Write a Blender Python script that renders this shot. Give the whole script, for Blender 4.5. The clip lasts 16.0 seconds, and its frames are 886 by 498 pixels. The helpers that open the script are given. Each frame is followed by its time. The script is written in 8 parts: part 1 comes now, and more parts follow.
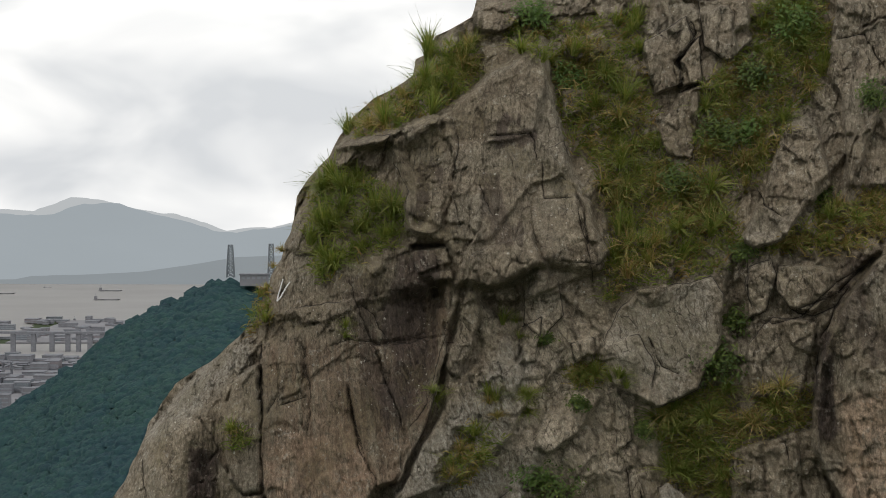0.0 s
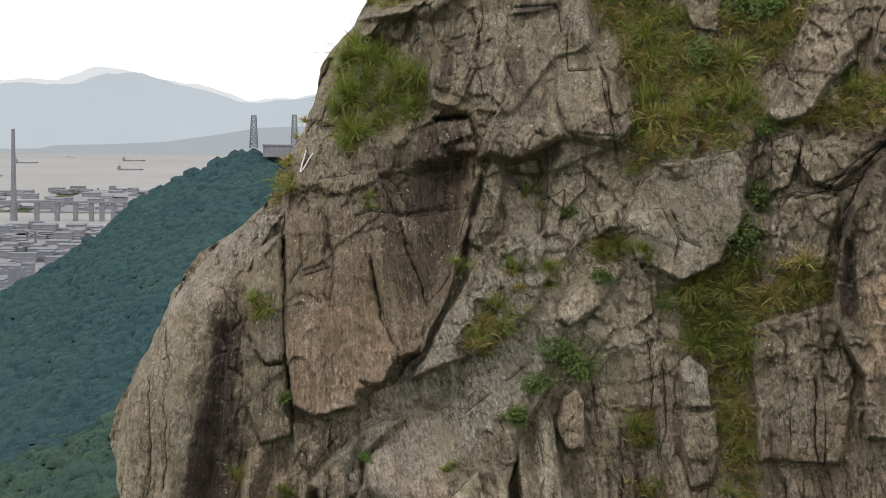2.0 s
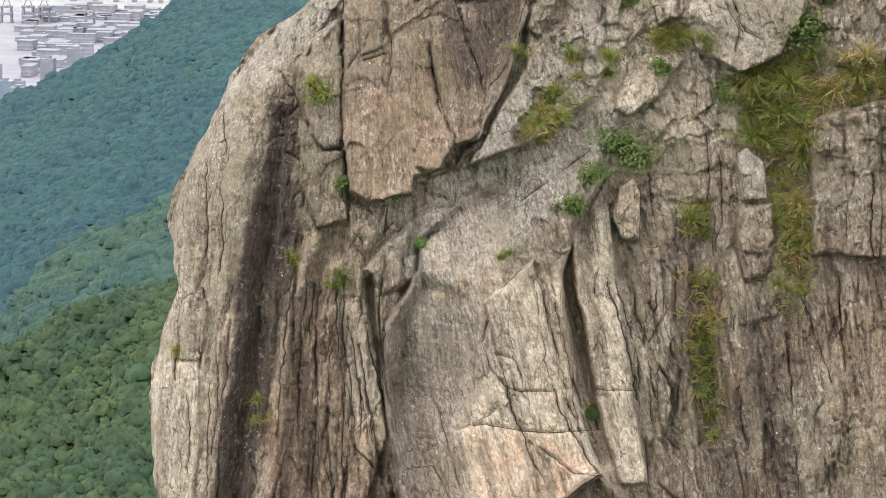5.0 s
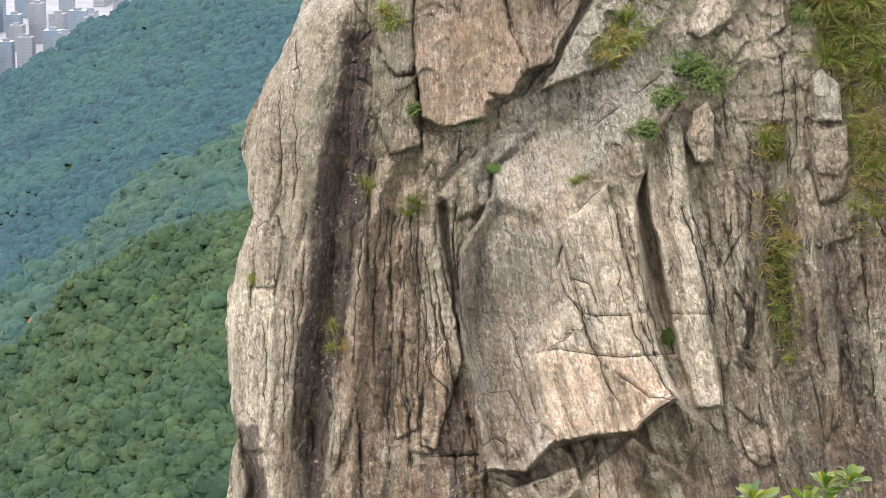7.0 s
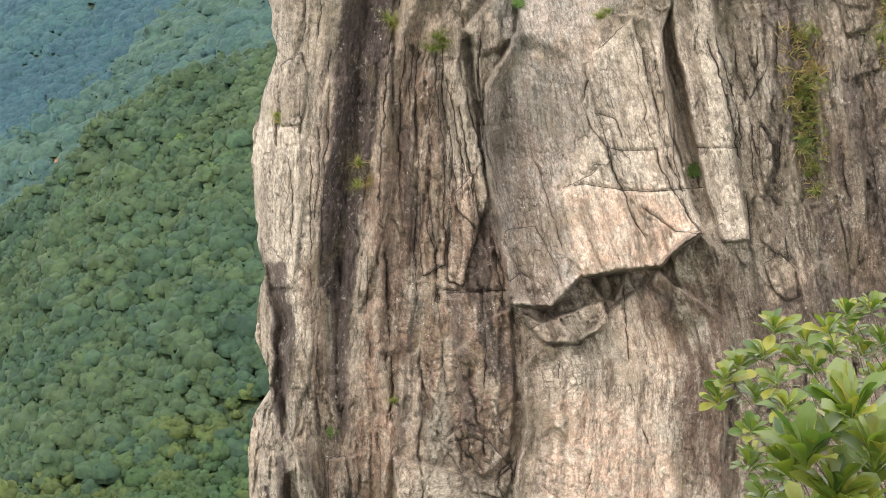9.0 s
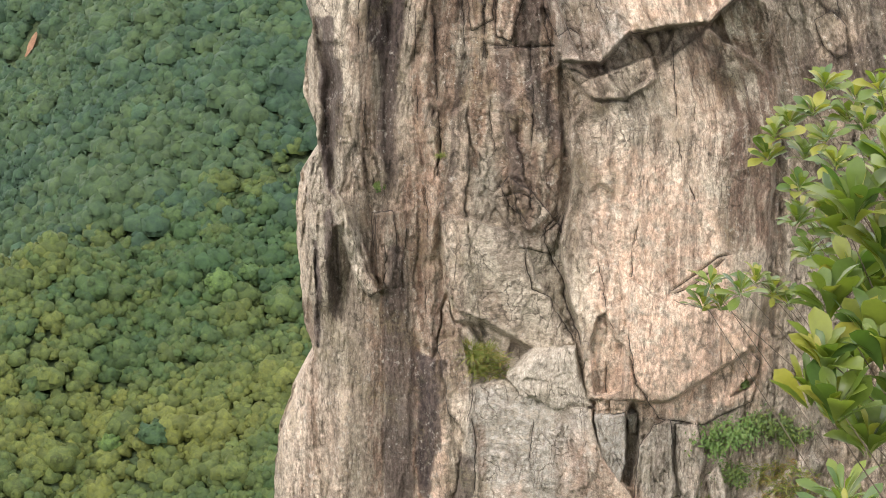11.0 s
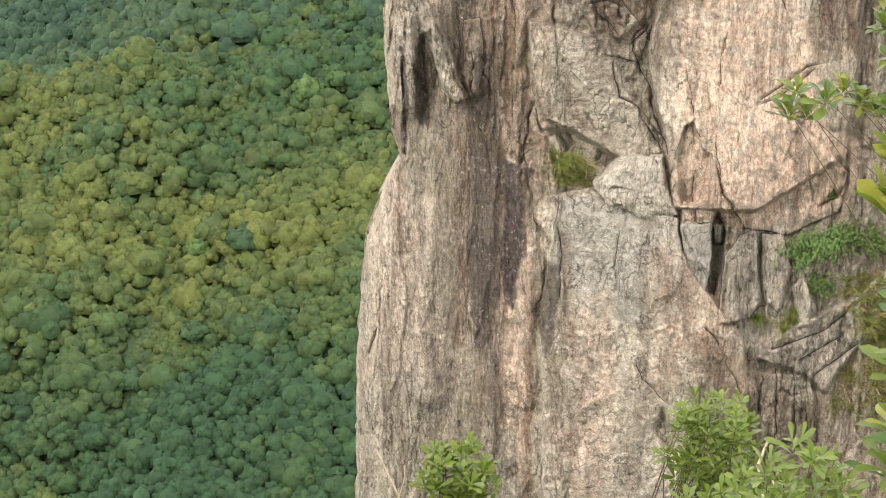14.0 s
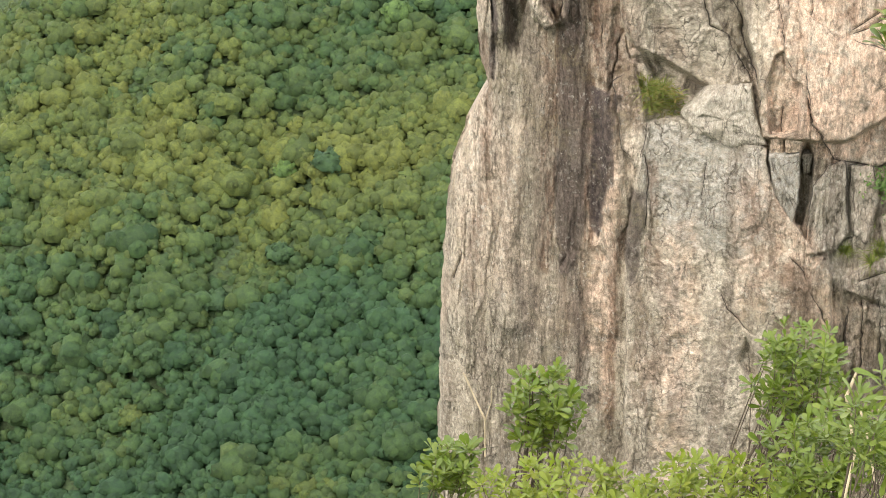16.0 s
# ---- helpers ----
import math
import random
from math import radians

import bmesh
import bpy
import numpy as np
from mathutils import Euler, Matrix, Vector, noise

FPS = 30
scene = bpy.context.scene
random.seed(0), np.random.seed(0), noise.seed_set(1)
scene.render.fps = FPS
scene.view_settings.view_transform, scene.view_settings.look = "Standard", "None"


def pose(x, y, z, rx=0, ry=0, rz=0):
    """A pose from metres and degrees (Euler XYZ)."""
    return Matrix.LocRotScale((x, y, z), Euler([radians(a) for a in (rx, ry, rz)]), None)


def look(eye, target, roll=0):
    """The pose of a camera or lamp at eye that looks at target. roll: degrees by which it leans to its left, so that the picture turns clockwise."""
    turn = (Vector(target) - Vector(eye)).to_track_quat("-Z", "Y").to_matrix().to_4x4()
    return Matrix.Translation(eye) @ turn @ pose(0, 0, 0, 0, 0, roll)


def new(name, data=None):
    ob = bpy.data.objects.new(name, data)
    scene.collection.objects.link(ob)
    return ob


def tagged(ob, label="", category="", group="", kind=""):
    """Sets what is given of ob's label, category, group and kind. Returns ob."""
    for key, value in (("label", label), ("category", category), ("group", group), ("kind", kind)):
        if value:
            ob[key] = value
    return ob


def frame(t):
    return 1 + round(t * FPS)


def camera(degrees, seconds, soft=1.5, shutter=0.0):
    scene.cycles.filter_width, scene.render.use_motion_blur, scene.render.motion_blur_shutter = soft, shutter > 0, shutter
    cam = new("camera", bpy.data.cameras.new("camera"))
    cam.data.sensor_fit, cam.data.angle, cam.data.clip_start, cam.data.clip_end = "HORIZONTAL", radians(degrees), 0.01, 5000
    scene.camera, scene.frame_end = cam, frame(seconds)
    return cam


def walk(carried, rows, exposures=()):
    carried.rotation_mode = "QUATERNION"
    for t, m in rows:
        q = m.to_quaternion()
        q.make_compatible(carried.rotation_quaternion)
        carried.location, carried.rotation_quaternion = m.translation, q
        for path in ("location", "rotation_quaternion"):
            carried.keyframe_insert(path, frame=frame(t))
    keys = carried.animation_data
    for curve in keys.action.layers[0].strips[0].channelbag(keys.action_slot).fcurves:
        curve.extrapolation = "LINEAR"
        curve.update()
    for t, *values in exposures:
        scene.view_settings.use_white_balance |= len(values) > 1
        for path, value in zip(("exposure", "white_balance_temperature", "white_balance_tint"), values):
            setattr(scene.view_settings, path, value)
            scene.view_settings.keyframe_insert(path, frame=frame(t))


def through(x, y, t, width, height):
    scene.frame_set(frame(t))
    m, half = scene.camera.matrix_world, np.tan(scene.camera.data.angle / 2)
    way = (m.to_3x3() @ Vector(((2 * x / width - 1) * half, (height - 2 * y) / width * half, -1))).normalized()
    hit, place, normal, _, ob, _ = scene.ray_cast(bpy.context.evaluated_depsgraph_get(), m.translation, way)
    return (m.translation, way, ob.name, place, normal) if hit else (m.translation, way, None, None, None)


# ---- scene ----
# The eye stands on a ledge; heights are above the sea, which lies at z = 0.
EYE = Vector((0.0, 0.0, 186.0))
FACE = 80.0  # metres from the eye to the cliff's face
cam = camera(21.5, 16.0, soft=0.7)
ROWS = [
    (0.0, 0.0, 0.0, 0.0, 0.0, -1.5, -0.0),
    (0.5, 0.0028, 0.0005, 0.0046, 0.115, -2.141, 0.082),
    (1.0, 0.0034, 0.001, 0.0045, 0.309, -2.632, 0.19),
    (1.5, 0.0011, 0.0012, 0.0011, 0.388, -3.499, 0.332),
    (2.0, -0.0042, 0.0014, -0.0042, 0.553, -4.642, 0.373),
    (2.5, -0.0081, 0.0019, -0.0106, 0.923, -5.411, 0.844),
    (3.0, -0.0115, 0.0021, -0.0181, 1.181, -6.121, 1.041),
    (3.5, -0.0128, 0.0027, -0.0216, 1.337, -7.021, 1.37),
    (4.0, -0.0113, 0.0041, -0.0206, 1.412, -7.832, 1.776),
    (4.5, -0.0107, 0.005, -0.0168, 1.497, -8.966, 1.54),
    (7.0, -0.0089, 0.0106, -0.0017, 3.707, -11.731, 0.32),
    (7.5, -0.0085, 0.0099, -0.0003, 3.767, -12.477, 0.331),
    (8.0, -0.0054, 0.0087, -0.0038, 3.939, -13.631, 0.238),
    (8.5, -0.0048, 0.0062, -0.0093, 4.025, -14.716, 0.201),
    (9.0, -0.0026, 0.0008, -0.0096, 4.362, -15.744, -0.329),
    (9.5, -0.0009, -0.0098, -0.008, 4.537, -16.895, -0.595),
    (10.0, -0.0018, -0.0133, -0.008, 4.983, -19.091, -0.678),
    (12.5, -0.0074, 0.0025, -0.0098, 6.21, -24.119, -0.267),
    (13.0, -0.0058, 0.0032, -0.0106, 6.619, -25.534, -0.447),
    (13.5, -0.0027, 0.0043, -0.013, 7.426, -26.067, -0.694),
    (14.0, 0.0008, -0.0024, -0.0113, 8.022, -26.434, -0.97),
    (14.5, -0.0004, -0.0087, -0.0085, 8.685, -27.115, -1.144),
    (15.0, -0.0044, -0.0102, -0.0091, 9.254, -28.112, -0.858),
    (15.5, -0.0066, -0.0116, -0.0094, 9.414, -28.57, -1.024),
    (16.0, -0.0098, -0.0144, -0.0082, 10.423, -28.229, -1.088),
]
EXPOSURES = [(0.0, -0.85, 6500, 10), (1.5, -0.45, 6500, 11), (3.5, 0.5, 6450, 13), (4.5, 0.75, 6350, 14), (7.0, 1.05, 6250, 15), (10.0, 1.08, 6350, 17), (12.5, 1.08, 6350, 16), (16.0, 1.17, 6400, 12)]
walk(cam, [(t, pose(x, y, 186.0 + z, 90 + pitch, 0, yaw) @ pose(0, 0, 0, 0, 0, roll)) for t, x, y, z, yaw, pitch, roll in ROWS], EXPOSURES)

# ---- sky and sun ----
world = bpy.data.worlds.new("overcast_sky")
scene.world = world
world.use_nodes = True
wn, wl = world.node_tree.nodes, world.node_tree.links
wn.clear()
w_out = wn.new("ShaderNodeOutputWorld")
w_back = wn.new("ShaderNodeBackground")
w_sky = wn.new("ShaderNodeTexSky")
w_sky.sky_type, w_sky.sun_disc = "NISHITA", False
w_sky.sun_elevation, w_sky.sun_rotation = radians(48), radians(200)
w_sky.air_density, w_sky.dust_density = 1.0, 4.0
w_co = wn.new("ShaderNodeTexCoord")
w_map = wn.new("ShaderNodeMapping")
w_map.inputs["Scale"].default_value = (9, 9, 22)
w_cloud = wn.new("ShaderNodeTexNoise")
w_cloud.inputs["Scale"].default_value, w_cloud.inputs["Detail"].default_value = 1.0, 4.0
w_cloud.inputs["Roughness"].default_value, w_cloud.inputs["Distortion"].default_value = 0.45, 0.6
w_ramp = wn.new("ShaderNodeValToRGB")
w_ramp.color_ramp.elements[0].position, w_ramp.color_ramp.elements[0].color = 0.37, (10.4, 10.7, 11.0, 1)
w_ramp.color_ramp.elements[1].position, w_ramp.color_ramp.elements[1].color = 0.60, (15.9, 15.8, 15.5, 1)
w_mix = wn.new("ShaderNodeMix")
w_mix.data_type = "RGBA"
w_mix.inputs[0].default_value = 0.92  # cloud cover
wl.new(w_co.outputs["Generated"], w_map.inputs["Vector"])
wl.new(w_map.outputs["Vector"], w_cloud.inputs["Vector"])
wl.new(w_cloud.outputs["Fac"], w_ramp.inputs["Fac"])
wl.new(w_sky.outputs["Color"], w_mix.inputs[6])
wl.new(w_ramp.outputs["Color"], w_mix.inputs[7])
wl.new(w_mix.outputs[2], w_back.inputs["Color"])
w_back.inputs["Strength"].default_value = 0.13
wl.new(w_back.outputs["Background"], w_out.inputs["Surface"])

sun = new("sun", bpy.data.lights.new("sun", "SUN"))
sun.data.energy, sun.data.angle, sun.data.color = 1.2, radians(25), (1.0, 0.95, 0.87)
sun.matrix_world = look((0, 0, 400), (38, 60, 318))


# ---- materials ----
def material(name):
    m = bpy.data.materials.new(name)
    m.use_nodes = True
    m.node_tree.nodes.clear()
    n, l = m.node_tree.nodes, m.node_tree.links
    out, bsdf = n.new("ShaderNodeOutputMaterial"), n.new("ShaderNodeBsdfPrincipled")
    l.new(bsdf.outputs[0], out.inputs[0])
    return m, n, l, bsdf


def coords(n, l, scale=(1, 1, 1)):
    co, mp = n.new("ShaderNodeTexCoord"), n.new("ShaderNodeMapping")
    mp.inputs["Scale"].default_value = scale
    l.new(co.outputs["Object"], mp.inputs["Vector"])
    return mp.outputs[0]


def noise_tex(n, l, vec, scale, detail=4.0, rough=0.55, distort=0.0):
    t = n.new("ShaderNodeTexNoise")
    t.inputs["Scale"].default_value, t.inputs["Detail"].default_value = scale, detail
    t.inputs["Roughness"].default_value, t.inputs["Distortion"].default_value = rough, distort
    l.new(vec, t.inputs["Vector"])
    return t.outputs["Fac"]


def step(n, l, value, lo, hi):
    r = n.new("ShaderNodeMapRange")
    r.interpolation_type = "SMOOTHSTEP"
    r.inputs["From Min"].default_value, r.inputs["From Max"].default_value = lo, hi
    l.new(value, r.inputs["Value"])
    return r.outputs[0]


def maths(n, l, op, a, b=0.0, free=False):
    m = n.new("ShaderNodeMath")
    m.operation = op
    m.use_clamp = not free and op in ("ADD", "MULTIPLY", "SUBTRACT")
    for i, v in enumerate((a, b)):
        if isinstance(v, (int, float)):
            m.inputs[i].default_value = v
        else:
            l.new(v, m.inputs[i])
    return m.outputs[0]


def blend(n, l, fac, a, b, mode="MIX"):
    m = n.new("ShaderNodeMix")
    m.data_type, m.blend_type = "RGBA", mode
    for i, v in ((0, fac), (6, a), (7, b)):
        if isinstance(v, (int, float)):
            m.inputs[i].default_value = v
        elif isinstance(v, tuple):
            m.inputs[i].default_value = (*v, 1)
        else:
            l.new(v, m.inputs[i])
    return m.outputs[2]


def attribute(n, name):
    a = n.new("ShaderNodeAttribute")
    a.attribute_name = name
    return a.outputs["Fac"]


def rock_material():
    m, n, l, bsdf = material("weathered_granite")
    v = coords(n, l)

    def tex(scale, detail=4.0, rough=0.55, distort=0.0):
        return noise_tex(n, l, v, scale, detail, rough, distort)

    def times(*values):
        out = values[0]
        for k in values[1:]:
            out = maths(n, l, "MULTIPLY", out, k)
        return out

    # streaks run along the grain of the stone
    xyz = n.new("ShaderNodeSeparateXYZ")
    l.new(v, xyz.inputs[0])
    lines = []
    for shape in ((1.6, 0.5, 0.26), (1.2, 0.4, 0.07), (1.0, 0.8, 0.64)):
        c3 = n.new("ShaderNodeCombineXYZ")
        for i, (src, k) in enumerate(zip((attribute(n, "flow"), xyz.outputs[1], xyz.outputs[2]), shape)):
            l.new(maths(n, l, "MULTIPLY", src, k, True), c3.inputs[i])
        lines.append(c3.outputs[0])
    tall, taller, drawn = lines
    mid = tex(2.2, 5, 0.6, 0.4)
    wide = tex(0.45, 3, 0.5, 0.3)
    grain, salt = noise_tex(n, l, drawn, 9.0, 4, 0.72), noise_tex(n, l, drawn, 26, 2, 0.6)
    streak = noise_tex(n, l, tall, 1.6, 5, 0.6, 0.3)
    run = noise_tex(n, l, taller, 1.5, 4, 0.6, 0.2)
    fine_streak = noise_tex(n, l, tall, 5.5, 5, 0.62)
    dark, pink, pale, grey = attribute(n, "dark"), attribute(n, "pink"), attribute(n, "pale"), attribute(n, "grey")
    rust, flute = attribute(n, "rust"), attribute(n, "flute")
    c = blend(n, l, step(n, l, mid, 0.30, 0.70), (0.185, 0.152, 0.112), (0.335, 0.290, 0.222))
    c = blend(n, l, times(step(n, l, wide, 0.45, 0.65), 0.55), c, (0.30, 0.275, 0.225))
    c = blend(n, l, times(pale, step(n, l, tex(2.6, 6, 0.66), 0.20, 0.58)), c, (0.62, 0.545, 0.44))
    c = blend(n, l, times(grey, step(n, l, grain, 0.25, 0.6)), c, (0.345, 0.328, 0.292))
    c = blend(n, l, times(pink, step(n, l, mid, 0.25, 0.70)), c, (0.70, 0.50, 0.375))
    iron = times(rust, step(n, l, maths(n, l, "ADD", times(streak, 0.7), times(mid, 0.3)), 0.40, 0.54))
    c = blend(n, l, times(iron, 0.9), c, blend(n, l, grain, (0.120, 0.070, 0.045), (0.230, 0.145, 0.098)))
    # rain streaks, run down the face
    c = blend(n, l, times(step(n, l, run, 0.52, 0.62), flute, 0.55), c, (0.150, 0.112, 0.084))
    c = blend(n, l, times(step(n, l, streak, 0.56, 0.65), flute, 0.45), c, (0.120, 0.095, 0.076))
    c = blend(n, l, times(step(n, l, fine_streak, 0.56, 0.66), flute, step(n, l, tex(0.6, 3), 0.40, 0.62), 0.8), c, (0.115, 0.088, 0.068))
    c = blend(n, l, times(step(n, l, fine_streak, 0.44, 0.34), flute, 0.35), c, (0.52, 0.455, 0.37))
    # the dark field: stains, and shade painted into slots and a recess
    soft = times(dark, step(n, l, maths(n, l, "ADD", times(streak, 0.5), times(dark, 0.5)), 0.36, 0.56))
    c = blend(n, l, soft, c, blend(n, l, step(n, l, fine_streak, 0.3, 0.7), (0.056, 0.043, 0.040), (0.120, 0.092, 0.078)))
    # pale crusts of lichen, in patches and spots
    patch = step(n, l, tex(0.8, 2), 0.42, 0.62)
    c = blend(n, l, times(step(n, l, tex(5.0, 3, 0.6), 0.56, 0.66), patch, 0.50), c, (0.46, 0.44, 0.385))
    moss = times(step(n, l, tex(0.55, 4, 0.6), 0.52, 0.66), step(n, l, grain, 0.35, 0.6))
    c = blend(n, l, times(moss, 0.45), c, (0.150, 0.128, 0.062))
    c = blend(n, l, times(step(n, l, tex(3.0, 6, 0.7), 0.55, 0.62), 0.40), c, (0.125, 0.112, 0.082))
    bare = times(maths(n, l, "SUBTRACT", 1.0, times(pale, 0.8)), maths(n, l, "SUBTRACT", 1.0, times(pink, 0.8)))
    for scale, size, share, place in ((2.6, 0.15, 0.60, 0.7), (5.5, 0.17, 0.45, 1.1)):
        vo = n.new("ShaderNodeTexVoronoi")
        vo.inputs["Scale"].default_value = scale
        warp = n.new("ShaderNodeVectorMath")
        warp.operation = "ADD"
        l.new(v, warp.inputs[0])
        wob = n.new("ShaderNodeTexNoise")
        wob.inputs["Scale"].default_value, wob.inputs["Detail"].default_value = 9.0, 2.0
        l.new(v, wob.inputs["Vector"])
        k = n.new("ShaderNodeVectorMath")
        k.operation = "SCALE"
        k.inputs["Scale"].default_value = 0.12
        l.new(wob.outputs["Color"], k.inputs[0])
        l.new(k.outputs[0], warp.inputs[1])
        l.new(warp.outputs[0], vo.inputs["Vector"])
        tag = n.new("ShaderNodeSeparateColor")
        l.new(vo.outputs["Color"], tag.inputs[0])
        dots = times(step(n, l, vo.outputs["Distance"], size, size * 0.6), step(n, l, tag.outputs[0], share, share + 0.02), step(n, l, tex(place, 2), 0.44, 0.54), bare)
        c = blend(n, l, times(dots, 0.8), c, blend(n, l, tag.outputs[1], (0.42, 0.405, 0.36), (0.66, 0.64, 0.58)))
    # joints: the long ones where the blocks part, and hairlines in patches; their shade is painted dark
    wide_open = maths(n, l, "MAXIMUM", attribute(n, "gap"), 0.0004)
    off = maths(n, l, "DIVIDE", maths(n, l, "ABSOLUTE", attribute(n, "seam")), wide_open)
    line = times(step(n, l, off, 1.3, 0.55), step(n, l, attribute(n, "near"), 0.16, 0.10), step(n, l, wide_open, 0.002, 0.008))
    joints = []
    for shape, width in (((2.4, 0.7, 0.20), 0.038), ((3.4, 1.3, 0.9), 0.032)):
        vo = n.new("ShaderNodeTexVoronoi")
        vo.feature = "DISTANCE_TO_EDGE"
        vo.inputs["Scale"].default_value = 1.0
        warp = n.new("ShaderNodeVectorMath")
        warp.operation = "ADD"
        wob = n.new("ShaderNodeTexNoise")
        wob.inputs["Scale"].default_value, wob.inputs["Detail"].default_value = 1.3, 4.0
        l.new(v, wob.inputs["Vector"])
        c3 = n.new("ShaderNodeCombineXYZ")
        for i, (src, k) in enumerate(zip((attribute(n, "flow"), xyz.outputs[1], xyz.outputs[2]), shape)):
            l.new(maths(n, l, "MULTIPLY", src, k, True), c3.inputs[i])
        l.new(c3.outputs[0], warp.inputs[0])
        l.new(wob.outputs["Color"], warp.inputs[1])
        l.new(warp.outputs[0], vo.inputs["Vector"])
        joints.append(step(n, l, vo.outputs["Distance"], width, 0.0))
    hair = times(maths(n, l, "MAXIMUM", times(joints[0], 0.6), joints[1]), step(n, l, tex(0.9, 3), 0.43, 0.55))
    hair = times(hair, maths(n, l, "SUBTRACT", 1.0, times(pink, 0.55)))
    c = blend(n, l, times(hair, 0.68), c, (0.085, 0.067, 0.052))
    c = blend(n, l, 1.0, c, blend(n, l, step(n, l, grain, 0.32, 0.68), (0.69, 0.68, 0.66), (1.27, 1.27, 1.27)), "MULTIPLY")
    c = blend(n, l, 1.0, c, blend(n, l, step(n, l, salt, 0.36, 0.64), (0.84, 0.84, 0.84), (1.16, 1.16, 1.16)), "MULTIPLY")
    c = blend(n, l, 1.0, c, (0.89, 0.87, 0.825), "MULTIPLY")
    # shade inside the long joints, put into the colour as a dark line
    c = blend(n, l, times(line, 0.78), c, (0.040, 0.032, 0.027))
    l.new(c, bsdf.inputs["Base Color"])
    bsdf.inputs["Roughness"].default_value = 0.88
    bsdf.inputs["Specular IOR Level"].default_value = 0.25
    normal = None
    for height, strength, depth, sink in ((salt, 0.35, 0.03, False), (noise_tex(n, l, drawn, 5.0, 6, 0.66, 0.3), 1.0, 0.19, False), (fine_streak, 0.7, 0.11, False), (hair, 0.8, 0.06, True), (line, 1.0, 0.10, True)):
        b = n.new("ShaderNodeBump")
        b.invert = sink
        b.inputs["Strength"].default_value, b.inputs["Distance"].default_value = strength, depth
        l.new(height, b.inputs["Height"])
        if normal:
            l.new(normal, b.inputs["Normal"])
        normal = b.outputs[0]
    l.new(normal, bsdf.inputs["Normal"])
    return m


def leaf_material(name, shades, rough=0.5, through=0.25, island=True):
    """Foliage in a few shades, chosen for each piece."""
    m, n, l, bsdf = material(name)
    if island:
        rnd = n.new("ShaderNodeNewGeometry").outputs["Random Per Island"]
    else:
        rnd = n.new("ShaderNodeObjectInfo").outputs["Random"]
    ramp = n.new("ShaderNodeValToRGB")
    while len(ramp.color_ramp.elements) < len(shades):
        ramp.color_ramp.elements.new(0.5)
    for i, s in enumerate(shades):
        ramp.color_ramp.elements[i].position = i / (len(shades) - 1)
        ramp.color_ramp.elements[i].color = (*s, 1)
    l.new(rnd, ramp.inputs["Fac"])
    v = coords(n, l)
    c = blend(n, l, 0.5, ramp.outputs[0], blend(n, l, noise_tex(n, l, v, 9.0, 3), (0.5, 0.5, 0.5), (1.2, 1.2, 1.2)), "MULTIPLY")
    l.new(c, bsdf.inputs["Base Color"])
    bsdf.inputs["Roughness"].default_value = rough
    bsdf.inputs["Specular IOR Level"].default_value = 0.3
    if through:
        glow = n.new("ShaderNodeBsdfTranslucent")
        l.new(blend(n, l, 1.0, c, (1.5, 1.7, 0.7), "MULTIPLY"), glow.inputs["Color"])
        mix = n.new("ShaderNodeMixShader")
        mix.inputs[0].default_value = through
        l.new(bsdf.outputs[0], mix.inputs[1])
        l.new(glow.outputs[0], mix.inputs[2])
        l.new(mix.outputs[0], [x for x in n if x.type == "OUTPUT_MATERIAL"][0].inputs[0])
    return m


def woods_material(name, shades, tones, leaf=4.0):
    """Leaf clumps of a wood: each tree has a tone of its own, stored on its points, and each clump a shade."""
    m, n, l, bsdf = material(name)
    tree = attribute(n, "tone")
    rnd = n.new("ShaderNodeNewGeometry").outputs["Random Per Island"]
    ramp = n.new("ShaderNodeValToRGB")
    while len(ramp.color_ramp.elements) < len(shades):
        ramp.color_ramp.elements.new(0.5)
    for i, s in enumerate(shades):
        ramp.color_ramp.elements[i].position = i / (len(shades) - 1)
        ramp.color_ramp.elements[i].color = (*s, 1)
    l.new(tree, ramp.inputs["Fac"])
    c = blend(n, l, 1.0, ramp.outputs[0], blend(n, l, rnd, (tones[0],) * 3, (tones[1],) * 3), "MULTIPLY")
    # leaf sprays: speckle and relief finer than the lumps
    v = coords(n, l)
    spray = noise_tex(n, l, v, leaf, 3, 0.7)
    c = blend(n, l, 1.0, c, blend(n, l, step(n, l, spray, 0.30, 0.70), (0.86, 0.87, 0.90), (1.13, 1.12, 1.08)), "MULTIPLY")
    twigs = noise_tex(n, l, v, leaf * 0.33, 2, 0.6)
    c = blend(n, l, 1.0, c, blend(n, l, step(n, l, twigs, 0.32, 0.68), (0.78, 0.82, 0.90), (1.20, 1.18, 1.06)), "MULTIPLY")
    l.new(c, bsdf.inputs["Base Color"])
    bsdf.inputs["Roughness"].default_value = 0.7
    bsdf.inputs["Specular IOR Level"].default_value = 0.15
    bump = n.new("ShaderNodeBump")
    bump.inputs["Strength"].default_value, bump.inputs["Distance"].default_value = 0.45, 1.0 / leaf
    l.new(spray, bump.inputs["Height"])
    l.new(bump.outputs[0], bsdf.inputs["Normal"])
    return m


def plain(name, colour, rough=0.8, vary=0.25, scale=3.0, metal=0.0):
    m, n, l, bsdf = material(name)
    v = coords(n, l)
    k = noise_tex(n, l, v, scale, 5, 0.6)
    lo, hi = tuple(x * (1 - vary) for x in colour), tuple(min(1, x * (1 + vary)) for x in colour)
    l.new(blend(n, l, step(n, l, k, 0.3, 0.7), lo, hi), bsdf.inputs["Base Color"])
    bsdf.inputs["Roughness"].default_value, bsdf.inputs["Metallic"].default_value = rough, metal
    bsdf.inputs["Specular IOR Level"].default_value = 0.5 if rough < 0.7 else 0.15
    return m


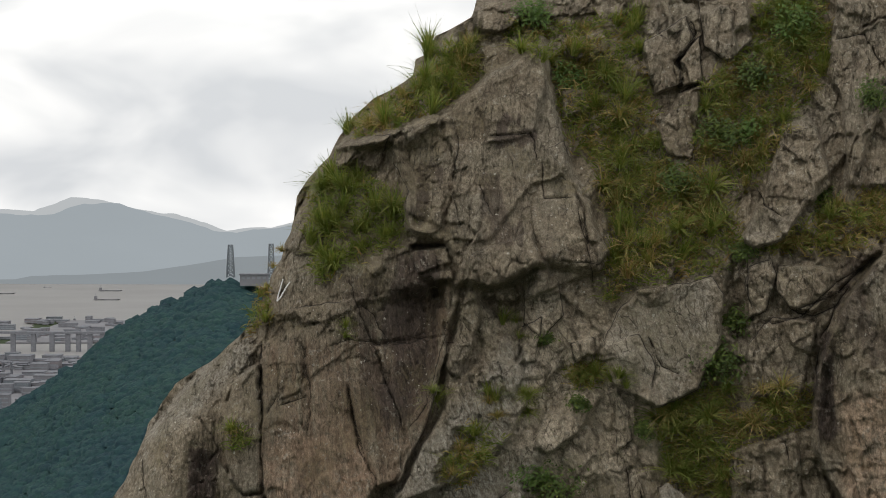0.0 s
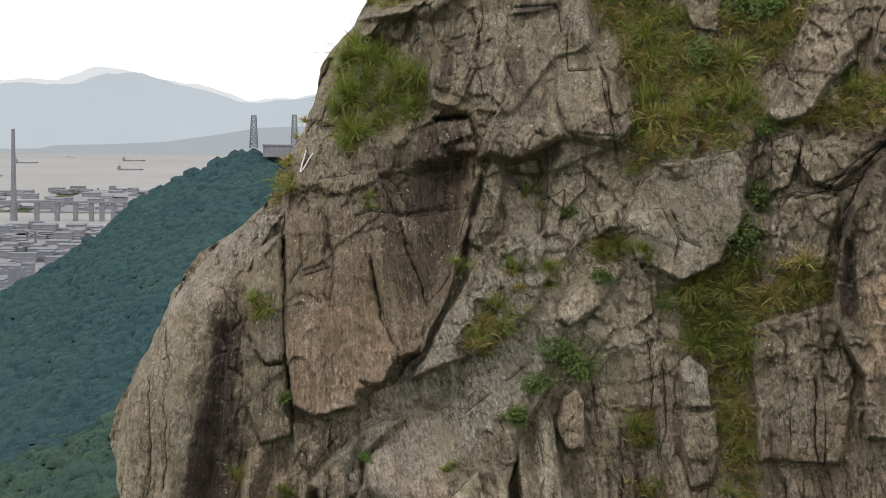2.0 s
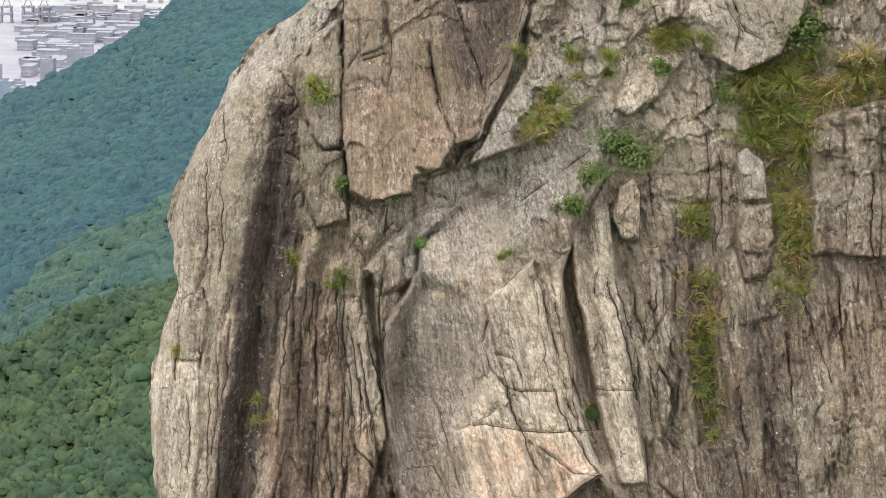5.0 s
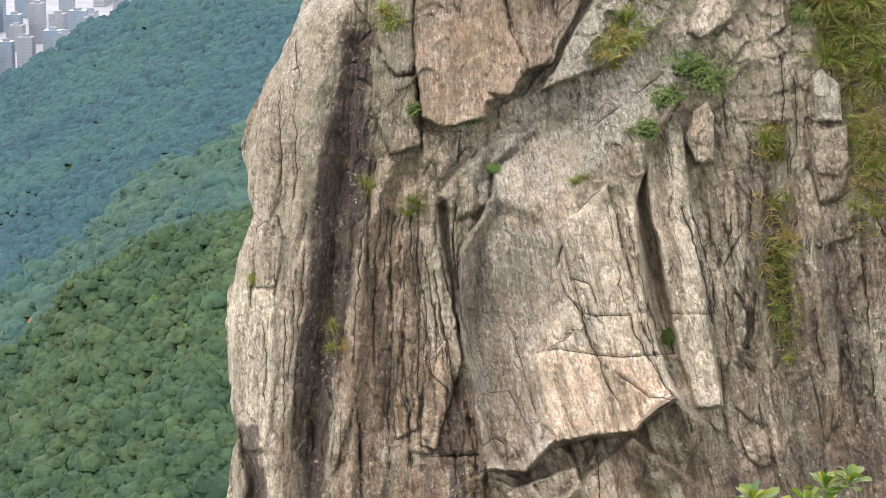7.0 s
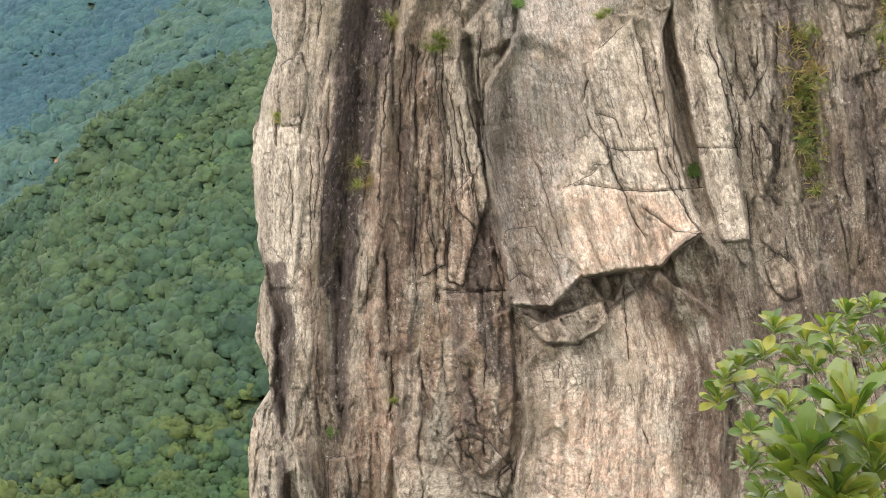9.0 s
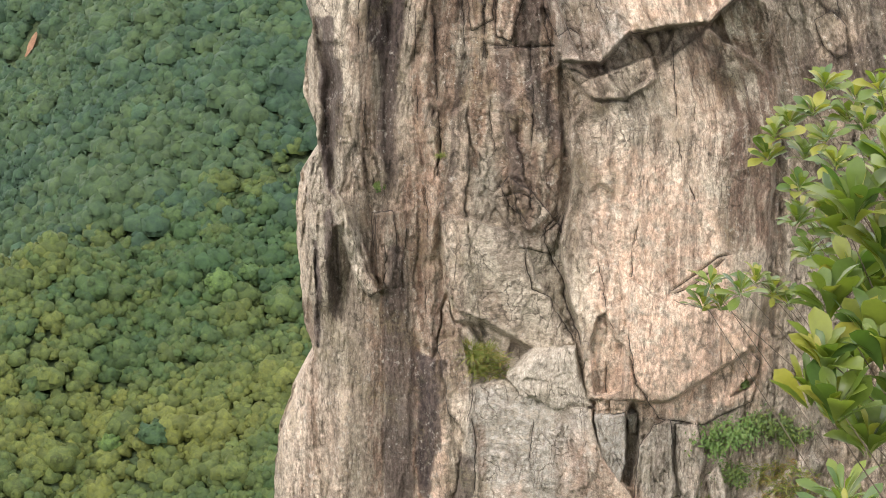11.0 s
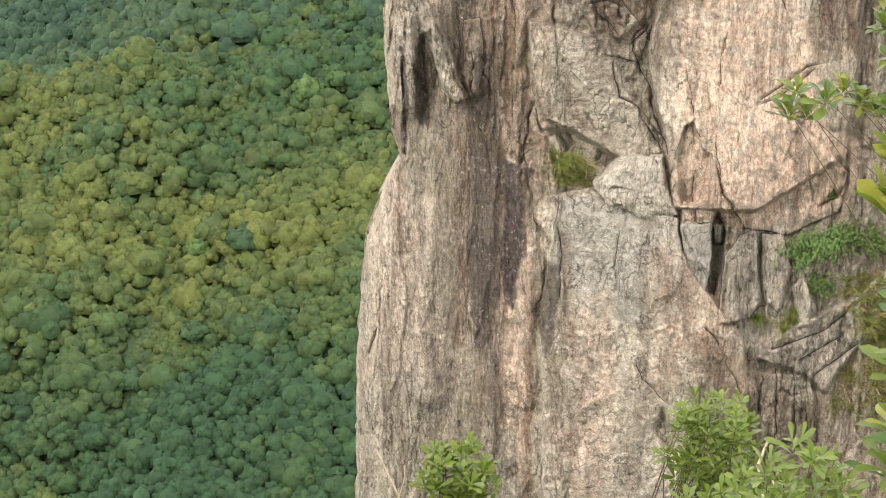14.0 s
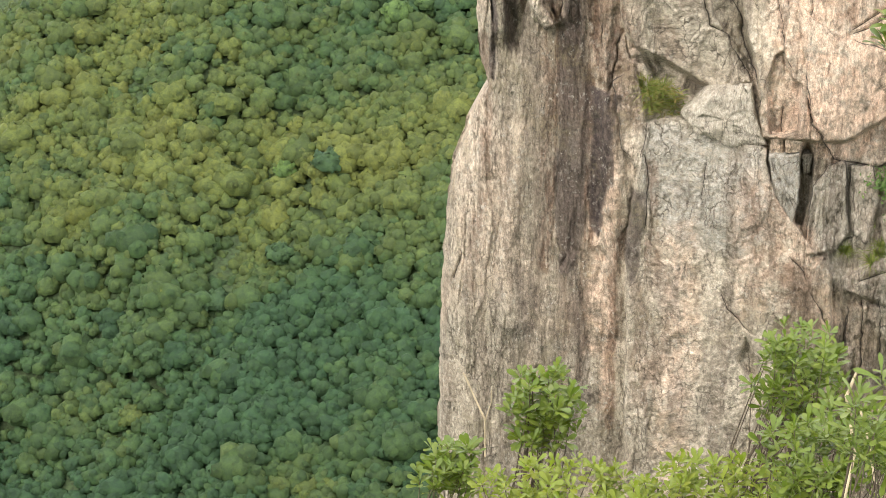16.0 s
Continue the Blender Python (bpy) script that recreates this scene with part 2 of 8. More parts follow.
ROCK = rock_material()
GRASS = leaf_material("grass_blades", [(0.110, 0.155, 0.030), (0.165, 0.205, 0.042), (0.270, 0.255, 0.080), (0.125, 0.175, 0.035)], 0.6, 0.3)
DRY_GRASS = leaf_material("dry_grass_blades", [(0.25, 0.150, 0.062), (0.200, 0.200, 0.055), (0.40, 0.31, 0.14), (0.29, 0.18, 0.075)], 0.7, 0.3)
SHRUB = leaf_material("dark_shrub_leaves", [(0.043, 0.074, 0.019), (0.087, 0.126, 0.024), (0.064, 0.096, 0.024), (0.152, 0.192, 0.032)], 0.5, 0.2)
BROAD_LEAF = leaf_material("broad_leaves", [(0.045, 0.085, 0.018), (0.120, 0.150, 0.022), (0.080, 0.120, 0.022), (0.230, 0.215, 0.035)], 0.34, 0.32, island=False)
SMALL_LEAF = leaf_material("small_leaves", [(0.048, 0.082, 0.012), (0.128, 0.160, 0.018), (0.082, 0.120, 0.016), (0.225, 0.222, 0.028)], 0.36, 0.28)
WOODS = woods_material("woodland_leaves", [(0.018, 0.040, 0.016), (0.023, 0.046, 0.016), (0.031, 0.052, 0.016), (0.043, 0.060, 0.016), (0.055, 0.068, 0.016), (0.068, 0.077, 0.017)], (0.80, 1.18), 4.2)
# blue haze of the far ridge is painted into these leaf shades
FAR_WOODS = woods_material("hazed_far_woodland_leaves", [(0.017, 0.044, 0.053), (0.019, 0.049, 0.056), (0.021, 0.053, 0.056), (0.024, 0.057, 0.055)], (0.93, 1.07), 1.2)
MID_WOODS = woods_material("spur_woodland_leaves", [(0.018, 0.038, 0.020), (0.024, 0.046, 0.021), (0.034, 0.054, 0.021), (0.025, 0.051, 0.025), (0.044, 0.066, 0.022)], (0.84, 1.14), 2.6)
# some of the same haze, mixed into the rear spur's leaves
MID_FAR_WOODS = woods_material("hazed_rear_woodland_leaves", [(0.019, 0.044, 0.042), (0.024, 0.052, 0.043), (0.031, 0.059, 0.040), (0.024, 0.056, 0.047)], (0.90, 1.10), 1.8)
YELLOW_LEAF = leaf_material("yellow_green_leaves", [(0.090, 0.130, 0.015), (0.190, 0.205, 0.020), (0.125, 0.165, 0.018), (0.265, 0.240, 0.030)], 0.42, 0.32)
LONE_TREE = woods_material("tree_leaves", [(0.026, 0.050, 0.021), (0.030, 0.055, 0.021), (0.038, 0.066, 0.022), (0.060, 0.096, 0.022)], (0.85, 1.15), 4.0)
EARTH = plain("reddish_earth", (0.30, 0.175, 0.105), 0.95, 0.25, 2.0)
STRAW = plain("dry_straw", (0.42, 0.34, 0.22), 0.8, 0.2, 40)
BARK = plain("bark", (0.085, 0.066, 0.045), 0.9, 0.4, 30)
SOIL = plain("soil_and_leaf_litter", (0.036, 0.052, 0.022), 0.95, 0.4, 1.5)


# ---- numpy noise ----
def lattice(i, j, seed):
    h = (i.astype(np.int64) * 374761393 + j.astype(np.int64) * 668265263 + seed * 974711) & 0xFFFFFFFF
    h = ((h ^ (h >> 13)) * 1274126177) & 0xFFFFFFFF
    return ((h ^ (h >> 16)) & 0xFFFF) / 65535.0


def value_noise(x, y, seed=0):
    i, j = np.floor(x), np.floor(y)
    u, v = x - i, y - j
    u, v = u * u * u * (u * (u * 6 - 15) + 10), v * v * v * (v * (v * 6 - 15) + 10)
    a, b = lattice(i, j, seed), lattice(i + 1, j, seed)
    c, d = lattice(i, j + 1, seed), lattice(i + 1, j + 1, seed)
    return (a + (b - a) * u) * (1 - v) + (c + (d - c) * u) * v


def fbm(x, y, octaves=4, seed=0, gain=0.5):
    total, amp, top = 0, 1.0, 0.0
    for k in range(octaves):
        total, top, amp = total + amp * (value_noise(x * 2 ** k + 7.3 * k, y * 2 ** k + 3.1 * k, seed + k) * 2 - 1), top + amp, amp * gain
    return total / top


def cells(x, y, seed=0):
    """Distances to the nearest and second nearest of jittered points, and a number for the nearest."""
    i, j = np.floor(x), np.floor(y)
    f1, f2, tag = np.full(x.shape, 9.0), np.full(x.shape, 9.0), np.zeros(x.shape)
    for a in (-1, 0, 1):
        for b in (-1, 0, 1):
            px, py = i + a + lattice(i + a, j + b, seed), j + b + lattice(i + a, j + b, seed + 1)
            d = np.hypot(px - x, py - y)
            near = d < f1
            f2 = np.where(near, f1, np.minimum(f2, d))
            tag = np.where(near, lattice(i + a, j + b, seed + 2), tag)
            f1 = np.where(near, d, f1)
    return f1, f2, tag


def ease(v, lo, hi):
    v = np.clip((v - lo) / (hi - lo), 0, 1)
    return v * v * (3 - 2 * v)


def inside(x, z, outline):
    """Distance to a closed outline, positive inside."""
    best, odd = np.full(x.shape, 1e9), np.zeros(x.shape, bool)
    for (ax, az), (bx, bz) in zip(outline, outline[1:] + outline[:1]):
        ex, ez = bx - ax, bz - az
        t = np.clip(((x - ax) * ex + (z - az) * ez) / (ex * ex + ez * ez + 1e-9), 0, 1)
        best = np.minimum(best, np.hypot(x - ax - t * ex, z - az - t * ez))
        if abs(ez) > 1e-9:
            odd ^= ((az > z) != (bz > z)) & (x < ax + ex * (z - az) / ez)
    return np.where(odd, best, -best)


def along(x, z, line):
    """Distance to an open line, below zero on its left side."""
    best = np.full(x.shape, 1e9)
    for (ax, az), (bx, bz) in zip(line, line[1:]):
        ex, ez = bx - ax, bz - az
        t = np.clip(((x - ax) * ex + (z - az) * ez) / (ex * ex + ez * ez + 1e-9), 0, 1)
        d = np.hypot(x - ax - t * ex, z - az - t * ez) * np.where((x - ax) * ez - (z - az) * ex < 0, -1, 1)
        best = np.where(np.abs(d) < np.abs(best), d, best)
    return best


# ---- mesh helpers ----
def link(name, bm, mat, parent=None, label="", smooth=False):
    me = bpy.data.meshes.new(name)
    bm.to_mesh(me)
    bm.free()
    me.materials.append(mat)
    if smooth:
        me.shade_smooth()
    ob = new(name, me)
    ob.parent = parent
    return tagged(ob, label)


def part(name, bm, mat, parent, label="", smooth=False):
    return link(name, bm, mat, parent, label, smooth)


def from_arrays(name, verts, faces, mat, smooth=False):
    """A mesh object from an array of points and one of triangles or quads."""
    me = bpy.data.meshes.new(name)
    verts, faces = np.asarray(verts, np.float32), np.asarray(faces, np.int32)
    k = faces.shape[1]
    me.vertices.add(len(verts))
    me.vertices.foreach_set("co", verts.ravel())
    me.loops.add(faces.size)
    me.loops.foreach_set("vertex_index", faces.ravel())
    me.polygons.add(len(faces))
    me.polygons.foreach_set("loop_start", np.arange(0, faces.size, k, dtype=np.int32))
    me.update(calc_edges=True)
    me.materials.append(mat)
    if smooth:
        me.shade_smooth()
    return new(name, me)


def point_values(ob, name, values):
    a = ob.data.attributes.new(name, "FLOAT", "POINT")
    a.data.foreach_set("value", np.asarray(values, np.float32).ravel())


def tube(bm, a, b, r0, r1, sides=6):
    a, b = Vector(a), Vector(b)
    q = (b - a).to_track_quat("Z", "Y")
    rings = []
    for c, r in ((a, r0), (b, r1)):
        rings.append([bm.verts.new(c + q @ Vector((r * math.cos(math.tau * i / sides), r * math.sin(math.tau * i / sides), 0))) for i in range(sides)])
    for i in range(sides):
        bm.faces.new((rings[0][i], rings[0][(i + 1) % sides], rings[1][(i + 1) % sides], rings[1][i]))
    bm.faces.new(rings[1])
    bm.faces.new(rings[0][::-1])


def box(bm, x0, y0, z0, x1, y1, z1):
    v = [bm.verts.new(p) for p in ((x0, y0, z0), (x1, y0, z0), (x1, y1, z0), (x0, y1, z0), (x0, y0, z1), (x1, y0, z1), (x1, y1, z1), (x0, y1, z1))]
    for f in ((3, 2, 1, 0), (4, 5, 6, 7), (0, 1, 5, 4), (1, 2, 6, 5), (2, 3, 7, 6), (3, 0, 4, 7)):
        bm.faces.new([v[i] for i in f])


# ---- the cliff ----
# The face is laid out on an upright plane FACE metres off: metres to the right of the eye and above it. Relief
# moves its points towards the eye or away from it.
EDGE_Z = [30, 14, 9, 6.43, 5.85, 5.4, 5.2, 4.6, 4.41, 3.83, 3.44, 3.05, 2.47, 1.8, 1.12, 0.25, -0.33, -1.69, -2.66, -3.82, -4.6, -5.18, -5.96, -6.74,
          -7.42, -8.1, -9.2, -10.7, -11.91, -13.11, -15.5, -16.52, -18.41, -20.06, -22.73, -23.57, -24.64, -26.15, -27.23, -28.32, -29.21,
          -30.78, -32.36, -35.1, -36.6, -37.89, -39.85, -42.1, -47.82, -53.28, -85]
EDGE_X = [24, 10, 3.2, 1.12, 0.95, 0.2, -0.27, -0.5, -0.95, -1.08, -1.62, -2.4, -2.98, -3.56, -3.89, -4.63, -5.02, -5.27, -5.7, -6.19, -6.48, -7.06, -8.03, -9.2,
          -9.69, -10.14, -10.48, -11.35, -11.97, -12.26, -11.9, -12.29, -12.79, -12.95, -12.7, -12.57, -12.87, -12.92, -12.55, -12.48, -13.14,
          -13.4, -13.35, -13.19, -12.85, -13.71, -14.36, -14.6, -14.94, -15.11, -15.6]
COLS, BACK, SIDE = 570, 26, 10
rows_z = np.concatenate([np.arange(30, 8, -0.5), np.arange(8, -54, -0.057), np.arange(-54, -84, -0.6)])
edge = np.interp(rows_z, EDGE_Z[::-1], EDGE_X[::-1])
edge = edge + 0.10 * fbm(rows_z * 1.7, rows_z * 0, 4, 3)
u = np.linspace(0, 1, COLS)
reach = np.where(rows_z > -14, 19.0, np.where(rows_z > -30, 15.0, 11.0))
reach = np.convolve(np.pad(reach, 60, mode="edge"), np.ones(121) / 121, "valid")
GX = edge[:, None] + (reach - np.minimum(edge, reach - 4))[:, None] * u[None, :]
GZ = np.repeat(rows_z[:, None], COLS, 1)
# uneven outlines: every form is cut along wandering lines
WX = GX + 0.10 * fbm(GX * 1.3, GZ * 1.3, 4, 11) + 0.025 * fbm(GX * 6, GZ * 6, 3, 12, 0.7)
WZ = GZ + 0.10 * fbm(GX * 1.3, GZ * 1.3, 4, 21) + 0.025 * fbm(GX * 6, GZ * 6, 3, 22, 0.7)
DEPTH = np.zeros(GX.shape)
DARK, PINK, PALE, GREY, CALM, RUST, SEAM, GAP = (np.zeros(GX.shape) for _ in range(8))
NEAR = np.full(GX.shape, 0.4)
# the grain of the stone: upright at the left and below, leaning to the right in the middle of the face
LEAN = np.interp(GX, [-12, -9, -6.5, -4.5, -1, 3, 7, 13], [-0.07, -0.10, -0.03, 0.10, 0.26, 0.27, 0.20, 0.14])
FLOW = GX + LEAN * np.clip(GZ + 18, -9, 14)


def window(points, margin):
    zs = [p[1] for p in points]
    hit = np.nonzero((rows_z < max(zs) + margin) & (rows_z > min(zs) - margin))[0]
    return slice(hit[0], hit[-1] + 1)


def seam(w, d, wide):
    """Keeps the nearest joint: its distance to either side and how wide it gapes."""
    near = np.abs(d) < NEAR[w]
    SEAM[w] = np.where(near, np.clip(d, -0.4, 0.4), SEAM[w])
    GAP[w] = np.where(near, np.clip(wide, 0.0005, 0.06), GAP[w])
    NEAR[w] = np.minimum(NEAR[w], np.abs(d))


def slab(points, out, bevel=0.08, lean=0.0, turn=0.0, groove=0.12, width=0.035):
    """A block that stands out of the face; lean and turn tip it (metres a metre, upwards and to the right)."""
    points = list(points)
    w = window(points, 0.6)
    x, z = WX[w], WZ[w]
    d = inside(x, z, points)
    cx, cz = sum(p[0] for p in points) / len(points), sum(p[1] for p in points) / len(points)
    groove = groove if bevel <= 0.13 else 0.35 * groove
    bevel = 0.55 * bevel
    rise = -out + lean * (z - cz) + turn * (x - cx)
    DEPTH[w] += ease(d, -0.5 * bevel - 0.01, 0.5 * bevel + 0.01) * rise + 0.5 * groove * np.exp(-(d / max(width, 0.045)) ** 2)
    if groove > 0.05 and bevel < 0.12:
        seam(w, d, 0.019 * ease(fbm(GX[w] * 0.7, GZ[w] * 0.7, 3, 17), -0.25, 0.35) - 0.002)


def shelf(points, out, brow, lean, bevel=0.3, groove=0.1):
    """A block with a rounded brow: above that line its top falls back until it meets the face behind."""
    points, brow = list(points), list(brow)
    w = window(points, 0.6)
    x, z = WX[w], WZ[w]
    d = inside(x, z, points)
    over = z - np.interp(x, [p[0] for p in brow], [p[1] for p in brow])
    back = lean * 0.5 * (over + np.sqrt(over * over + 0.5))
    DEPTH[w] += ease(d, -0.02, bevel) * np.minimum(back - out, 0.05) + groove * np.exp(-(d / 0.07) ** 2) * (over < 0.6)


def wedge(points, line, slope):
    """Turns part of a block away: beyond an upright edge it falls back, to the left (slope above 0) or the right (below)."""
    w = window(points, 0.6)
    line = sorted(line, key=lambda p: p[1])
    edge_x = np.interp(WZ[w], [p[1] for p in line], [p[0] for p in line])
    d = inside(WX[w], WZ[w], list(points))
    off = (edge_x - WX[w]) if slope > 0 else (WX[w] - edge_x)
    DEPTH[w] += ease(d, 0.0, 0.6) * abs(slope) * 0.5 * (off + np.sqrt(off * off + 0.02))


def hollow(points, deep, bevel=0.15):
    w = window(points, 0.6)
    d = inside(WX[w], WZ[w], list(points))
    DEPTH[w] += ease(d, -0.03, bevel) * deep


def crack(points, deep=0.25, width=0.05):
    w = window(points, 0.6)
    x, z = GX[w], GZ[w]
    jag = 0.10 * fbm(x * 0.9, z * 1.5, 3, 14) + 0.04 * fbm(x * 5.0, z * 5.0, 2, 15)
    d = along(GX[w] + jag, GZ[w] + 0.5 * jag, list(points))
    open_here = 0.35 + 0.65 * ease(fbm(x * 0.6, z * 0.7, 3, 16), -0.3, 0.15)
    if width > 0.12:
        DEPTH[w] += 1.1 * deep * open_here * np.exp(-(d / width) ** 2)
    else:
        DEPTH[w] += min(0.22, 0.06 + 0.4 * deep) * open_here * np.exp(-(d / 0.06) ** 2)
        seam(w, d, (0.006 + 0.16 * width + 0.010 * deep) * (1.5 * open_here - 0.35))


def rib(points, out, width):
    w = window(points, 2.0)
    d = along(WX[w], WZ[w], list(points))
    DEPTH[w] -= out * np.exp(-(d / width) ** 2)


def wash(field, points, amount=1.0, soft=0.35):
    """A tint within an outline, with a ragged rim."""
    w = window(points, 1.5)
    d = inside(WX[w], WZ[w], list(points)) + min(0.35, 1.2 * soft) * fbm(FLOW[w] * 2.2, GZ[w] * 0.5, 4, 33)
    field[w] = np.maximum(field[w], amount * ease(d, -soft, soft))


def streak(points, width, amount=1.0, field=None):
    """A run of water marks down the face; one stands for the shade in a slot."""
    f = DARK if field is None else field
    w = window(points, 2.0)
    d = np.abs(along(WX[w] + 0.3 * fbm(GX[w] * 3, GZ[w] * 0.3, 4, 35) + 0.25 * width * fbm(GX[w] * 0.9, GZ[w] * 0.6, 3, 36), WZ[w], list(points)))
    d = d + 0.5 * width * fbm(GX[w] * 4, GZ[w] * 0.25, 4, 37)
    f[w] = np.maximum(f[w], amount * (1 - ease(d, width * 0.45, width * 1.25)))


# broad shape: rounded left edge, the top leaning back, the right side coming forward
side = GX - np.convolve(np.pad(edge, 40, mode="edge"), np.ones(81) / 81, "valid")[:, None]
DEPTH += 2.6 * (1 - np.sqrt(np.clip(1 - (1 - np.clip(side / 3.2, 0, 1)) ** 2, 0, 1)))
DEPTH += 0.42 * np.clip(GZ + 3, 0, None) - 0.10 * np.clip(GX - 5, 0, None)
DEPTH += 0.9 * fbm(GX * 0.16, GZ * 0.10, 3, 41)

# upper head: the large masses
slab([(-3.76, 1.37), (-1.82, 1.89), (0.31, 2.80), (1.28, 3.54), (3.40, 5.08), (3.89, 2.57), (4.38, 0.83), (5.64, -2.27), (5.35, -2.89), (3.22, -2.66), (1.67, -3.47), (0.70, -3.24), (0.12, -1.88), (-1.24, -1.49), (-1.34, 0.06), (-1.82, 1.37)], 1.0, 0.6, lean=-0.05)
slab([(1.18, 2.76), (1.66, 3.92), (3.21, 5.08), (3.56, 3.54), (3.02, 1.80), (1.51, 1.56)], 0.42, 0.2)
slab([(0.41, 1.56), (3.41, 1.80), (4.18, 0.44), (3.02, 0.02), (1.47, -1.88), (0.31, -1.69), (0.02, 0.06)], 0.26, 0.18)
slab([(-1.63, 1.60), (0.31, 2.76), (0.46, 0.06), (-0.08, -1.30), (-1.24, -0.91)], 0.18, 0.2)
slab([(0.93, -2.31), (3.12, -1.49), (3.26, -2.66), (1.71, -3.43), (0.81, -3.05)], 0.45, 0.1, lean=-0.2)
slab([(-1.12, -2.11), (0.08, -1.92), (0.25, -2.58), (-0.85, -2.97)], 0.4, 0.06)
slab([(-0.43, -2.97), (0.31, -2.81), (0.41, -3.16), (-0.27, -3.20)], 0.35, 0.05)
slab([(4.47, 0.21), (5.25, 0.64), (5.89, -2.08), (5.35, -2.66), (4.96, -1.49)], 0.25, 0.12)
slab([(3.31, 0.25), (4.38, 0.64), (4.86, -1.30), (5.35, -2.66), (3.41, -2.46), (3.02, -0.91)], 0.15, 0.12)
slab([(3.56, 1.37), (4.18, 1.60), (4.38, 0.64), (3.70, 0.29)], 0.35, 0.12)
hollow([(-0.95, -3.01), (0.31, -3.20), (0.74, -3.43), (0.31, -4.40), (-0.17, -4.21)], 0.5, 0.25)
hollow([(-1.12, -2.00), (0.02, -1.84), (0.16, -2.00), (-1.05, -2.23)], 0.9, 0.05)
hollow([(1.01, -3.47), (2.35, -3.08), (3.22, -2.62), (3.32, -3.24), (2.73, -4.02), (2.25, -4.69), (1.67, -4.40), (1.18, -4.02)], 0.9, 0.3)
slab([(-3.79, 1.37), (-2.79, 2.09), (-1.63, 2.28), (-1.82, 1.60), (-3.18, 0.83), (-4.34, 0.06), (-4.73, 0.06)], 0.4, 0.2)
slab([(-0.27, 5.23), (0.46, 5.89), (0.70, 5.27), (0.41, 4.50), (-0.17, 4.66)], 0.7, 0.15)
slab([(1.04, 6.43), (2.24, 6.43), (2.73, 5.85), (1.86, 5.27), (1.12, 5.43)], 0.9, 0.2)
slab([(-3.17, 1.60), (-1.82, 1.80), (-2.21, 0.64), (-3.37, 0.64)], 0.3, 0.12)
# the brown overhanging slab, its left pillar, and the corner to its right
slab([(-6.37, -4.34), (-5.11, -4.11), (-0.11, -3.39), (0.11, -5.70), (-0.69, -8.44), (-1.51, -10.03), (-2.28, -10.29), (-2.86, -11.18), (-3.66, -11.40), (-3.73, -11.92), (-5.21, -12.36), (-5.97, -11.99), (-6.16, -9.98)], 0.85, 0.10, lean=0.13)
slab([(-7.45, -8.06), (-7.20, -6.68), (-6.33, -5.98), (-6.15, -10.41), (-6.84, -10.51), (-7.34, -10.01)], 0.75, 0.2)
slab([(-7.74, -9.28), (-6.84, -10.55), (-6.15, -10.57), (-6.01, -13.06), (-7.09, -13.30), (-7.60, -12.00)], 0.65, 0.12, groove=0.2)
slab([(-6.02, -12.55), (-4.54, -12.40), (-4.90, -13.91), (-5.45, -14.22), (-5.90, -13.54)], 0.3, 0.1)
slab([(-3.21, -6.86), (-1.95, -6.73), (-1.31, -8.56), (-1.51, -10.07), (-2.28, -10.29), (-2.98, -8.31)], 0.16, 0.1)
slab([(-5.66, -5.48), (-4.79, -5.45), (-4.86, -7.00), (-5.63, -7.32)], 0.14, 0.08)
slab([(-2.27, -5.38), (0.04, -5.12), (-0.57, -7.46), (-1.32, -8.46), (-1.95, -6.73)], 0.10, 0.08)
crack([(-6.26, -6.66), (-6.15, -8.80), (-6.26, -9.98), (-6.12, -12.35)], 0.18, 0.05)
crack([(-3.21, -6.86), (-2.98, -8.31), (-2.28, -10.29)], 0.2, 0.04)
crack([(-2.37, -5.38), (0.04, -5.08)], 0.18, 0.04)
crack([(-2.79, -4.02), (-2.40, -4.40), (-1.82, -5.37), (0.31, -5.34)], 0.12, 0.03)
crack([(0.70, -3.43), (0.31, -4.79), (-0.04, -5.96), (-0.08, -7.51), (-1.63, -9.65)], 0.7, 0.14)
# ramp under it and the broken ground to the right
slab([(2.35, -4.99), (3.22, -3.63), (5.35, -2.89), (5.84, -5.18), (4.19, -5.96), (3.03, -7.12), (2.25, -8.68), (0.12, -10.20), (-1.83, -11.02), (-0.08, -7.71), (1.28, -5.18)], 0.25, 0.2, lean=0.20)
slab([(4.42, -5.37), (5.16, -5.08), (5.26, -5.67), (4.58, -5.96)], 0.35, 0.08)
slab([(2.83, -2.85), (3.90, -3.05), (4.19, -4.40), (3.41, -5.18), (2.73, -4.60)], 0.3, 0.1)
slab([(2.54, -4.79), (3.41, -4.40), (3.22, -5.96), (2.54, -5.96)], 0.25, 0.08)
slab([(6.05, -4.11), (6.71, -3.47), (9.27, -3.08), (9.66, -3.63), (9.54, -5.18), (8.70, -6.93), (7.42, -7.55), (5.78, -6.74), (5.47, -5.37)], 0.8, 0.12, lean=0.1)
slab([(5.47, -5.41), (6.71, -4.99), (7.30, -6.15), (7.11, -7.51), (5.94, -7.12)], 0.25, 0.1)
slab([(3.13, -8.88), (3.42, -7.94), (4.97, -6.93), (5.40, -7.16), (4.62, -8.49), (3.61, -9.11)], 0.55, 0.22, lean=0.2)
slab([(5.94, -6.93), (6.33, -7.51), (6.53, -8.68), (5.94, -9.07)], 0.3, 0.08)
slab([(6.88, 5.04), (8.35, 5.85), (8.66, 5.08), (8.05, 4.31), (8.14, 3.54), (7.27, 3.23), (7.00, 4.12)], 0.6, 0.12)
slab([(8.35, 4.66), (8.82, 5.23), (8.86, 3.61), (8.05, 3.42), (8.10, 4.27)], 0.45, 0.1)
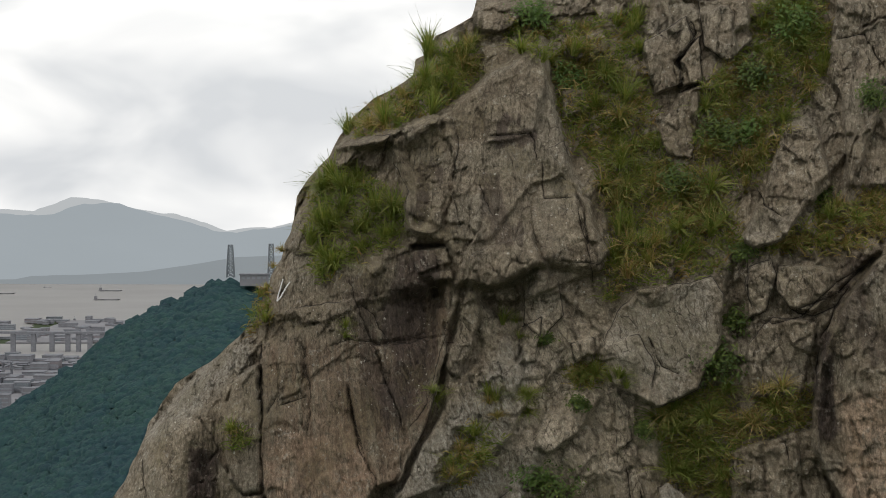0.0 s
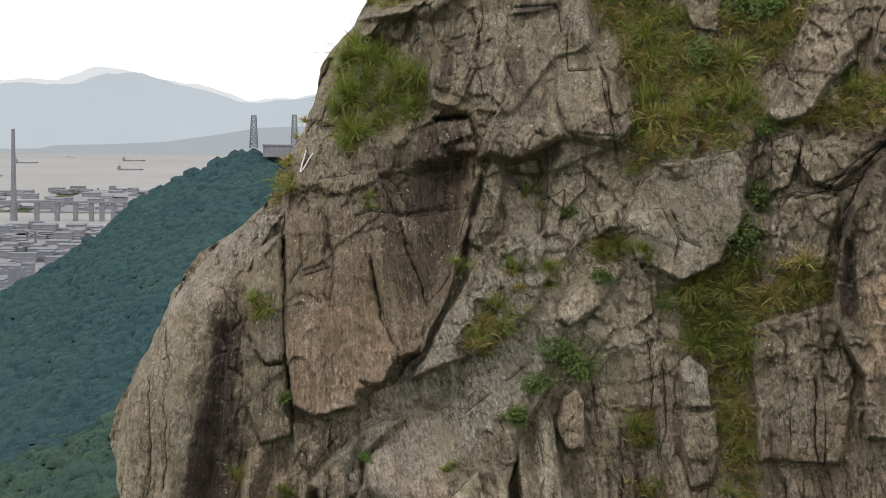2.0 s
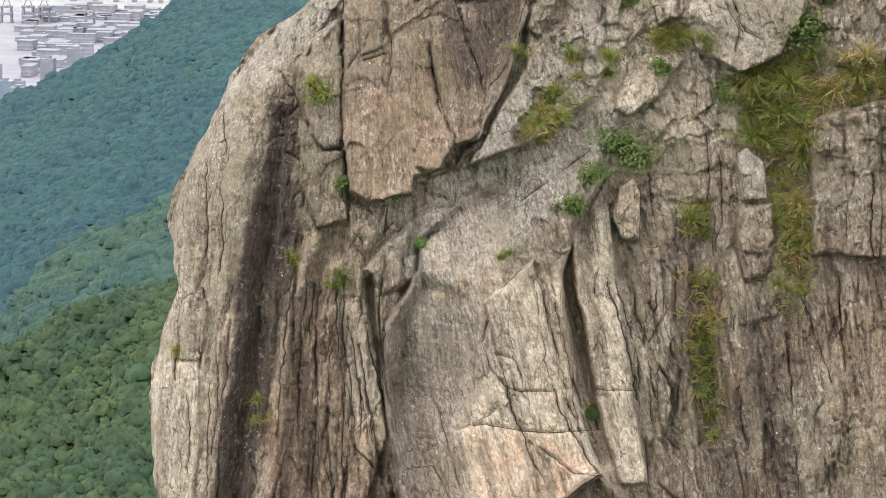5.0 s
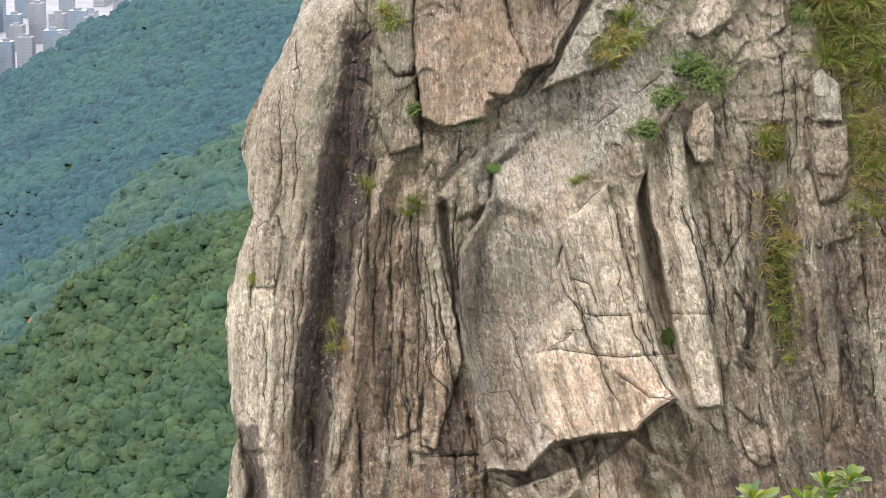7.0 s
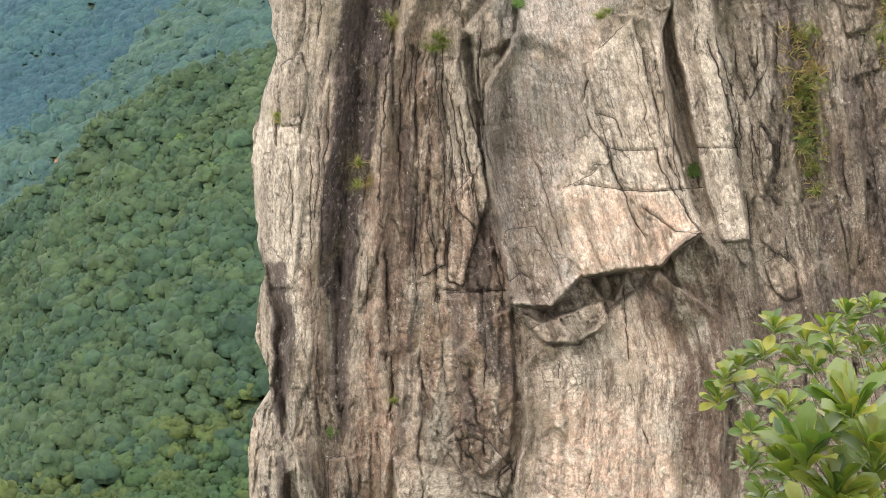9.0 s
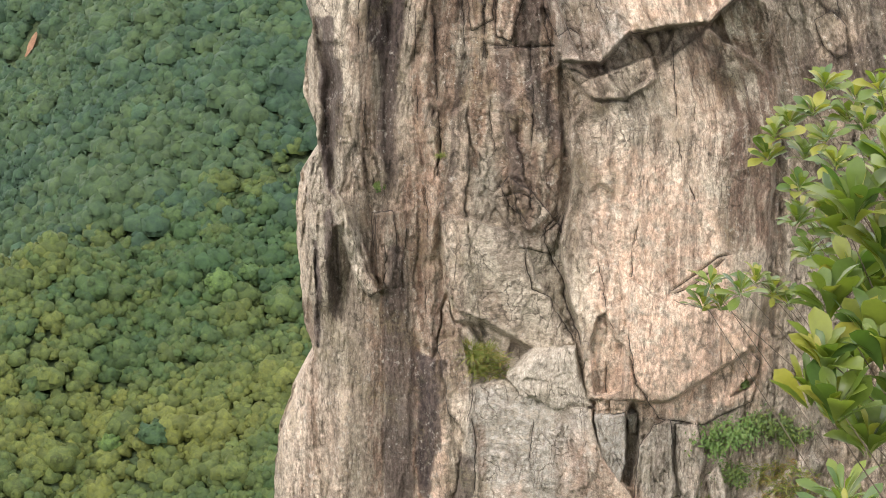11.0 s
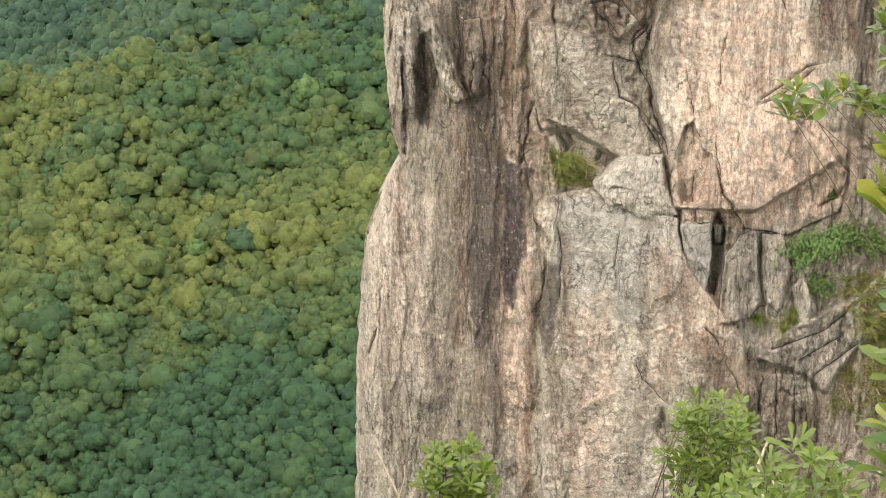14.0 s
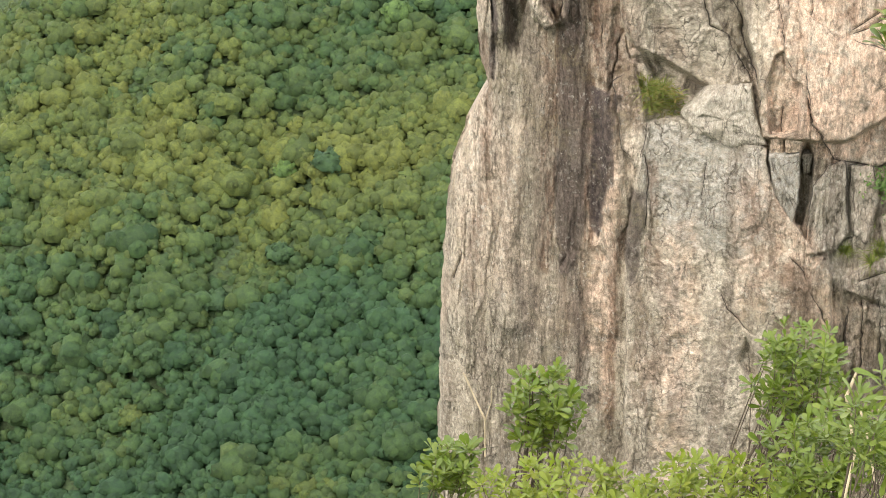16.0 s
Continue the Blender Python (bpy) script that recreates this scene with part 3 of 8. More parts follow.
slab([(8.74, 6.43), (10.36, 6.43), (10.60, 5.08), (9.79, 4.27), (8.93, 4.85)], 0.5, 0.12)
slab([(8.14, 3.30), (8.82, 3.50), (8.56, 0.98), (7.67, 1.18), (7.39, 1.95)], 0.45, 0.12)
slab([(3.99, 3.34), (4.86, 3.38), (4.95, 2.76), (4.18, 2.47)], 0.5, 0.14)
slab([(4.18, 4.89), (5.53, 5.37), (5.63, 4.69), (4.37, 4.31)], 0.4, 0.12)
slab([(11.73, 2.07), (12.50, 2.57), (12.81, 1.99), (13.32, 0.06), (12.32, -0.76), (11.74, -1.73), (10.62, -2.11), (10.23, -1.69), (10.96, -0.33), (11.38, 1.02)], 1.0, 0.2, lean=0.12)
slab([(10.51, -2.66), (11.26, -2.46), (11.40, -3.08), (11.09, -4.21), (10.51, -4.44), (10.35, -3.24)], 0.55, 0.1)
slab([(11.47, -2.66), (13.41, -2.77), (13.53, -3.63), (12.72, -4.25), (11.95, -4.13), (11.36, -3.47)], 0.65, 0.1)
slab([(11.29, -4.44), (12.84, -4.64), (12.57, -5.96), (12.35, -7.12), (10.60, -7.24), (10.44, -5.41)], 0.55, 0.1)
slab([(13.45, 6.43), (17.70, 6.43), (17.72, 2.57), (15.17, 3.15), (13.96, -0.04), (13.62, 3.15), (13.19, 3.88)], 0.6, 0.15)
slab([(14.09, 1.41), (15.17, 3.15), (16.76, 2.57), (16.58, 0.06), (13.87, 0.06)], 0.45, 0.15)
slab([(17.75, -1.69), (15.19, -2.08), (13.98, -3.63), (13.35, -4.99), (12.77, -6.35), (12.74, -8.88), (13.72, -10.82), (13.93, -12.97), (18.98, -12.97)], 1.2, 0.25)
slab([(13.87, -1.88), (14.84, -1.69), (15.04, -2.17), (14.07, -2.85)], 0.5, 0.1)
hollow([(9.81, -2.27), (10.43, -2.08), (10.40, -4.40), (10.59, -5.37), (9.82, -5.18), (9.62, -3.63)], 0.5, 0.2)
hollow([(12.70, 0.06), (13.86, 1.22), (13.87, -1.69), (12.71, -1.88)], 0.5, 0.2)
crack([(13.54, -4.02), (12.72, -4.40), (11.95, -4.17)], 0.4, 0.06)
crack([(12.14, -4.17), (13.50, -3.63), (15.04, -2.08)], 0.5, 0.09)
slab([(9.81, -9.09), (11.07, -8.70), (12.81, -8.29), (13.44, -11.03), (13.10, -13.78), (10.17, -13.80)], 0.5, 0.15)
slab([(11.07, -8.89), (12.24, -8.69), (12.51, -13.79), (11.34, -13.79)], 0.2, 0.08)
slab([(7.40, -10.29), (8.08, -10.12), (8.39, -11.65), (7.61, -11.95)], 0.35, 0.1)

# middle: the whale-backed shelf and the nose below it
shelf([(3.15, -21.81), (1.63, -23.21), (-1.10, -23.65), (-2.19, -24.86), (-3.77, -24.69), (-4.20, -21.52), (-4.74, -18.86), (-4.56, -16.61), (-3.89, -15.39), (-3.54, -14.78), (-3.47, -13.78), (-1.76, -12.37), (-0.23, -10.57), (1.29, -9.58), (2.54, -9.37), (2.88, -11.31), (1.86, -13.10), (1.62, -15.29), (2.09, -18.92), (2.52, -20.13)], 1.8,
      [(-5.27, -17.03), (-4.48, -16.21), (-2.90, -15.78), (-1.23, -15.24), (0.51, -13.91), (1.95, -12.94), (3.09, -11.70)], 0.62, 0.14, 0.12)
shelf([(-4.90, -13.91), (-3.36, -12.66), (-1.80, -12.22), (-3.49, -13.86), (-3.46, -15.06), (-4.67, -15.70), (-5.48, -14.73)], 0.5, [(-5.68, -14.33), (-4.52, -13.49), (-3.35, -12.86), (-1.80, -12.22)], 0.5, 0.2, 0.1)
slab([(-1.12, -15.78), (0.52, -14.27), (1.91, -19.74), (3.00, -21.81), (1.63, -23.17), (-1.06, -23.61), (-2.01, -20.48), (-0.86, -19.84), (-0.18, -19.17)], 0.28, 0.08, lean=-0.02, groove=0.06)
slab([(-1.12, -18.62), (-0.49, -18.16), (-0.08, -18.96), (-0.27, -19.48), (-0.87, -19.59)], 0.3, 0.2)
slab([(-3.88, -21.93), (-2.83, -21.70), (-1.59, -24.38), (-2.19, -24.86), (-3.77, -24.69)], 0.3, 0.12)
slab([(1.76, -13.14), (2.60, -11.51), (3.03, -12.29), (3.39, -14.26), (4.10, -18.87), (4.79, -22.18), (3.80, -22.20), (3.02, -19.71), (2.35, -16.68), (1.83, -14.49)], 0.75, 0.14)
slab([(3.39, -11.62), (3.85, -11.26), (4.17, -11.68), (4.16, -13.46), (3.52, -13.39), (3.15, -12.68)], 0.45, 0.1)
slab([(3.69, -13.76), (4.89, -13.64), (5.16, -16.03), (4.60, -17.04), (3.97, -15.65)], 0.18, 0.1)
slab([(4.74, -18.45), (5.12, -17.88), (5.53, -18.54), (5.47, -19.66), (5.10, -20.69), (4.72, -19.68)], 0.3, 0.08)
slab([(4.90, -20.49), (5.91, -21.29), (6.17, -22.93), (5.15, -22.13)], 0.2, 0.08)
slab([(7.47, -12.14), (8.69, -12.01), (8.86, -13.38), (8.60, -14.61), (7.83, -14.70), (7.60, -13.60)], 0.35, 0.12)
slab([(7.84, -14.88), (8.80, -14.76), (9.05, -15.95), (8.09, -16.37)], 0.25, 0.1)
hollow([(5.82, -11.98), (6.70, -11.95), (6.99, -16.33), (7.28, -20.78), (6.39, -20.81), (5.91, -16.36)], 0.5, 0.25)
hollow([(-3.70, -11.01), (-2.95, -11.20), (-2.37, -10.80), (-2.09, -10.30), (-1.32, -9.51), (-1.70, -10.20), (-2.27, -11.09), (-3.34, -11.60)], 0.35, 0.1)

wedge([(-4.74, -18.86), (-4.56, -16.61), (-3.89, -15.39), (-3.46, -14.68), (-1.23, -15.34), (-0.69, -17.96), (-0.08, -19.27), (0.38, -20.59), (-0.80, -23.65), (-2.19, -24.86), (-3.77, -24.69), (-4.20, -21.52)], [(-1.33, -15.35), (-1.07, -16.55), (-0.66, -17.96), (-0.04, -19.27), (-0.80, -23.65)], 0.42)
wedge([(-3.30, -3.70), (0.20, -3.10), (0.11, -5.70), (-0.69, -8.44), (-1.51, -10.03), (-2.28, -10.29)], [(-3.25, -5.21), (-3.11, -6.86), (-2.88, -8.31), (-2.24, -10.45)], -0.5)
wedge([(-1.82, 1.37), (0.31, 2.80), (0.46, 0.06), (0.12, -1.92), (-1.24, -1.49), (-1.34, 0.06)], [(0.41, 2.96), (0.31, 1.60), (0.12, 0.06), (0.16, -2.08)], 0.6)
wedge([(13.35, -4.99), (12.77, -6.35), (12.74, -8.88), (13.72, -10.82), (14.69, -10.63), (13.89, -4.40)], [(15.04, -2.08), (14.27, -4.40), (13.90, -6.35), (14.30, -10.82)], 0.9)
wedge([(10.23, -1.69), (10.96, -0.33), (11.38, 1.02), (11.73, 2.07), (12.02, 2.28), (11.83, 0.25), (11.36, -1.88)], [(12.02, 2.38), (11.83, 0.64), (11.65, -1.88)], 0.6)
wedge([(1.76, -13.14), (2.60, -11.51), (2.75, -13.68), (3.32, -16.67), (3.96, -22.16), (3.02, -19.71), (2.35, -16.68), (1.83, -14.49)], [(2.69, -11.51), (2.85, -13.68), (3.26, -16.67), (3.92, -22.37)], 0.8)
wedge([(-3.24, -26.85), (-2.55, -26.11), (-2.32, -29.45), (-2.51, -32.12), (-2.05, -37.60), (-2.79, -35.30), (-3.30, -33.49), (-3.55, -31.69), (-3.19, -29.46)], [(-2.44, -26.11), (-2.36, -29.45), (-2.51, -32.12), (-2.16, -37.60)], 1.0)

# left buttress, its gully, and the ribs between
slab([(-11.37, -7.98), (-8.20, -7.95), (-8.79, -9.91), (-9.39, -11.89), (-9.61, -14.49), (-9.92, -16.92), (-10.24, -20.00), (-10.47, -23.97), (-10.80, -28.50), (-11.20, -31.00), (-12.20, -34.00), (-13.90, -36.00), (-13.60, -26.38), (-13.29, -18.01), (-12.80, -11.94)], 0.8, 2.2)
slab([(-11.81, -16.04), (-11.05, -15.52), (-10.86, -16.73), (-11.17, -18.17), (-11.88, -18.18)], 0.22, 0.1)
slab([(-12.49, -18.40), (-11.17, -18.21), (-11.10, -20.85), (-11.54, -24.21), (-12.35, -24.23), (-12.77, -21.72)], 0.2, 0.15)
rib([(-7.06, -13.64), (-7.82, -15.87), (-8.14, -17.90), (-8.35, -20.79), (-8.88, -24.14)], 0.5, 0.22)
rib([(-8.07, -19.77), (-8.32, -22.68), (-8.57, -25.43), (-8.32, -28.68), (-8.37, -32.24)], 0.35, 0.2)
slab([(-6.03, -15.87), (-5.57, -15.72), (-4.86, -18.65), (-4.45, -20.70), (-4.84, -21.95), (-5.55, -21.14), (-5.82, -19.08)], 0.35, 0.1)
crack([(-4.77, -15.01), (-4.87, -16.62), (-4.62, -18.65), (-4.05, -20.69)], 0.35, 0.10)
slab([(-7.06, -17.27), (-6.62, -16.65), (-6.06, -19.09), (-6.00, -23.23), (-6.85, -23.67)], 0.2, 0.12)
slab([(-5.81, -20.73), (-5.05, -19.89), (-4.74, -21.74), (-5.43, -24.06), (-5.94, -23.86)], 0.3, 0.08)
crack([(-5.46, -18.67), (-5.35, -20.72), (-5.05, -21.13)], 0.2, 0.04)
crack([(-6.46, -17.46), (-6.62, -19.92), (-6.41, -22.41), (-6.24, -25.34)], 0.2, 0.05)

# lower wall
slab([(-3.32, -24.97), (-2.55, -25.34), (-0.38, -24.46), (-0.16, -25.31), (-1.29, -26.13), (-2.55, -26.07), (-3.04, -25.52)], 1.4, 0.14)
hollow([(-1.05, -23.63), (0.45, -23.30), (0.07, -24.46), (-0.34, -24.42)], 0.7, 0.1)
slab([(-3.24, -26.85), (-2.55, -26.11), (-1.29, -26.18), (0.07, -24.67), (1.55, -23.28), (4.20, -25.24), (4.08, -31.08), (3.80, -35.59), (0.71, -37.99), (-2.48, -38.08), (-2.79, -35.30), (-3.30, -33.49), (-3.55, -31.69), (-3.19, -29.46)], 0.8, 0.25)
slab([(-5.61, -26.46), (-4.58, -25.37), (-3.67, -24.72), (-3.52, -29.03), (-3.76, -30.36), (-4.59, -31.35), (-5.01, -31.05), (-5.38, -29.51)], 0.55, 0.2)
slab([(-2.86, -24.71), (-2.55, -25.34), (-3.36, -24.97), (-3.97, -24.73), (-4.48, -22.63), (-3.87, -22.21)], 0.3, 0.1)
crack([(-3.32, -25.36), (-3.25, -27.50), (-3.19, -29.46), (-3.51, -31.24)], 0.5, 0.1)
slab([(-7.94, -30.63), (-5.01, -31.30), (-4.31, -33.30), (-3.23, -34.85), (-2.94, -35.81), (-4.31, -36.10), (-6.24, -35.02), (-7.30, -34.61), (-7.81, -33.44)], 0.5, 0.22, lean=-0.06)
hollow([(-7.09, -34.90), (-6.24, -35.02), (-4.31, -36.06), (-2.92, -35.76), (-2.82, -36.13), (-4.94, -36.55), (-6.65, -36.16)], 0.6, 0.2)
slab([(-6.82, -37.63), (-5.58, -37.28), (-2.30, -38.46), (-1.82, -40.45), (0.41, -43.53), (1.61, -57.45), (-7.25, -58.09), (-7.46, -42.21), (-7.03, -39.74)], 0.6, 0.15, groove=0.06)
slab([(-8.15, -35.99), (-7.30, -35.49), (-6.82, -37.63), (-7.03, -39.74), (-7.72, -38.81)], 0.4, 0.12)
slab([(-1.45, -32.51), (0.05, -33.80), (1.94, -34.18), (3.91, -36.16), (3.79, -37.80), (1.94, -38.88), (0.23, -38.72), (-0.68, -37.06)], 0.25, 0.07)
hollow([(-2.68, -46.53), (-2.07, -47.77), (-2.13, -48.82), (-3.07, -47.86)], 0.5, 0.2)
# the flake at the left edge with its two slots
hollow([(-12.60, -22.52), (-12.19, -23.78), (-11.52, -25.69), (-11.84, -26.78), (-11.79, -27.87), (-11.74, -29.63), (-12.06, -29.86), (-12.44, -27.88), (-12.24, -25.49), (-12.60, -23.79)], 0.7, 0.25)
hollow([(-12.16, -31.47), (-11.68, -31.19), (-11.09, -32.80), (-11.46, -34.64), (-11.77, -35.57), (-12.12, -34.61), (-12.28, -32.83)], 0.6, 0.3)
crack([(-12.72, -31.89), (-12.65, -33.71), (-12.57, -35.78)], 0.8, 0.10)
slab([(-11.69, -30.07), (-11.33, -30.51), (-10.27, -33.79), (-10.74, -34.03), (-11.39, -32.81)], 0.75, 0.08)
slab([(-10.51, -30.70), (-9.71, -30.61), (-9.63, -31.87), (-9.88, -33.69), (-10.47, -33.24)], 0.3, 0.08)
rib([(-11.64, -38.51), (-11.91, -40.95), (-12.19, -43.95), (-12.02, -47.01)], 0.4, 0.35)
rib([(-8.37, -36.70), (-7.94, -39.79), (-8.05, -42.73), (-7.95, -46.78)], 0.3, 0.3)
rib([(-5.65, -40.64), (-5.51, -43.60), (-5.26, -46.62)], 0.25, 0.3)

# the wall below the nose comes forward to meet its right end
slab([(1.30, -23.36), (3.05, -21.73), (4.45, -22.15), (4.20, -23.81), (2.84, -25.10), (1.63, -24.92)], 1.0, 2.2, lean=-0.15, groove=0.0)

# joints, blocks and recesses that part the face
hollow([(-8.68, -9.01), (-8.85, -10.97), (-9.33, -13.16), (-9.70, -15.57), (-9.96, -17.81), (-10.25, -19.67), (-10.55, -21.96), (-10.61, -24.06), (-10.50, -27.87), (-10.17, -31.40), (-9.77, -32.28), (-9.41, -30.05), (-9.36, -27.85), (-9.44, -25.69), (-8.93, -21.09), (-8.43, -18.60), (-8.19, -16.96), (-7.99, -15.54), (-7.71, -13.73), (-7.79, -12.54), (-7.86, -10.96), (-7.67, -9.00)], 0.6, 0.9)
crack([(-1.32, -15.52), (-1.01, -16.42), (-1.19, -17.23), (-0.88, -18.24), (-0.27, -18.84), (-0.06, -19.65), (0.25, -20.26), (0.57, -21.28), (1.09, -22.10), (1.61, -22.92)], 0.25, 0.05)
crack([(-2.85, -19.10), (-2.44, -20.53), (-2.02, -21.96), (-1.80, -22.79), (-1.19, -23.40)], 0.2, 0.04)
crack([(-1.94, -20.31), (-1.14, -20.19), (0.25, -20.36), (1.45, -20.40), (3.03, -20.24)], 0.15, 0.03)
crack([(-0.17, -18.83), (0.23, -18.93), (1.41, -18.90), (1.90, -18.79)], 0.12, 0.02)
crack([(-0.95, -19.67), (-0.76, -19.46), (-0.26, -19.45), (-0.13, -19.14)], 0.12, 0.02)
crack([(0.54, -14.98), (0.76, -15.98), (0.88, -17.19), (1.20, -18.40), (1.63, -19.61), (2.25, -20.83), (2.97, -21.84)], 0.25, 0.06)
crack([(0.84, -15.38), (1.17, -16.78), (1.49, -17.78), (1.82, -19.20), (2.34, -20.42)], 0.22, 0.05)
crack([(1.34, -15.77), (1.67, -17.37), (2.00, -18.79), (2.23, -20.01)], 0.2, 0.04)
crack([(1.06, -21.06), (2.08, -21.87), (3.08, -21.95)], 0.2, 0.04)
crack([(-0.69, -17.62), (0.01, -17.81), (0.21, -18.42)], 0.15, 0.03)
hollow([(1.49, -13.93), (1.88, -13.77), (2.11, -15.35), (2.46, -16.75), (2.68, -18.16), (2.97, -19.58), (3.03, -20.30), (2.60, -20.37), (2.20, -18.78), (1.87, -16.76), (1.47, -14.77)], 0.55, 0.12)
crack([(2.92, -12.76), (3.07, -14.74), (3.50, -16.13), (3.94, -17.53), (4.28, -19.15), (4.63, -20.77), (4.88, -22.42)], 0.3, 0.06)
crack([(2.79, -18.81), (4.17, -18.80)], 0.12, 0.02)
crack([(2.53, -12.77), (2.78, -14.54), (2.70, -15.34)], 0.15, 0.03)
crack([(3.73, -13.73), (3.96, -15.12), (4.40, -16.71), (4.53, -17.52), (4.97, -19.13), (5.21, -20.35), (5.71, -20.75)], 0.3, 0.06)
crack([(5.03, -17.91), (5.45, -18.71), (5.58, -19.73), (5.21, -20.56)], 0.25, 0.05)
crack([(5.72, -18.10), (5.67, -19.52), (5.21, -20.35)], 0.3, 0.06)
crack([(6.12, -20.95), (6.46, -22.38), (6.79, -23.10)], 0.3, 0.06)
crack([(6.44, -20.73), (6.75, -21.96), (6.93, -23.09)], 0.25, 0.05)
crack([(3.37, -14.73), (3.69, -15.92), (4.17, -17.32), (4.37, -18.74)], 0.25, 0.05)
crack([(4.61, -13.92), (4.77, -15.50), (5.09, -16.70)], 0.2, 0.04)
crack([(5.33, -12.33), (5.48, -13.90), (5.44, -15.49), (5.78, -17.09)], 0.25, 0.05)
crack([(6.69, -12.70), (6.86, -14.67), (6.83, -16.27)], 0.2, 0.04)
crack([(7.40, -15.85), (7.76, -17.65), (7.93, -19.47), (8.41, -21.51), (8.67, -23.15)], 0.25, 0.05)
crack([(8.36, -15.64), (8.64, -17.64), (8.91, -19.45), (9.39, -21.48)], 0.25, 0.05)
crack([(9.37, -16.62), (9.65, -18.62), (9.84, -20.65), (10.15, -22.70)], 0.25, 0.05)
slab([(5.33, -22.93), (5.88, -22.60), (6.39, -23.21), (6.49, -24.15), (6.04, -24.37), (5.62, -23.86)], 0.3, 0.08)
slab([(7.39, -12.33), (8.63, -12.00), (8.88, -13.29), (8.51, -13.85), (7.70, -13.78)], 0.25, 0.08)
slab([(7.81, -13.98), (8.68, -14.04), (8.51, -14.76), (8.03, -14.85)], 0.22, 0.08)
slab([(4.97, -17.95), (5.47, -18.71), (5.62, -19.73), (5.21, -20.51), (4.97, -19.13)], 0.25, 0.08)
crack([(-7.59, -13.73), (-7.95, -15.54), (-8.15, -17.78), (-8.32, -19.42), (-8.36, -21.08), (-8.16, -23.16)], 0.3, 0.06)
crack([(-7.35, -14.93), (-7.55, -16.95), (-7.65, -19.41), (-7.59, -21.89)], 0.25, 0.05)
crack([(-6.95, -15.52), (-7.05, -17.96), (-6.95, -20.21), (-7.15, -22.71), (-7.04, -25.24)], 0.25, 0.05)
crack([(-6.55, -16.93), (-6.65, -18.56), (-6.51, -20.20), (-6.64, -21.87), (-6.34, -23.53), (-6.43, -25.65)], 0.22, 0.05)
crack([(-6.06, -15.30), (-6.11, -17.33), (-5.75, -18.95), (-5.84, -21.02), (-5.93, -22.68)], 0.25, 0.05)
crack([(-5.56, -17.52), (-5.15, -19.35), (-4.94, -20.79), (-5.03, -22.24)], 0.3, 0.07)
crack([(-6.23, -24.37), (-6.12, -26.49)], 0.2, 0.04)
crack([(-8.16, -23.16), (-8.06, -25.27), (-8.17, -26.76)], 0.2, 0.04)
crack([(-8.77, -22.75), (-8.88, -24.86), (-8.78, -26.78)], 0.2, 0.04)
crack([(-5.93, -24.26), (-4.91, -24.23), (-3.90, -24.14)], 0.12, 0.02)
crack([(-4.66, -16.89), (-4.71, -18.52), (-4.54, -20.16), (-4.33, -21.81), (-4.11, -23.48), (-3.90, -24.73)], 0.3, 0.06)
crack([(-4.16, -22.85), (-3.70, -23.78), (-3.30, -23.46), (-2.90, -23.76), (-2.79, -24.70)], 0.2, 0.04)
crack([(-2.48, -24.91), (-2.58, -25.33), (-3.08, -25.66)], 0.3, 0.05)
hollow([(-5.41, -15.09), (-5.07, -14.88), (-4.85, -16.49), (-4.72, -17.71), (-4.79, -19.14), (-4.96, -17.71), (-5.20, -16.50)], 0.8, 0.12)
crack([(-10.29, -9.42), (-10.20, -10.79), (-10.41, -11.59), (-10.32, -13.38), (-10.44, -14.98)], 0.18, 0.04)
crack([(-10.90, -11.00), (-10.83, -13.98), (-11.04, -15.40)], 0.2, 0.04)
crack([(-11.82, -14.10), (-11.93, -15.01), (-11.94, -15.72), (-11.86, -17.44), (-11.98, -18.88)], 0.3, 0.06)
crack([(-11.94, -15.76), (-11.34, -15.85), (-10.94, -15.09)], 0.25, 0.05)
crack([(-11.14, -15.80), (-11.13, -18.45)], 0.18, 0.03)
crack([(-10.56, -17.42), (-10.47, -19.47), (-10.69, -21.55)], 0.18, 0.04)
crack([(-10.04, -15.58), (-10.16, -18.02), (-10.38, -20.29), (-10.50, -23.22), (-10.62, -25.33)], 0.2, 0.05)
crack([(-11.58, -19.49), (-11.44, -21.15), (-11.62, -23.24)], 0.15, 0.03)
crack([(-6.28, -5.38), (-6.31, -7.03), (-6.20, -7.81), (-6.35, -9.19), (-6.25, -10.57), (-6.03, -11.94)], 0.2, 0.05)
crack([(-5.52, -7.44), (-4.75, -7.19)], 0.15, 0.03)
crack([(-6.10, -7.81), (-5.68, -7.17)], 0.15, 0.03)
crack([(-3.19, -6.95), (-3.08, -7.93), (-2.85, -9.10), (-2.34, -10.07), (-2.11, -10.18)], 0.2, 0.04)
crack([(-3.81, -5.41), (-3.23, -5.20), (-2.26, -5.31), (-1.68, -5.26), (-0.33, -4.93)], 0.12, 0.02)
crack([(-4.78, -5.44), (-4.56, -6.99), (-4.63, -8.36)], 0.12, 0.02)
crack([(9.52, -14.49), (10.06, -15.67), (10.40, -16.66), (11.05, -18.28)], 0.3, 0.06)
crack([(9.88, -8.95), (10.05, -10.71), (10.01, -12.09)], 0.25, 0.05)
crack([(10.57, -9.13), (10.56, -10.31)], 0.2, 0.04)
crack([(11.81, -8.71), (12.14, -11.84), (12.21, -13.42), (12.52, -15.00), (12.84, -16.59)], 0.3, 0.06)
crack([(11.09, -14.44), (11.27, -16.03), (11.53, -17.83)], 0.25, 0.05)
crack([(4.30, -10.48), (4.55, -12.05), (4.90, -13.82)], 0.2, 0.04)
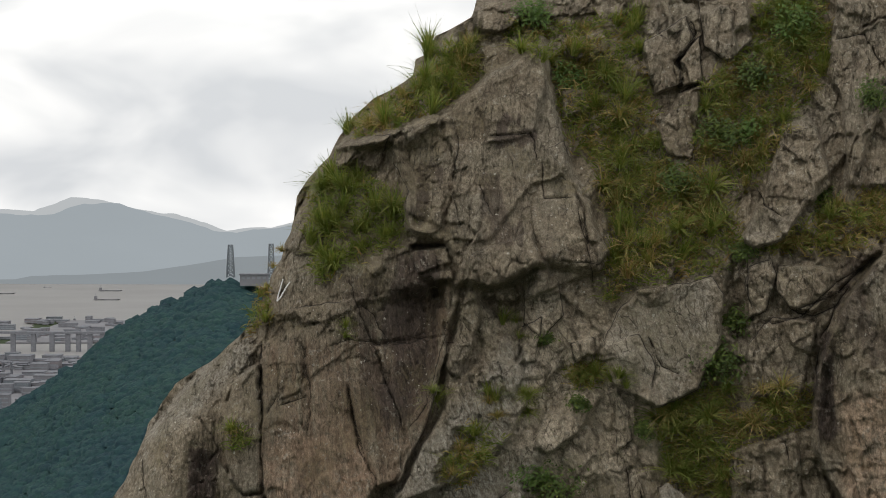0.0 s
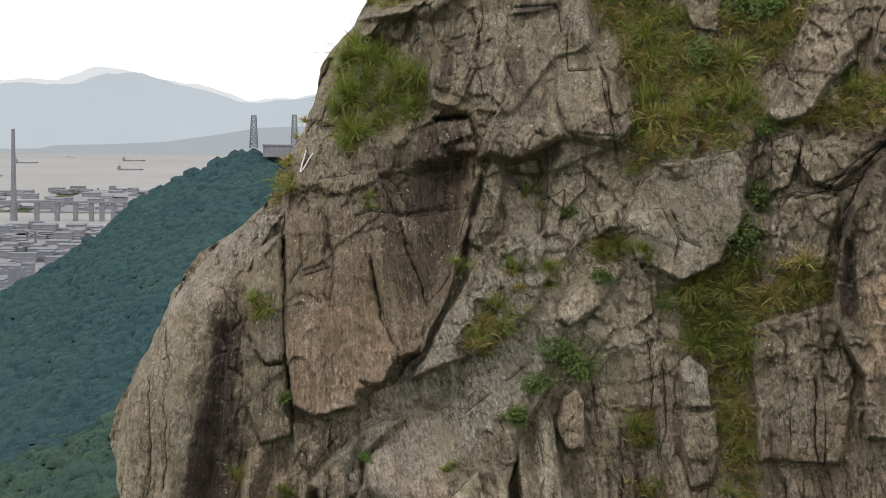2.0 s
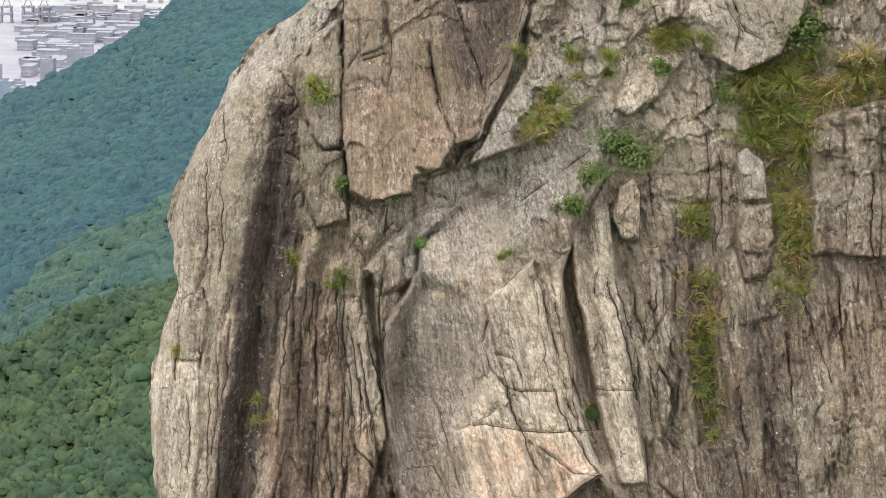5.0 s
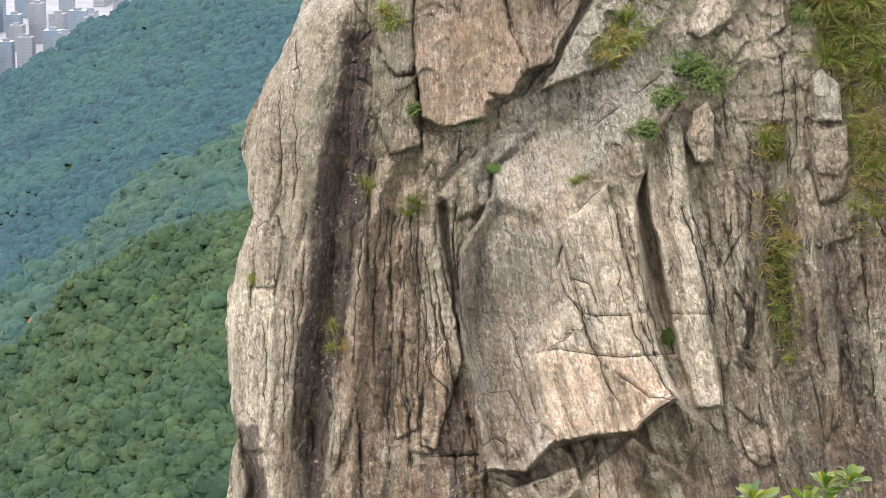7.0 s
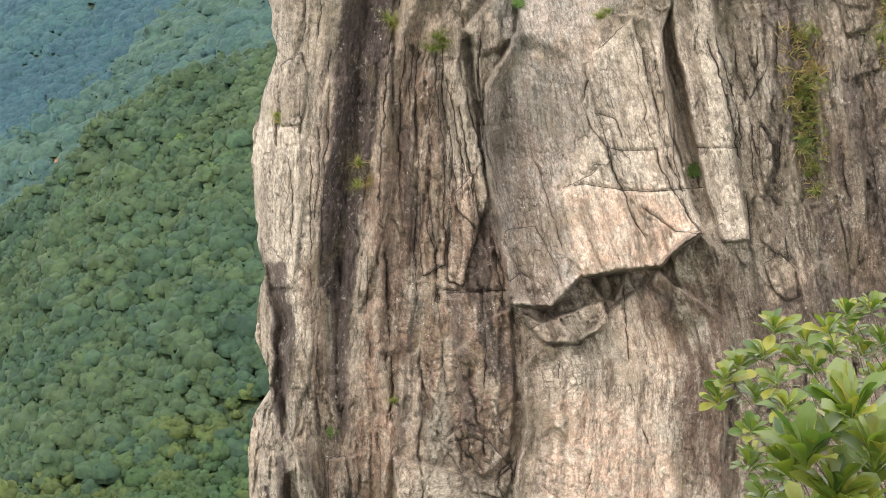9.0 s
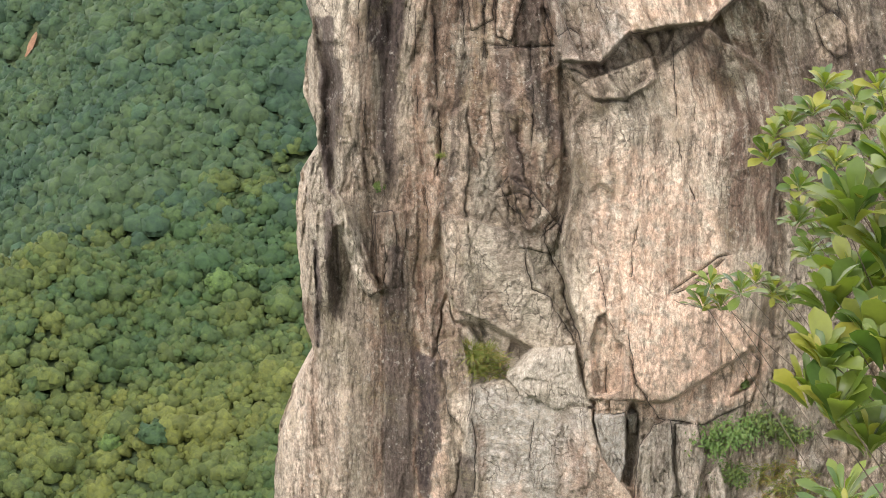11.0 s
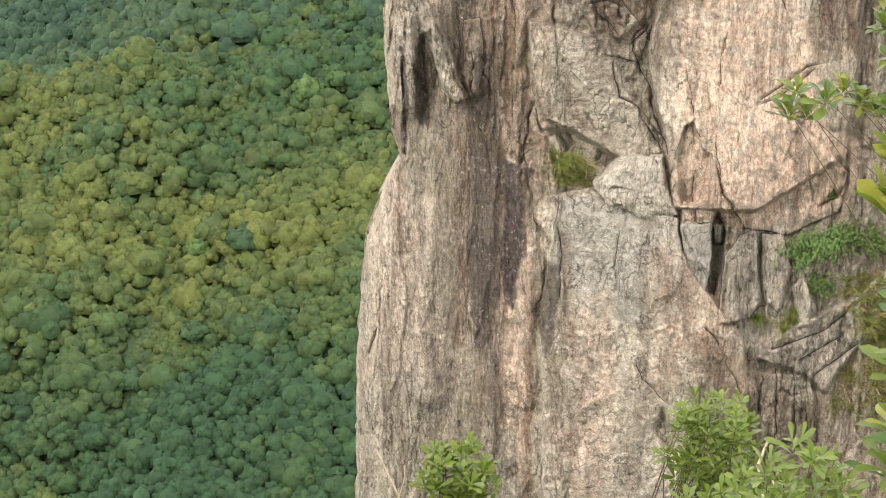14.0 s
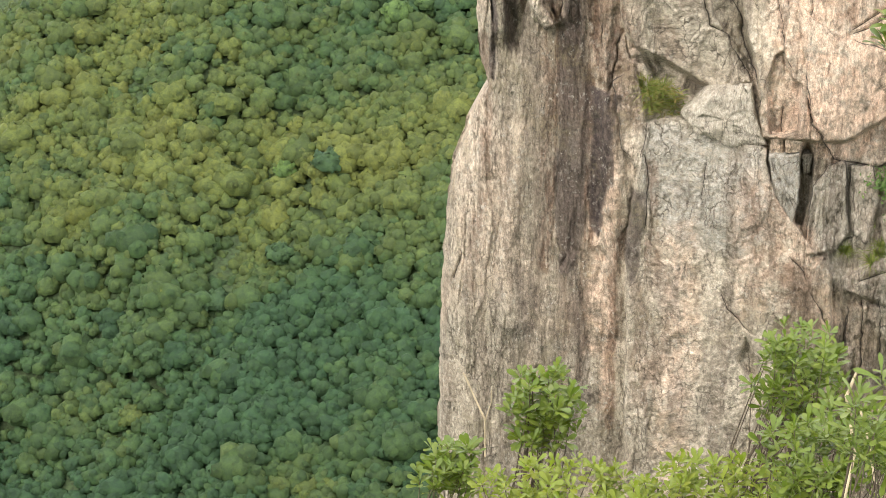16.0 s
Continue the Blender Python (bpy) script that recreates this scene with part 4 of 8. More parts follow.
crack([(6.32, -9.64), (6.51, -11.20), (6.43, -12.79)], 0.2, 0.04)
crack([(6.83, -10.41), (6.99, -11.98), (6.85, -13.57), (7.06, -15.55)], 0.2, 0.04)
crack([(0.06, -12.17), (1.59, -10.94), (2.35, -10.33)], 0.15, 0.03)
crack([(-2.29, -12.24), (-1.52, -11.92), (-0.93, -12.00)], 0.15, 0.03)
crack([(-5.40, -14.31), (-4.44, -13.09), (-3.47, -12.47), (-2.30, -11.84)], 0.25, 0.05)
crack([(-5.90, -13.93), (-5.61, -13.52), (-5.15, -14.91)], 0.2, 0.04)
crack([(1.66, 1.80), (3.02, 1.89), (3.21, 1.02)], 0.2, 0.04)
crack([(4.76, 0.44), (4.67, -0.91), (4.96, -2.08), (5.16, -3.24)], 0.25, 0.05)
crack([(3.41, 0.83), (3.51, -0.33), (4.38, -0.33)], 0.2, 0.04)
crack([(-3.18, -3.24), (-2.79, -4.40), (-2.41, -5.37), (-1.63, -5.41), (-0.27, -5.18)], 0.12, 0.03)
crack([(7.10, -5.18), (7.49, -6.15), (8.07, -6.39)], 0.2, 0.04)
crack([(10.39, -2.46), (10.49, -3.82), (10.69, -4.44), (11.37, -4.64), (12.33, -4.40), (13.49, -3.24), (15.16, -2.27)], 0.3, 0.06)
crack([(8.52, 5.66), (8.72, 5.31), (7.95, 4.31), (8.05, 3.25), (8.72, 3.54)], 0.3, 0.06)
crack([(10.57, 0.64), (10.96, -0.53), (11.55, -0.95)], 0.3, 0.05)
crack([(13.46, 5.08), (14.42, 5.27), (15.12, 4.12)], 0.25, 0.05)
crack([(12.73, -7.12), (12.92, -5.18), (13.88, -3.43)], 0.3, 0.06)
crack([(-1.63, 0.83), (-1.24, -0.14), (-1.34, -1.30)], 0.2, 0.04)
crack([(0.31, 2.76), (0.50, 1.41), (0.31, 0.06), (0.60, -1.30)], 0.2, 0.04)
crack([(1.28, 0.06), (1.86, -1.30), (1.67, -2.27)], 0.15, 0.03)
crack([(-4.70, -24.13), (-4.61, -26.91), (-4.66, -28.64), (-4.62, -30.40)], 0.25, 0.05)
crack([(-5.24, -29.75), (-5.04, -30.85), (-4.63, -31.55), (-4.21, -31.39), (-3.59, -30.82), (-3.24, -29.71)], 0.3, 0.06)
crack([(-6.23, -24.15), (-5.01, -24.20), (-3.79, -24.12)], 0.12, 0.02)
crack([(-8.22, -21.44), (-8.16, -23.96), (-8.09, -26.31), (-7.87, -27.83), (-8.04, -29.14)], 0.2, 0.05)
crack([(-6.34, -15.32), (-6.26, -17.32), (-5.98, -19.36)], 0.25, 0.05)
crack([(-7.13, -15.32), (-7.25, -17.33)], 0.2, 0.04)
crack([(-5.95, -16.52), (-5.67, -18.13), (-5.38, -19.35), (-4.99, -20.99)], 0.2, 0.04)
crack([(-10.79, -18.98), (-10.82, -21.47), (-10.93, -24.21)], 0.2, 0.04)
crack([(-10.65, -25.28), (-10.79, -27.00), (-10.44, -29.62)], 0.2, 0.05)
crack([(-5.43, -26.92), (-5.34, -28.22), (-5.03, -29.09)], 0.15, 0.03)
crack([(-6.07, -29.99), (-5.04, -29.75), (-4.52, -29.96)], 0.15, 0.03)
crack([(-6.03, -25.21), (-6.15, -26.93), (-5.96, -28.67)], 0.15, 0.03)
crack([(-1.95, -26.87), (-1.84, -28.60), (-1.63, -29.68), (-1.83, -31.23)], 0.15, 0.03)
crack([(-1.13, -27.93), (-1.53, -29.03), (-1.94, -29.47)], 0.15, 0.03)
crack([(-0.71, -29.01), (-0.60, -30.32), (-0.79, -31.65)], 0.15, 0.03)
crack([(-2.46, -26.87), (-2.25, -28.60), (-2.35, -30.36), (-1.93, -31.23), (-1.82, -32.57)], 0.15, 0.03)
crack([(0.35, -23.85), (0.47, -25.55), (0.60, -27.69), (0.93, -28.98), (1.35, -29.85)], 0.25, 0.05)
crack([(0.64, -23.43), (1.07, -24.90), (1.20, -26.82)], 0.2, 0.04)
crack([(0.58, -33.46), (1.40, -32.83), (2.31, -32.04), (3.44, -31.79)], 0.2, 0.04)
crack([(-3.08, -26.02), (-2.97, -27.75), (-3.18, -29.06)], 0.15, 0.03)
crack([(-1.32, -29.90), (-1.01, -29.67), (-1.33, -28.59)], 0.15, 0.03)
slab([(-10.36, -30.73), (-9.21, -30.60), (-9.34, -32.05), (-9.58, -33.63), (-10.29, -33.88), (-10.40, -32.30)], 0.3, 0.08)
slab([(-6.07, -29.99), (-5.45, -29.10), (-4.62, -29.74), (-3.59, -31.04), (-3.90, -32.16), (-5.05, -31.96)], 0.35, 0.1)
crack([(-5.85, -29.17), (-5.42, -30.25), (-5.00, -30.67), (-4.58, -31.32), (-4.99, -31.60), (-4.54, -33.56), (-3.90, -33.88), (-3.68, -34.44), (-3.02, -35.60)], 0.25, 0.05)
crack([(-3.19, -29.08), (-3.46, -30.40), (-4.07, -31.08), (-4.15, -31.75), (-3.50, -33.07), (-3.27, -34.19), (-2.76, -35.78)], 0.3, 0.06)
crack([(-2.57, -36.46), (-2.65, -37.64), (-2.20, -38.38)], 0.2, 0.04)
crack([(0.46, -33.69), (1.27, -33.32), (2.16, -32.50), (2.49, -32.16)], 0.25, 0.05)
crack([(-1.30, -42.89), (-0.74, -43.48), (-0.38, -44.34), (-0.02, -45.07), (0.34, -45.81)], 0.2, 0.05)
crack([(-4.82, -42.09), (-4.01, -44.04), (-3.43, -45.53), (-2.52, -46.50)], 0.15, 0.04)
crack([(-2.17, -35.75), (-1.72, -36.66), (-1.79, -37.83)], 0.15, 0.03)
crack([(-1.68, -34.81), (-0.90, -36.16), (-0.64, -37.31), (-0.19, -37.99)], 0.15, 0.03)
crack([(-6.81, -39.03), (-6.69, -40.72), (-6.78, -43.20)], 0.2, 0.05)
crack([(-10.01, -31.97), (-10.13, -33.79), (-9.94, -36.10)], 0.2, 0.04)
crack([(-14.13, -42.60), (-13.99, -44.11), (-14.31, -44.94)], 0.2, 0.04)
crack([(-8.53, -29.70), (-8.43, -31.91), (-8.54, -34.64)], 0.15, 0.03)
crack([(-4.44, -38.68), (-4.62, -40.61), (-4.38, -42.07)], 0.15, 0.03)
crack([(-1.11, -30.31), (-0.86, -31.62), (-0.91, -32.96)], 0.15, 0.03)
crack([(-2.13, -30.35), (-2.17, -32.34), (-1.80, -34.13)], 0.12, 0.03)
crack([(1.18, -45.00), (1.15, -46.78)], 0.25, 0.05)
crack([(1.71, -44.72), (1.86, -47.77)], 0.3, 0.06)
crack([(2.36, -44.68), (2.63, -47.72)], 0.3, 0.06)
crack([(2.83, -44.90), (3.11, -47.69)], 0.25, 0.05)
crack([(1.56, -43.85), (3.46, -42.92), (4.67, -41.63)], 0.25, 0.05)
crack([(2.66, -44.21), (4.11, -43.13), (5.69, -41.09)], 0.25, 0.05)
crack([(3.18, -44.93), (4.57, -43.60), (5.97, -42.04)], 0.25, 0.05)
slab([(-0.44, -39.91), (0.06, -38.98), (0.68, -38.71), (0.86, -40.33), (1.03, -41.78), (0.64, -42.53), (-0.50, -42.85), (-0.58, -41.86)], 0.5, 0.1)
slab([(0.84, -38.94), (1.75, -38.85), (2.07, -40.26), (1.74, -42.23), (1.12, -41.77)], 0.4, 0.1)
slab([(2.18, -40.98), (2.58, -40.60), (2.87, -41.68), (2.85, -42.78), (2.49, -42.88)], 0.5, 0.08)
slab([(0.91, -43.76), (3.00, -42.40), (4.44, -41.47), (6.04, -39.94), (6.45, -40.40), (4.78, -43.54), (3.61, -45.66), (2.92, -44.95), (0.97, -44.31)], 0.6, 0.3)
slab([(1.07, -44.96), (3.13, -44.88), (3.41, -47.93), (1.32, -48.07)], 0.35, 0.12)
hollow([(-2.16, -34.65), (-1.80, -34.40), (-1.51, -35.49), (-1.08, -35.75), (-1.14, -37.61), (-1.68, -37.88), (-2.19, -37.90), (-2.47, -35.81)], 0.5, 0.1)
hollow([(-0.79, -38.02), (-0.45, -38.96), (-0.51, -40.40), (-0.79, -41.58), (-1.05, -41.45), (-0.89, -39.94), (-0.98, -38.51)], 0.9, 0.06)
hollow([(2.85, -37.66), (3.34, -37.07), (3.84, -36.82), (3.76, -37.15), (3.16, -37.60)], 0.5, 0.08)
slab([(1.55, -23.04), (3.03, -21.68), (3.81, -22.65), (3.66, -24.12), (2.15, -24.68), (1.29, -23.86)], 0.8, 0.35, lean=-0.7, groove=0.0)
slab([(-11.64, -30.69), (-11.31, -31.35), (-10.91, -32.68), (-10.33, -33.89), (-10.67, -34.02), (-11.20, -33.61), (-11.49, -32.26)], 0.35, 0.08)
crack([(-12.72, -31.85), (-12.66, -33.89), (-12.66, -36.22)], 0.5, 0.1)

# joints and weathering over all: tilted facets above, tall flutes below
low = ease(-GZ, 9, 17)
wash(CALM, [(-6.35, -5.30), (-5.08, -5.46), (-0.08, -4.35), (0.11, -5.70), (-0.69, -8.44), (-1.51, -10.03), (-2.28, -10.29), (-2.86, -11.18), (-3.66, -11.40), (-3.73, -11.92), (-5.21, -12.36), (-5.97, -11.99), (-6.16, -9.98)], 1.0, 0.25)
wash(CALM, [(-1.22, -15.70), (0.51, -14.11), (1.91, -19.74), (3.00, -21.81), (1.63, -23.17), (-1.06, -23.61), (-3.81, -24.43), (-4.74, -18.86), (-3.47, -14.58), (-1.76, -12.37), (1.29, -9.58), (2.54, -9.37)], 1.0, 0.25)
wash(CALM, [(1.76, -13.14), (2.60, -11.51), (3.39, -14.26), (4.79, -22.18), (3.80, -22.20), (2.35, -16.68)], 1.0, 0.25)
wash(CALM, [(-7.45, -8.06), (-6.33, -5.98), (-6.06, -13.07), (-7.09, -13.30), (-7.73, -10.03)], 1.0, 0.25)
wash(CALM, [(-12.37, -8.78), (-8.20, -7.95), (-9.61, -14.49), (-10.47, -23.97), (-10.59, -26.31), (-13.00, -26.37), (-12.88, -18.00)], 1.0, 0.25)
wash(CALM, [(-3.24, -26.85), (-1.29, -26.18), (1.55, -23.28), (4.20, -25.24), (3.80, -35.59), (0.71, -37.99), (-2.48, -38.08), (-3.55, -31.69)], 1.0, 0.25)
wash(CALM, [(-14.45, -37.21), (-10.49, -33.54), (-8.37, -36.47), (-2.30, -38.46), (-1.82, -40.45), (0.41, -43.53), (0.92, -57.50), (-15.59, -58.70)], 1.0, 0.25)
wash(CALM, [(-7.94, -30.63), (-5.01, -31.30), (-3.23, -34.85), (-4.31, -36.10), (-7.30, -34.61)], 1.0, 0.25)
wash(CALM, [(-1.45, -32.51), (1.94, -34.18), (3.91, -36.16), (1.94, -38.88), (-0.68, -37.06)], 1.0, 0.25)
wash(CALM, [(6.05, -4.11), (9.27, -3.08), (9.54, -5.18), (7.42, -7.55), (5.47, -5.37)], 1.0, 0.25)
wash(CALM, [(0.31, 2.76), (3.40, 5.08), (4.38, 0.83), (5.35, -2.27), (3.22, -2.46), (1.47, -1.88)], 1.0, 0.25)


def facets(x, z, sx, sz, seed, height, tip, gap=0.0, width=0.05):
    """Broken planes: each cell of a warped net stands at its own height and tilt."""
    wx = x * sx + 0.45 * fbm(x * sx * 0.9, z * sz * 0.9, 3, seed) + 0.06 * fbm(x * sx * 4, z * sz * 4, 2, seed + 4)
    wz = z * sz + 0.45 * fbm(x * sx * 0.9, z * sz * 0.9, 3, seed + 7) + 0.06 * fbm(x * sx * 4, z * sz * 4, 2, seed + 9)
    f1, f2, tag = cells(wx, wz, seed + 20)
    t2, t3 = (tag * 37.7) % 1.0, (tag * 91.3) % 1.0
    open_joint = ease(fbm(x * 0.5, z * 0.35, 2, seed + 31), 0.05, 0.4)
    phase = (t2 - 0.5) * (wx - np.floor(wx)) + (t3 - 0.5) * (wz - np.floor(wz))
    soft = ease(f2 - f1, 0.0, 0.05)
    return soft * ((tag - 0.5) * height + phase * tip) + gap * open_joint * np.exp(-((f2 - f1) / width) ** 2)


FX = FLOW + WX - GX
DEPTH += (1 - low) * (1 - 0.7 * CALM) * facets(WX, WZ, 0.62, 0.5, 52, 0.46, 0.55, 0.12, 0.035)
DEPTH += (1 - 0.6 * low) * (1 - 0.7 * CALM) * facets(WX, WZ, 1.5, 1.1, 152, 0.16, 0.24, 0.07, 0.05)
DEPTH += (1 - 0.6 * low) * (1 - 0.6 * CALM) * facets(WX, WZ, 3.6, 2.8, 252, 0.05, 0.10)
DEPTH += low * (1 - 0.6 * CALM) * facets(FX, WZ, 0.8, 0.14, 352, 0.42, 0.40, 0.16, 0.03)
DEPTH += low * (1 - 0.6 * CALM) * facets(FX, WZ, 2.1, 0.30, 452, 0.20, 0.26, 0.10, 0.05)
DEPTH += low * (1 - 0.5 * CALM) * facets(FX, WZ, 5.0, 0.7, 552, 0.07, 0.11)
DEPTH += 0.10 * fbm(WX * 0.9, WZ * (0.9 - 0.6 * low), 4, 61, 0.5) + 0.07 * low * fbm(FX * 3.0, WZ * 0.4, 3, 62, 0.5)
DEPTH += 0.04 * (1 - np.abs(fbm(WX * 2.2, WZ * 1.6, 4, 63, 0.55)))

# ---- marks on the stone ----
PALE += 0.30 * low * ease(fbm(GX * 0.9, GZ * 0.14, 4, 65), -0.35, 0.3)
PINK += 0.30 * low * ease(fbm(GX * 0.5, GZ * 0.12, 3, 66), -0.1, 0.35)
wash(PALE, [(-1.22, -15.70), (0.51, -14.11), (1.97, -13.69), (3.03, -12.29), (4.10, -18.87), (4.79, -22.18), (3.15, -21.81), (1.63, -23.21), (-1.10, -23.65), (-2.05, -20.65), (-1.09, -18.17)], 1.0)
wash(PALE, [(-12.88, -18.00), (-11.07, -18.07), (-10.91, -22.09), (-10.74, -26.31), (-11.56, -26.33), (-12.74, -22.14)], 0.8)
wash(PALE, [(-3.24, -26.85), (-1.29, -26.18), (0.47, -24.66), (2.14, -27.19), (2.45, -31.56), (1.28, -34.74), (-2.48, -37.65), (-2.79, -35.30), (-3.55, -31.69)], 1.0)
wash(PALE, [(-13.47, -32.97), (-10.48, -32.86), (-10.54, -37.51), (-11.57, -46.98), (-14.76, -47.17), (-14.32, -40.09)], 0.35)
wash(PALE, [(1.39, -4.12), (7.75, -3.96), (7.99, -10.18), (2.35, -10.33)], 0.42, 0.8)
wash(PALE, [(-9.18, -30.47), (-3.55, -32.14), (-3.33, -37.63), (-9.33, -37.80)], 0.6, 0.6)
wash(PALE, [(-7.66, -42.62), (-2.87, -42.27), (-0.86, -47.67), (-2.34, -54.31), (-7.42, -54.82)], 0.6, 0.6)
wash(RUST, [(7.32, -13.16), (13.50, -12.59), (13.76, -18.20), (7.91, -18.38)], 0.5, 0.8)
wash(PALE, [(-6.03, -15.83), (-5.47, -15.72), (-4.45, -20.70), (-5.04, -22.37), (-5.81, -20.73)], 0.8)
wash(PALE, [(3.13, -8.88), (3.42, -7.94), (4.97, -6.93), (5.40, -7.16), (4.62, -8.49), (3.61, -9.11)], 0.7)
wash(PALE, [(-0.48, -39.71), (2.20, -39.06), (2.69, -40.47), (5.14, -43.03), (3.79, -46.10), (2.27, -46.19), (-0.74, -41.66)], 0.7)
wash(PINK, [(-1.95, -20.34), (0.38, -20.39), (2.33, -20.55), (3.08, -21.87), (1.63, -23.21), (-1.10, -23.65)], 0.9)
wash(PINK, [(-2.53, -28.58), (-0.49, -27.67), (2.21, -30.24), (2.46, -32.01), (3.59, -35.59), (1.75, -37.54), (-2.27, -37.65), (-2.50, -33.47)], 0.95)
wash(PINK, [(-2.83, -35.99), (-1.19, -34.31), (2.15, -34.17), (4.26, -34.99), (4.00, -37.79), (0.23, -38.72), (-0.63, -38.48), (-2.23, -38.55)], 1.0)
wash(PINK, [(-6.08, -8.99), (-3.47, -7.94), (-2.05, -10.05), (-3.77, -11.88), (-5.21, -12.32), (-5.97, -11.95)], 0.6)
wash(PINK, [(-2.74, -39.53), (-0.49, -42.83), (0.43, -44.27), (0.07, -46.37), (-2.20, -43.92), (-3.35, -41.50)], 0.6)
wash(PALE, [(-14.22, -38.12), (-12.67, -37.09), (-11.86, -40.91), (-12.18, -46.50), (-12.52, -53.02), (-14.89, -53.20)], 0.45)
wash(PALE, [(-7.69, -37.80), (-6.39, -38.21), (-6.10, -44.07), (-6.47, -50.88), (-7.85, -50.98), (-7.77, -44.17)], 0.8)
wash(PINK, [(-8.98, -36.45), (-8.02, -36.40), (-7.78, -42.17), (-7.98, -47.79), (-9.00, -47.86)], 0.8)
wash(PINK, [(-6.13, -42.08), (-4.83, -41.51), (-4.49, -47.56), (-4.85, -52.44), (-6.23, -52.54)], 0.6)
wash(PALE, [(-4.85, -40.53), (-2.62, -42.86), (-1.20, -45.80), (-1.72, -50.00), (-3.98, -50.16)], 0.8)
wash(PINK, [(-2.51, -39.44), (-0.28, -41.74), (1.23, -46.15), (-0.07, -46.75), (-1.93, -43.82)], 0.8)
wash(PALE, [(1.85, -22.28), (3.47, -23.29), (4.19, -27.95), (3.19, -28.40), (2.10, -25.00)], 0.7)
wash(PALE, [(-10.75, -18.57), (-10.45, -18.57), (-10.46, -22.70), (-11.04, -25.47), (-11.57, -25.91), (-12.30, -22.73), (-12.36, -18.59)], 0.7)
wash(PINK, [(-0.13, -25.09), (1.65, -23.60), (2.53, -26.76), (1.19, -30.26), (0.13, -28.53)], 0.5)
wash(PINK, [(13.51, -7.12), (15.22, -6.93), (15.86, -11.02), (13.92, -11.02)], 0.7)
wash(PINK, [(-8.93, -28.04), (-7.89, -27.80), (-7.96, -32.69), (-8.43, -35.91), (-9.07, -35.46)], 0.8)
wash(PINK, [(-5.95, -20.73), (-5.05, -19.89), (-4.74, -21.74), (-5.43, -24.06)], 0.8)
wash(PINK, [(-10.08, -33.19), (-7.13, -33.58), (-7.39, -37.79), (-9.76, -37.86)], 0.5)
wash(GREY, [(-4.42, -13.89), (-2.13, -11.05), (0.00, -10.20), (2.51, -9.25), (3.47, -8.73), (3.32, -10.31), (0.10, -13.76), (-3.39, -15.86)], 0.9)
wash(PALE, [(-6.82, -37.63), (-2.30, -38.46), (-1.82, -40.45), (0.41, -43.53), (0.07, -46.37), (-2.60, -45.96), (-6.18, -42.64), (-7.07, -39.74)], 0.9)
wash(GREY, [(-6.82, -37.63), (-2.30, -38.46), (-1.82, -40.45), (-2.65, -43.44), (-6.18, -42.64), (-7.07, -39.74)], 0.9)
wash(GREY, [(-1.83, -10.63), (-0.08, -8.29), (2.25, -5.18), (3.22, -5.96), (2.25, -8.68), (0.31, -10.67)], 0.8)
wash(GREY, [(6.05, -4.11), (9.27, -3.08), (9.54, -5.18), (7.42, -7.55), (5.47, -5.37)], 0.5)
wash(GREY, [(-8.42, -6.15), (-6.48, -4.99), (-6.68, -5.96), (-9.40, -8.29), (-10.37, -8.68)], 0.8)
streak([(-4.48, -21.59), (-4.99, -23.90), (-4.58, -25.80), (-3.97, -27.30)], 0.6, 0.75)
streak([(-5.80, -24.33), (-5.61, -26.89), (-5.01, -29.50)], 0.4, 0.6)
streak([(-7.66, -17.49), (-7.26, -19.94), (-7.06, -23.26)], 0.35, 0.6)
streak([(3.50, -25.25), (3.36, -27.60), (3.01, -29.34), (2.64, -31.11)], 0.9, 0.35)
wash(DARK, [(1.76, -23.80), (4.05, -23.77), (4.46, -30.19), (2.86, -31.55), (2.36, -27.84)], 0.22, 0.8)
streak([(1.26, -23.81), (2.08, -24.64), (2.52, -26.33)], 0.35, 0.55)
streak([(5.47, -13.63), (6.15, -16.61), (7.05, -20.03), (8.16, -23.30)], 0.9, 0.6)
streak([(7.88, -15.98), (8.57, -18.78), (9.47, -21.62), (10.35, -23.66)], 0.6, 0.7)
streak([(-0.85, -2.85), (-1.24, -4.40), (-0.95, -5.96), (-1.63, -7.51)], 1.0, 0.9)
streak([(-2.79, -3.24), (-2.60, -5.57), (-2.41, -7.51)], 0.5, 0.6)
streak([(-0.46, 0.64), (-0.85, -0.91)], 0.5, 0.7)
streak([(2.24, 2.38), (1.86, 1.60), (3.02, 1.80)], 0.3, 0.8)
streak([(1.67, 0.06), (2.25, -1.69)], 0.6, 0.6)
streak([(13.11, -5.18), (12.93, -7.12), (13.32, -8.29)], 0.5, 0.9)
streak([(14.27, -2.85), (13.89, -4.40), (15.06, -5.57)], 0.7, 0.6)
streak([(-1.19, -20.53), (-2.19, -19.11)], 0.2, 0.4)
streak([(-7.94, -36.68), (-8.27, -38.84), (-8.38, -40.29)], 0.2, 0.8)
# shade in the flake's upper slot, painted as a dark streak
streak([(-12.32, -23.36), (-11.87, -25.70), (-12.07, -28.75)], 0.3, 0.9)
streak([(-7.24, -25.41), (-7.48, -28.01), (-7.61, -30.44)], 0.25, 0.6)
streak([(-5.87, -43.99), (-5.54, -47.55), (-5.20, -51.24)], 0.5, 0.5)
streak([(-9.65, -42.77), (-9.39, -46.31), (-8.89, -49.96)], 0.4, 0.5)

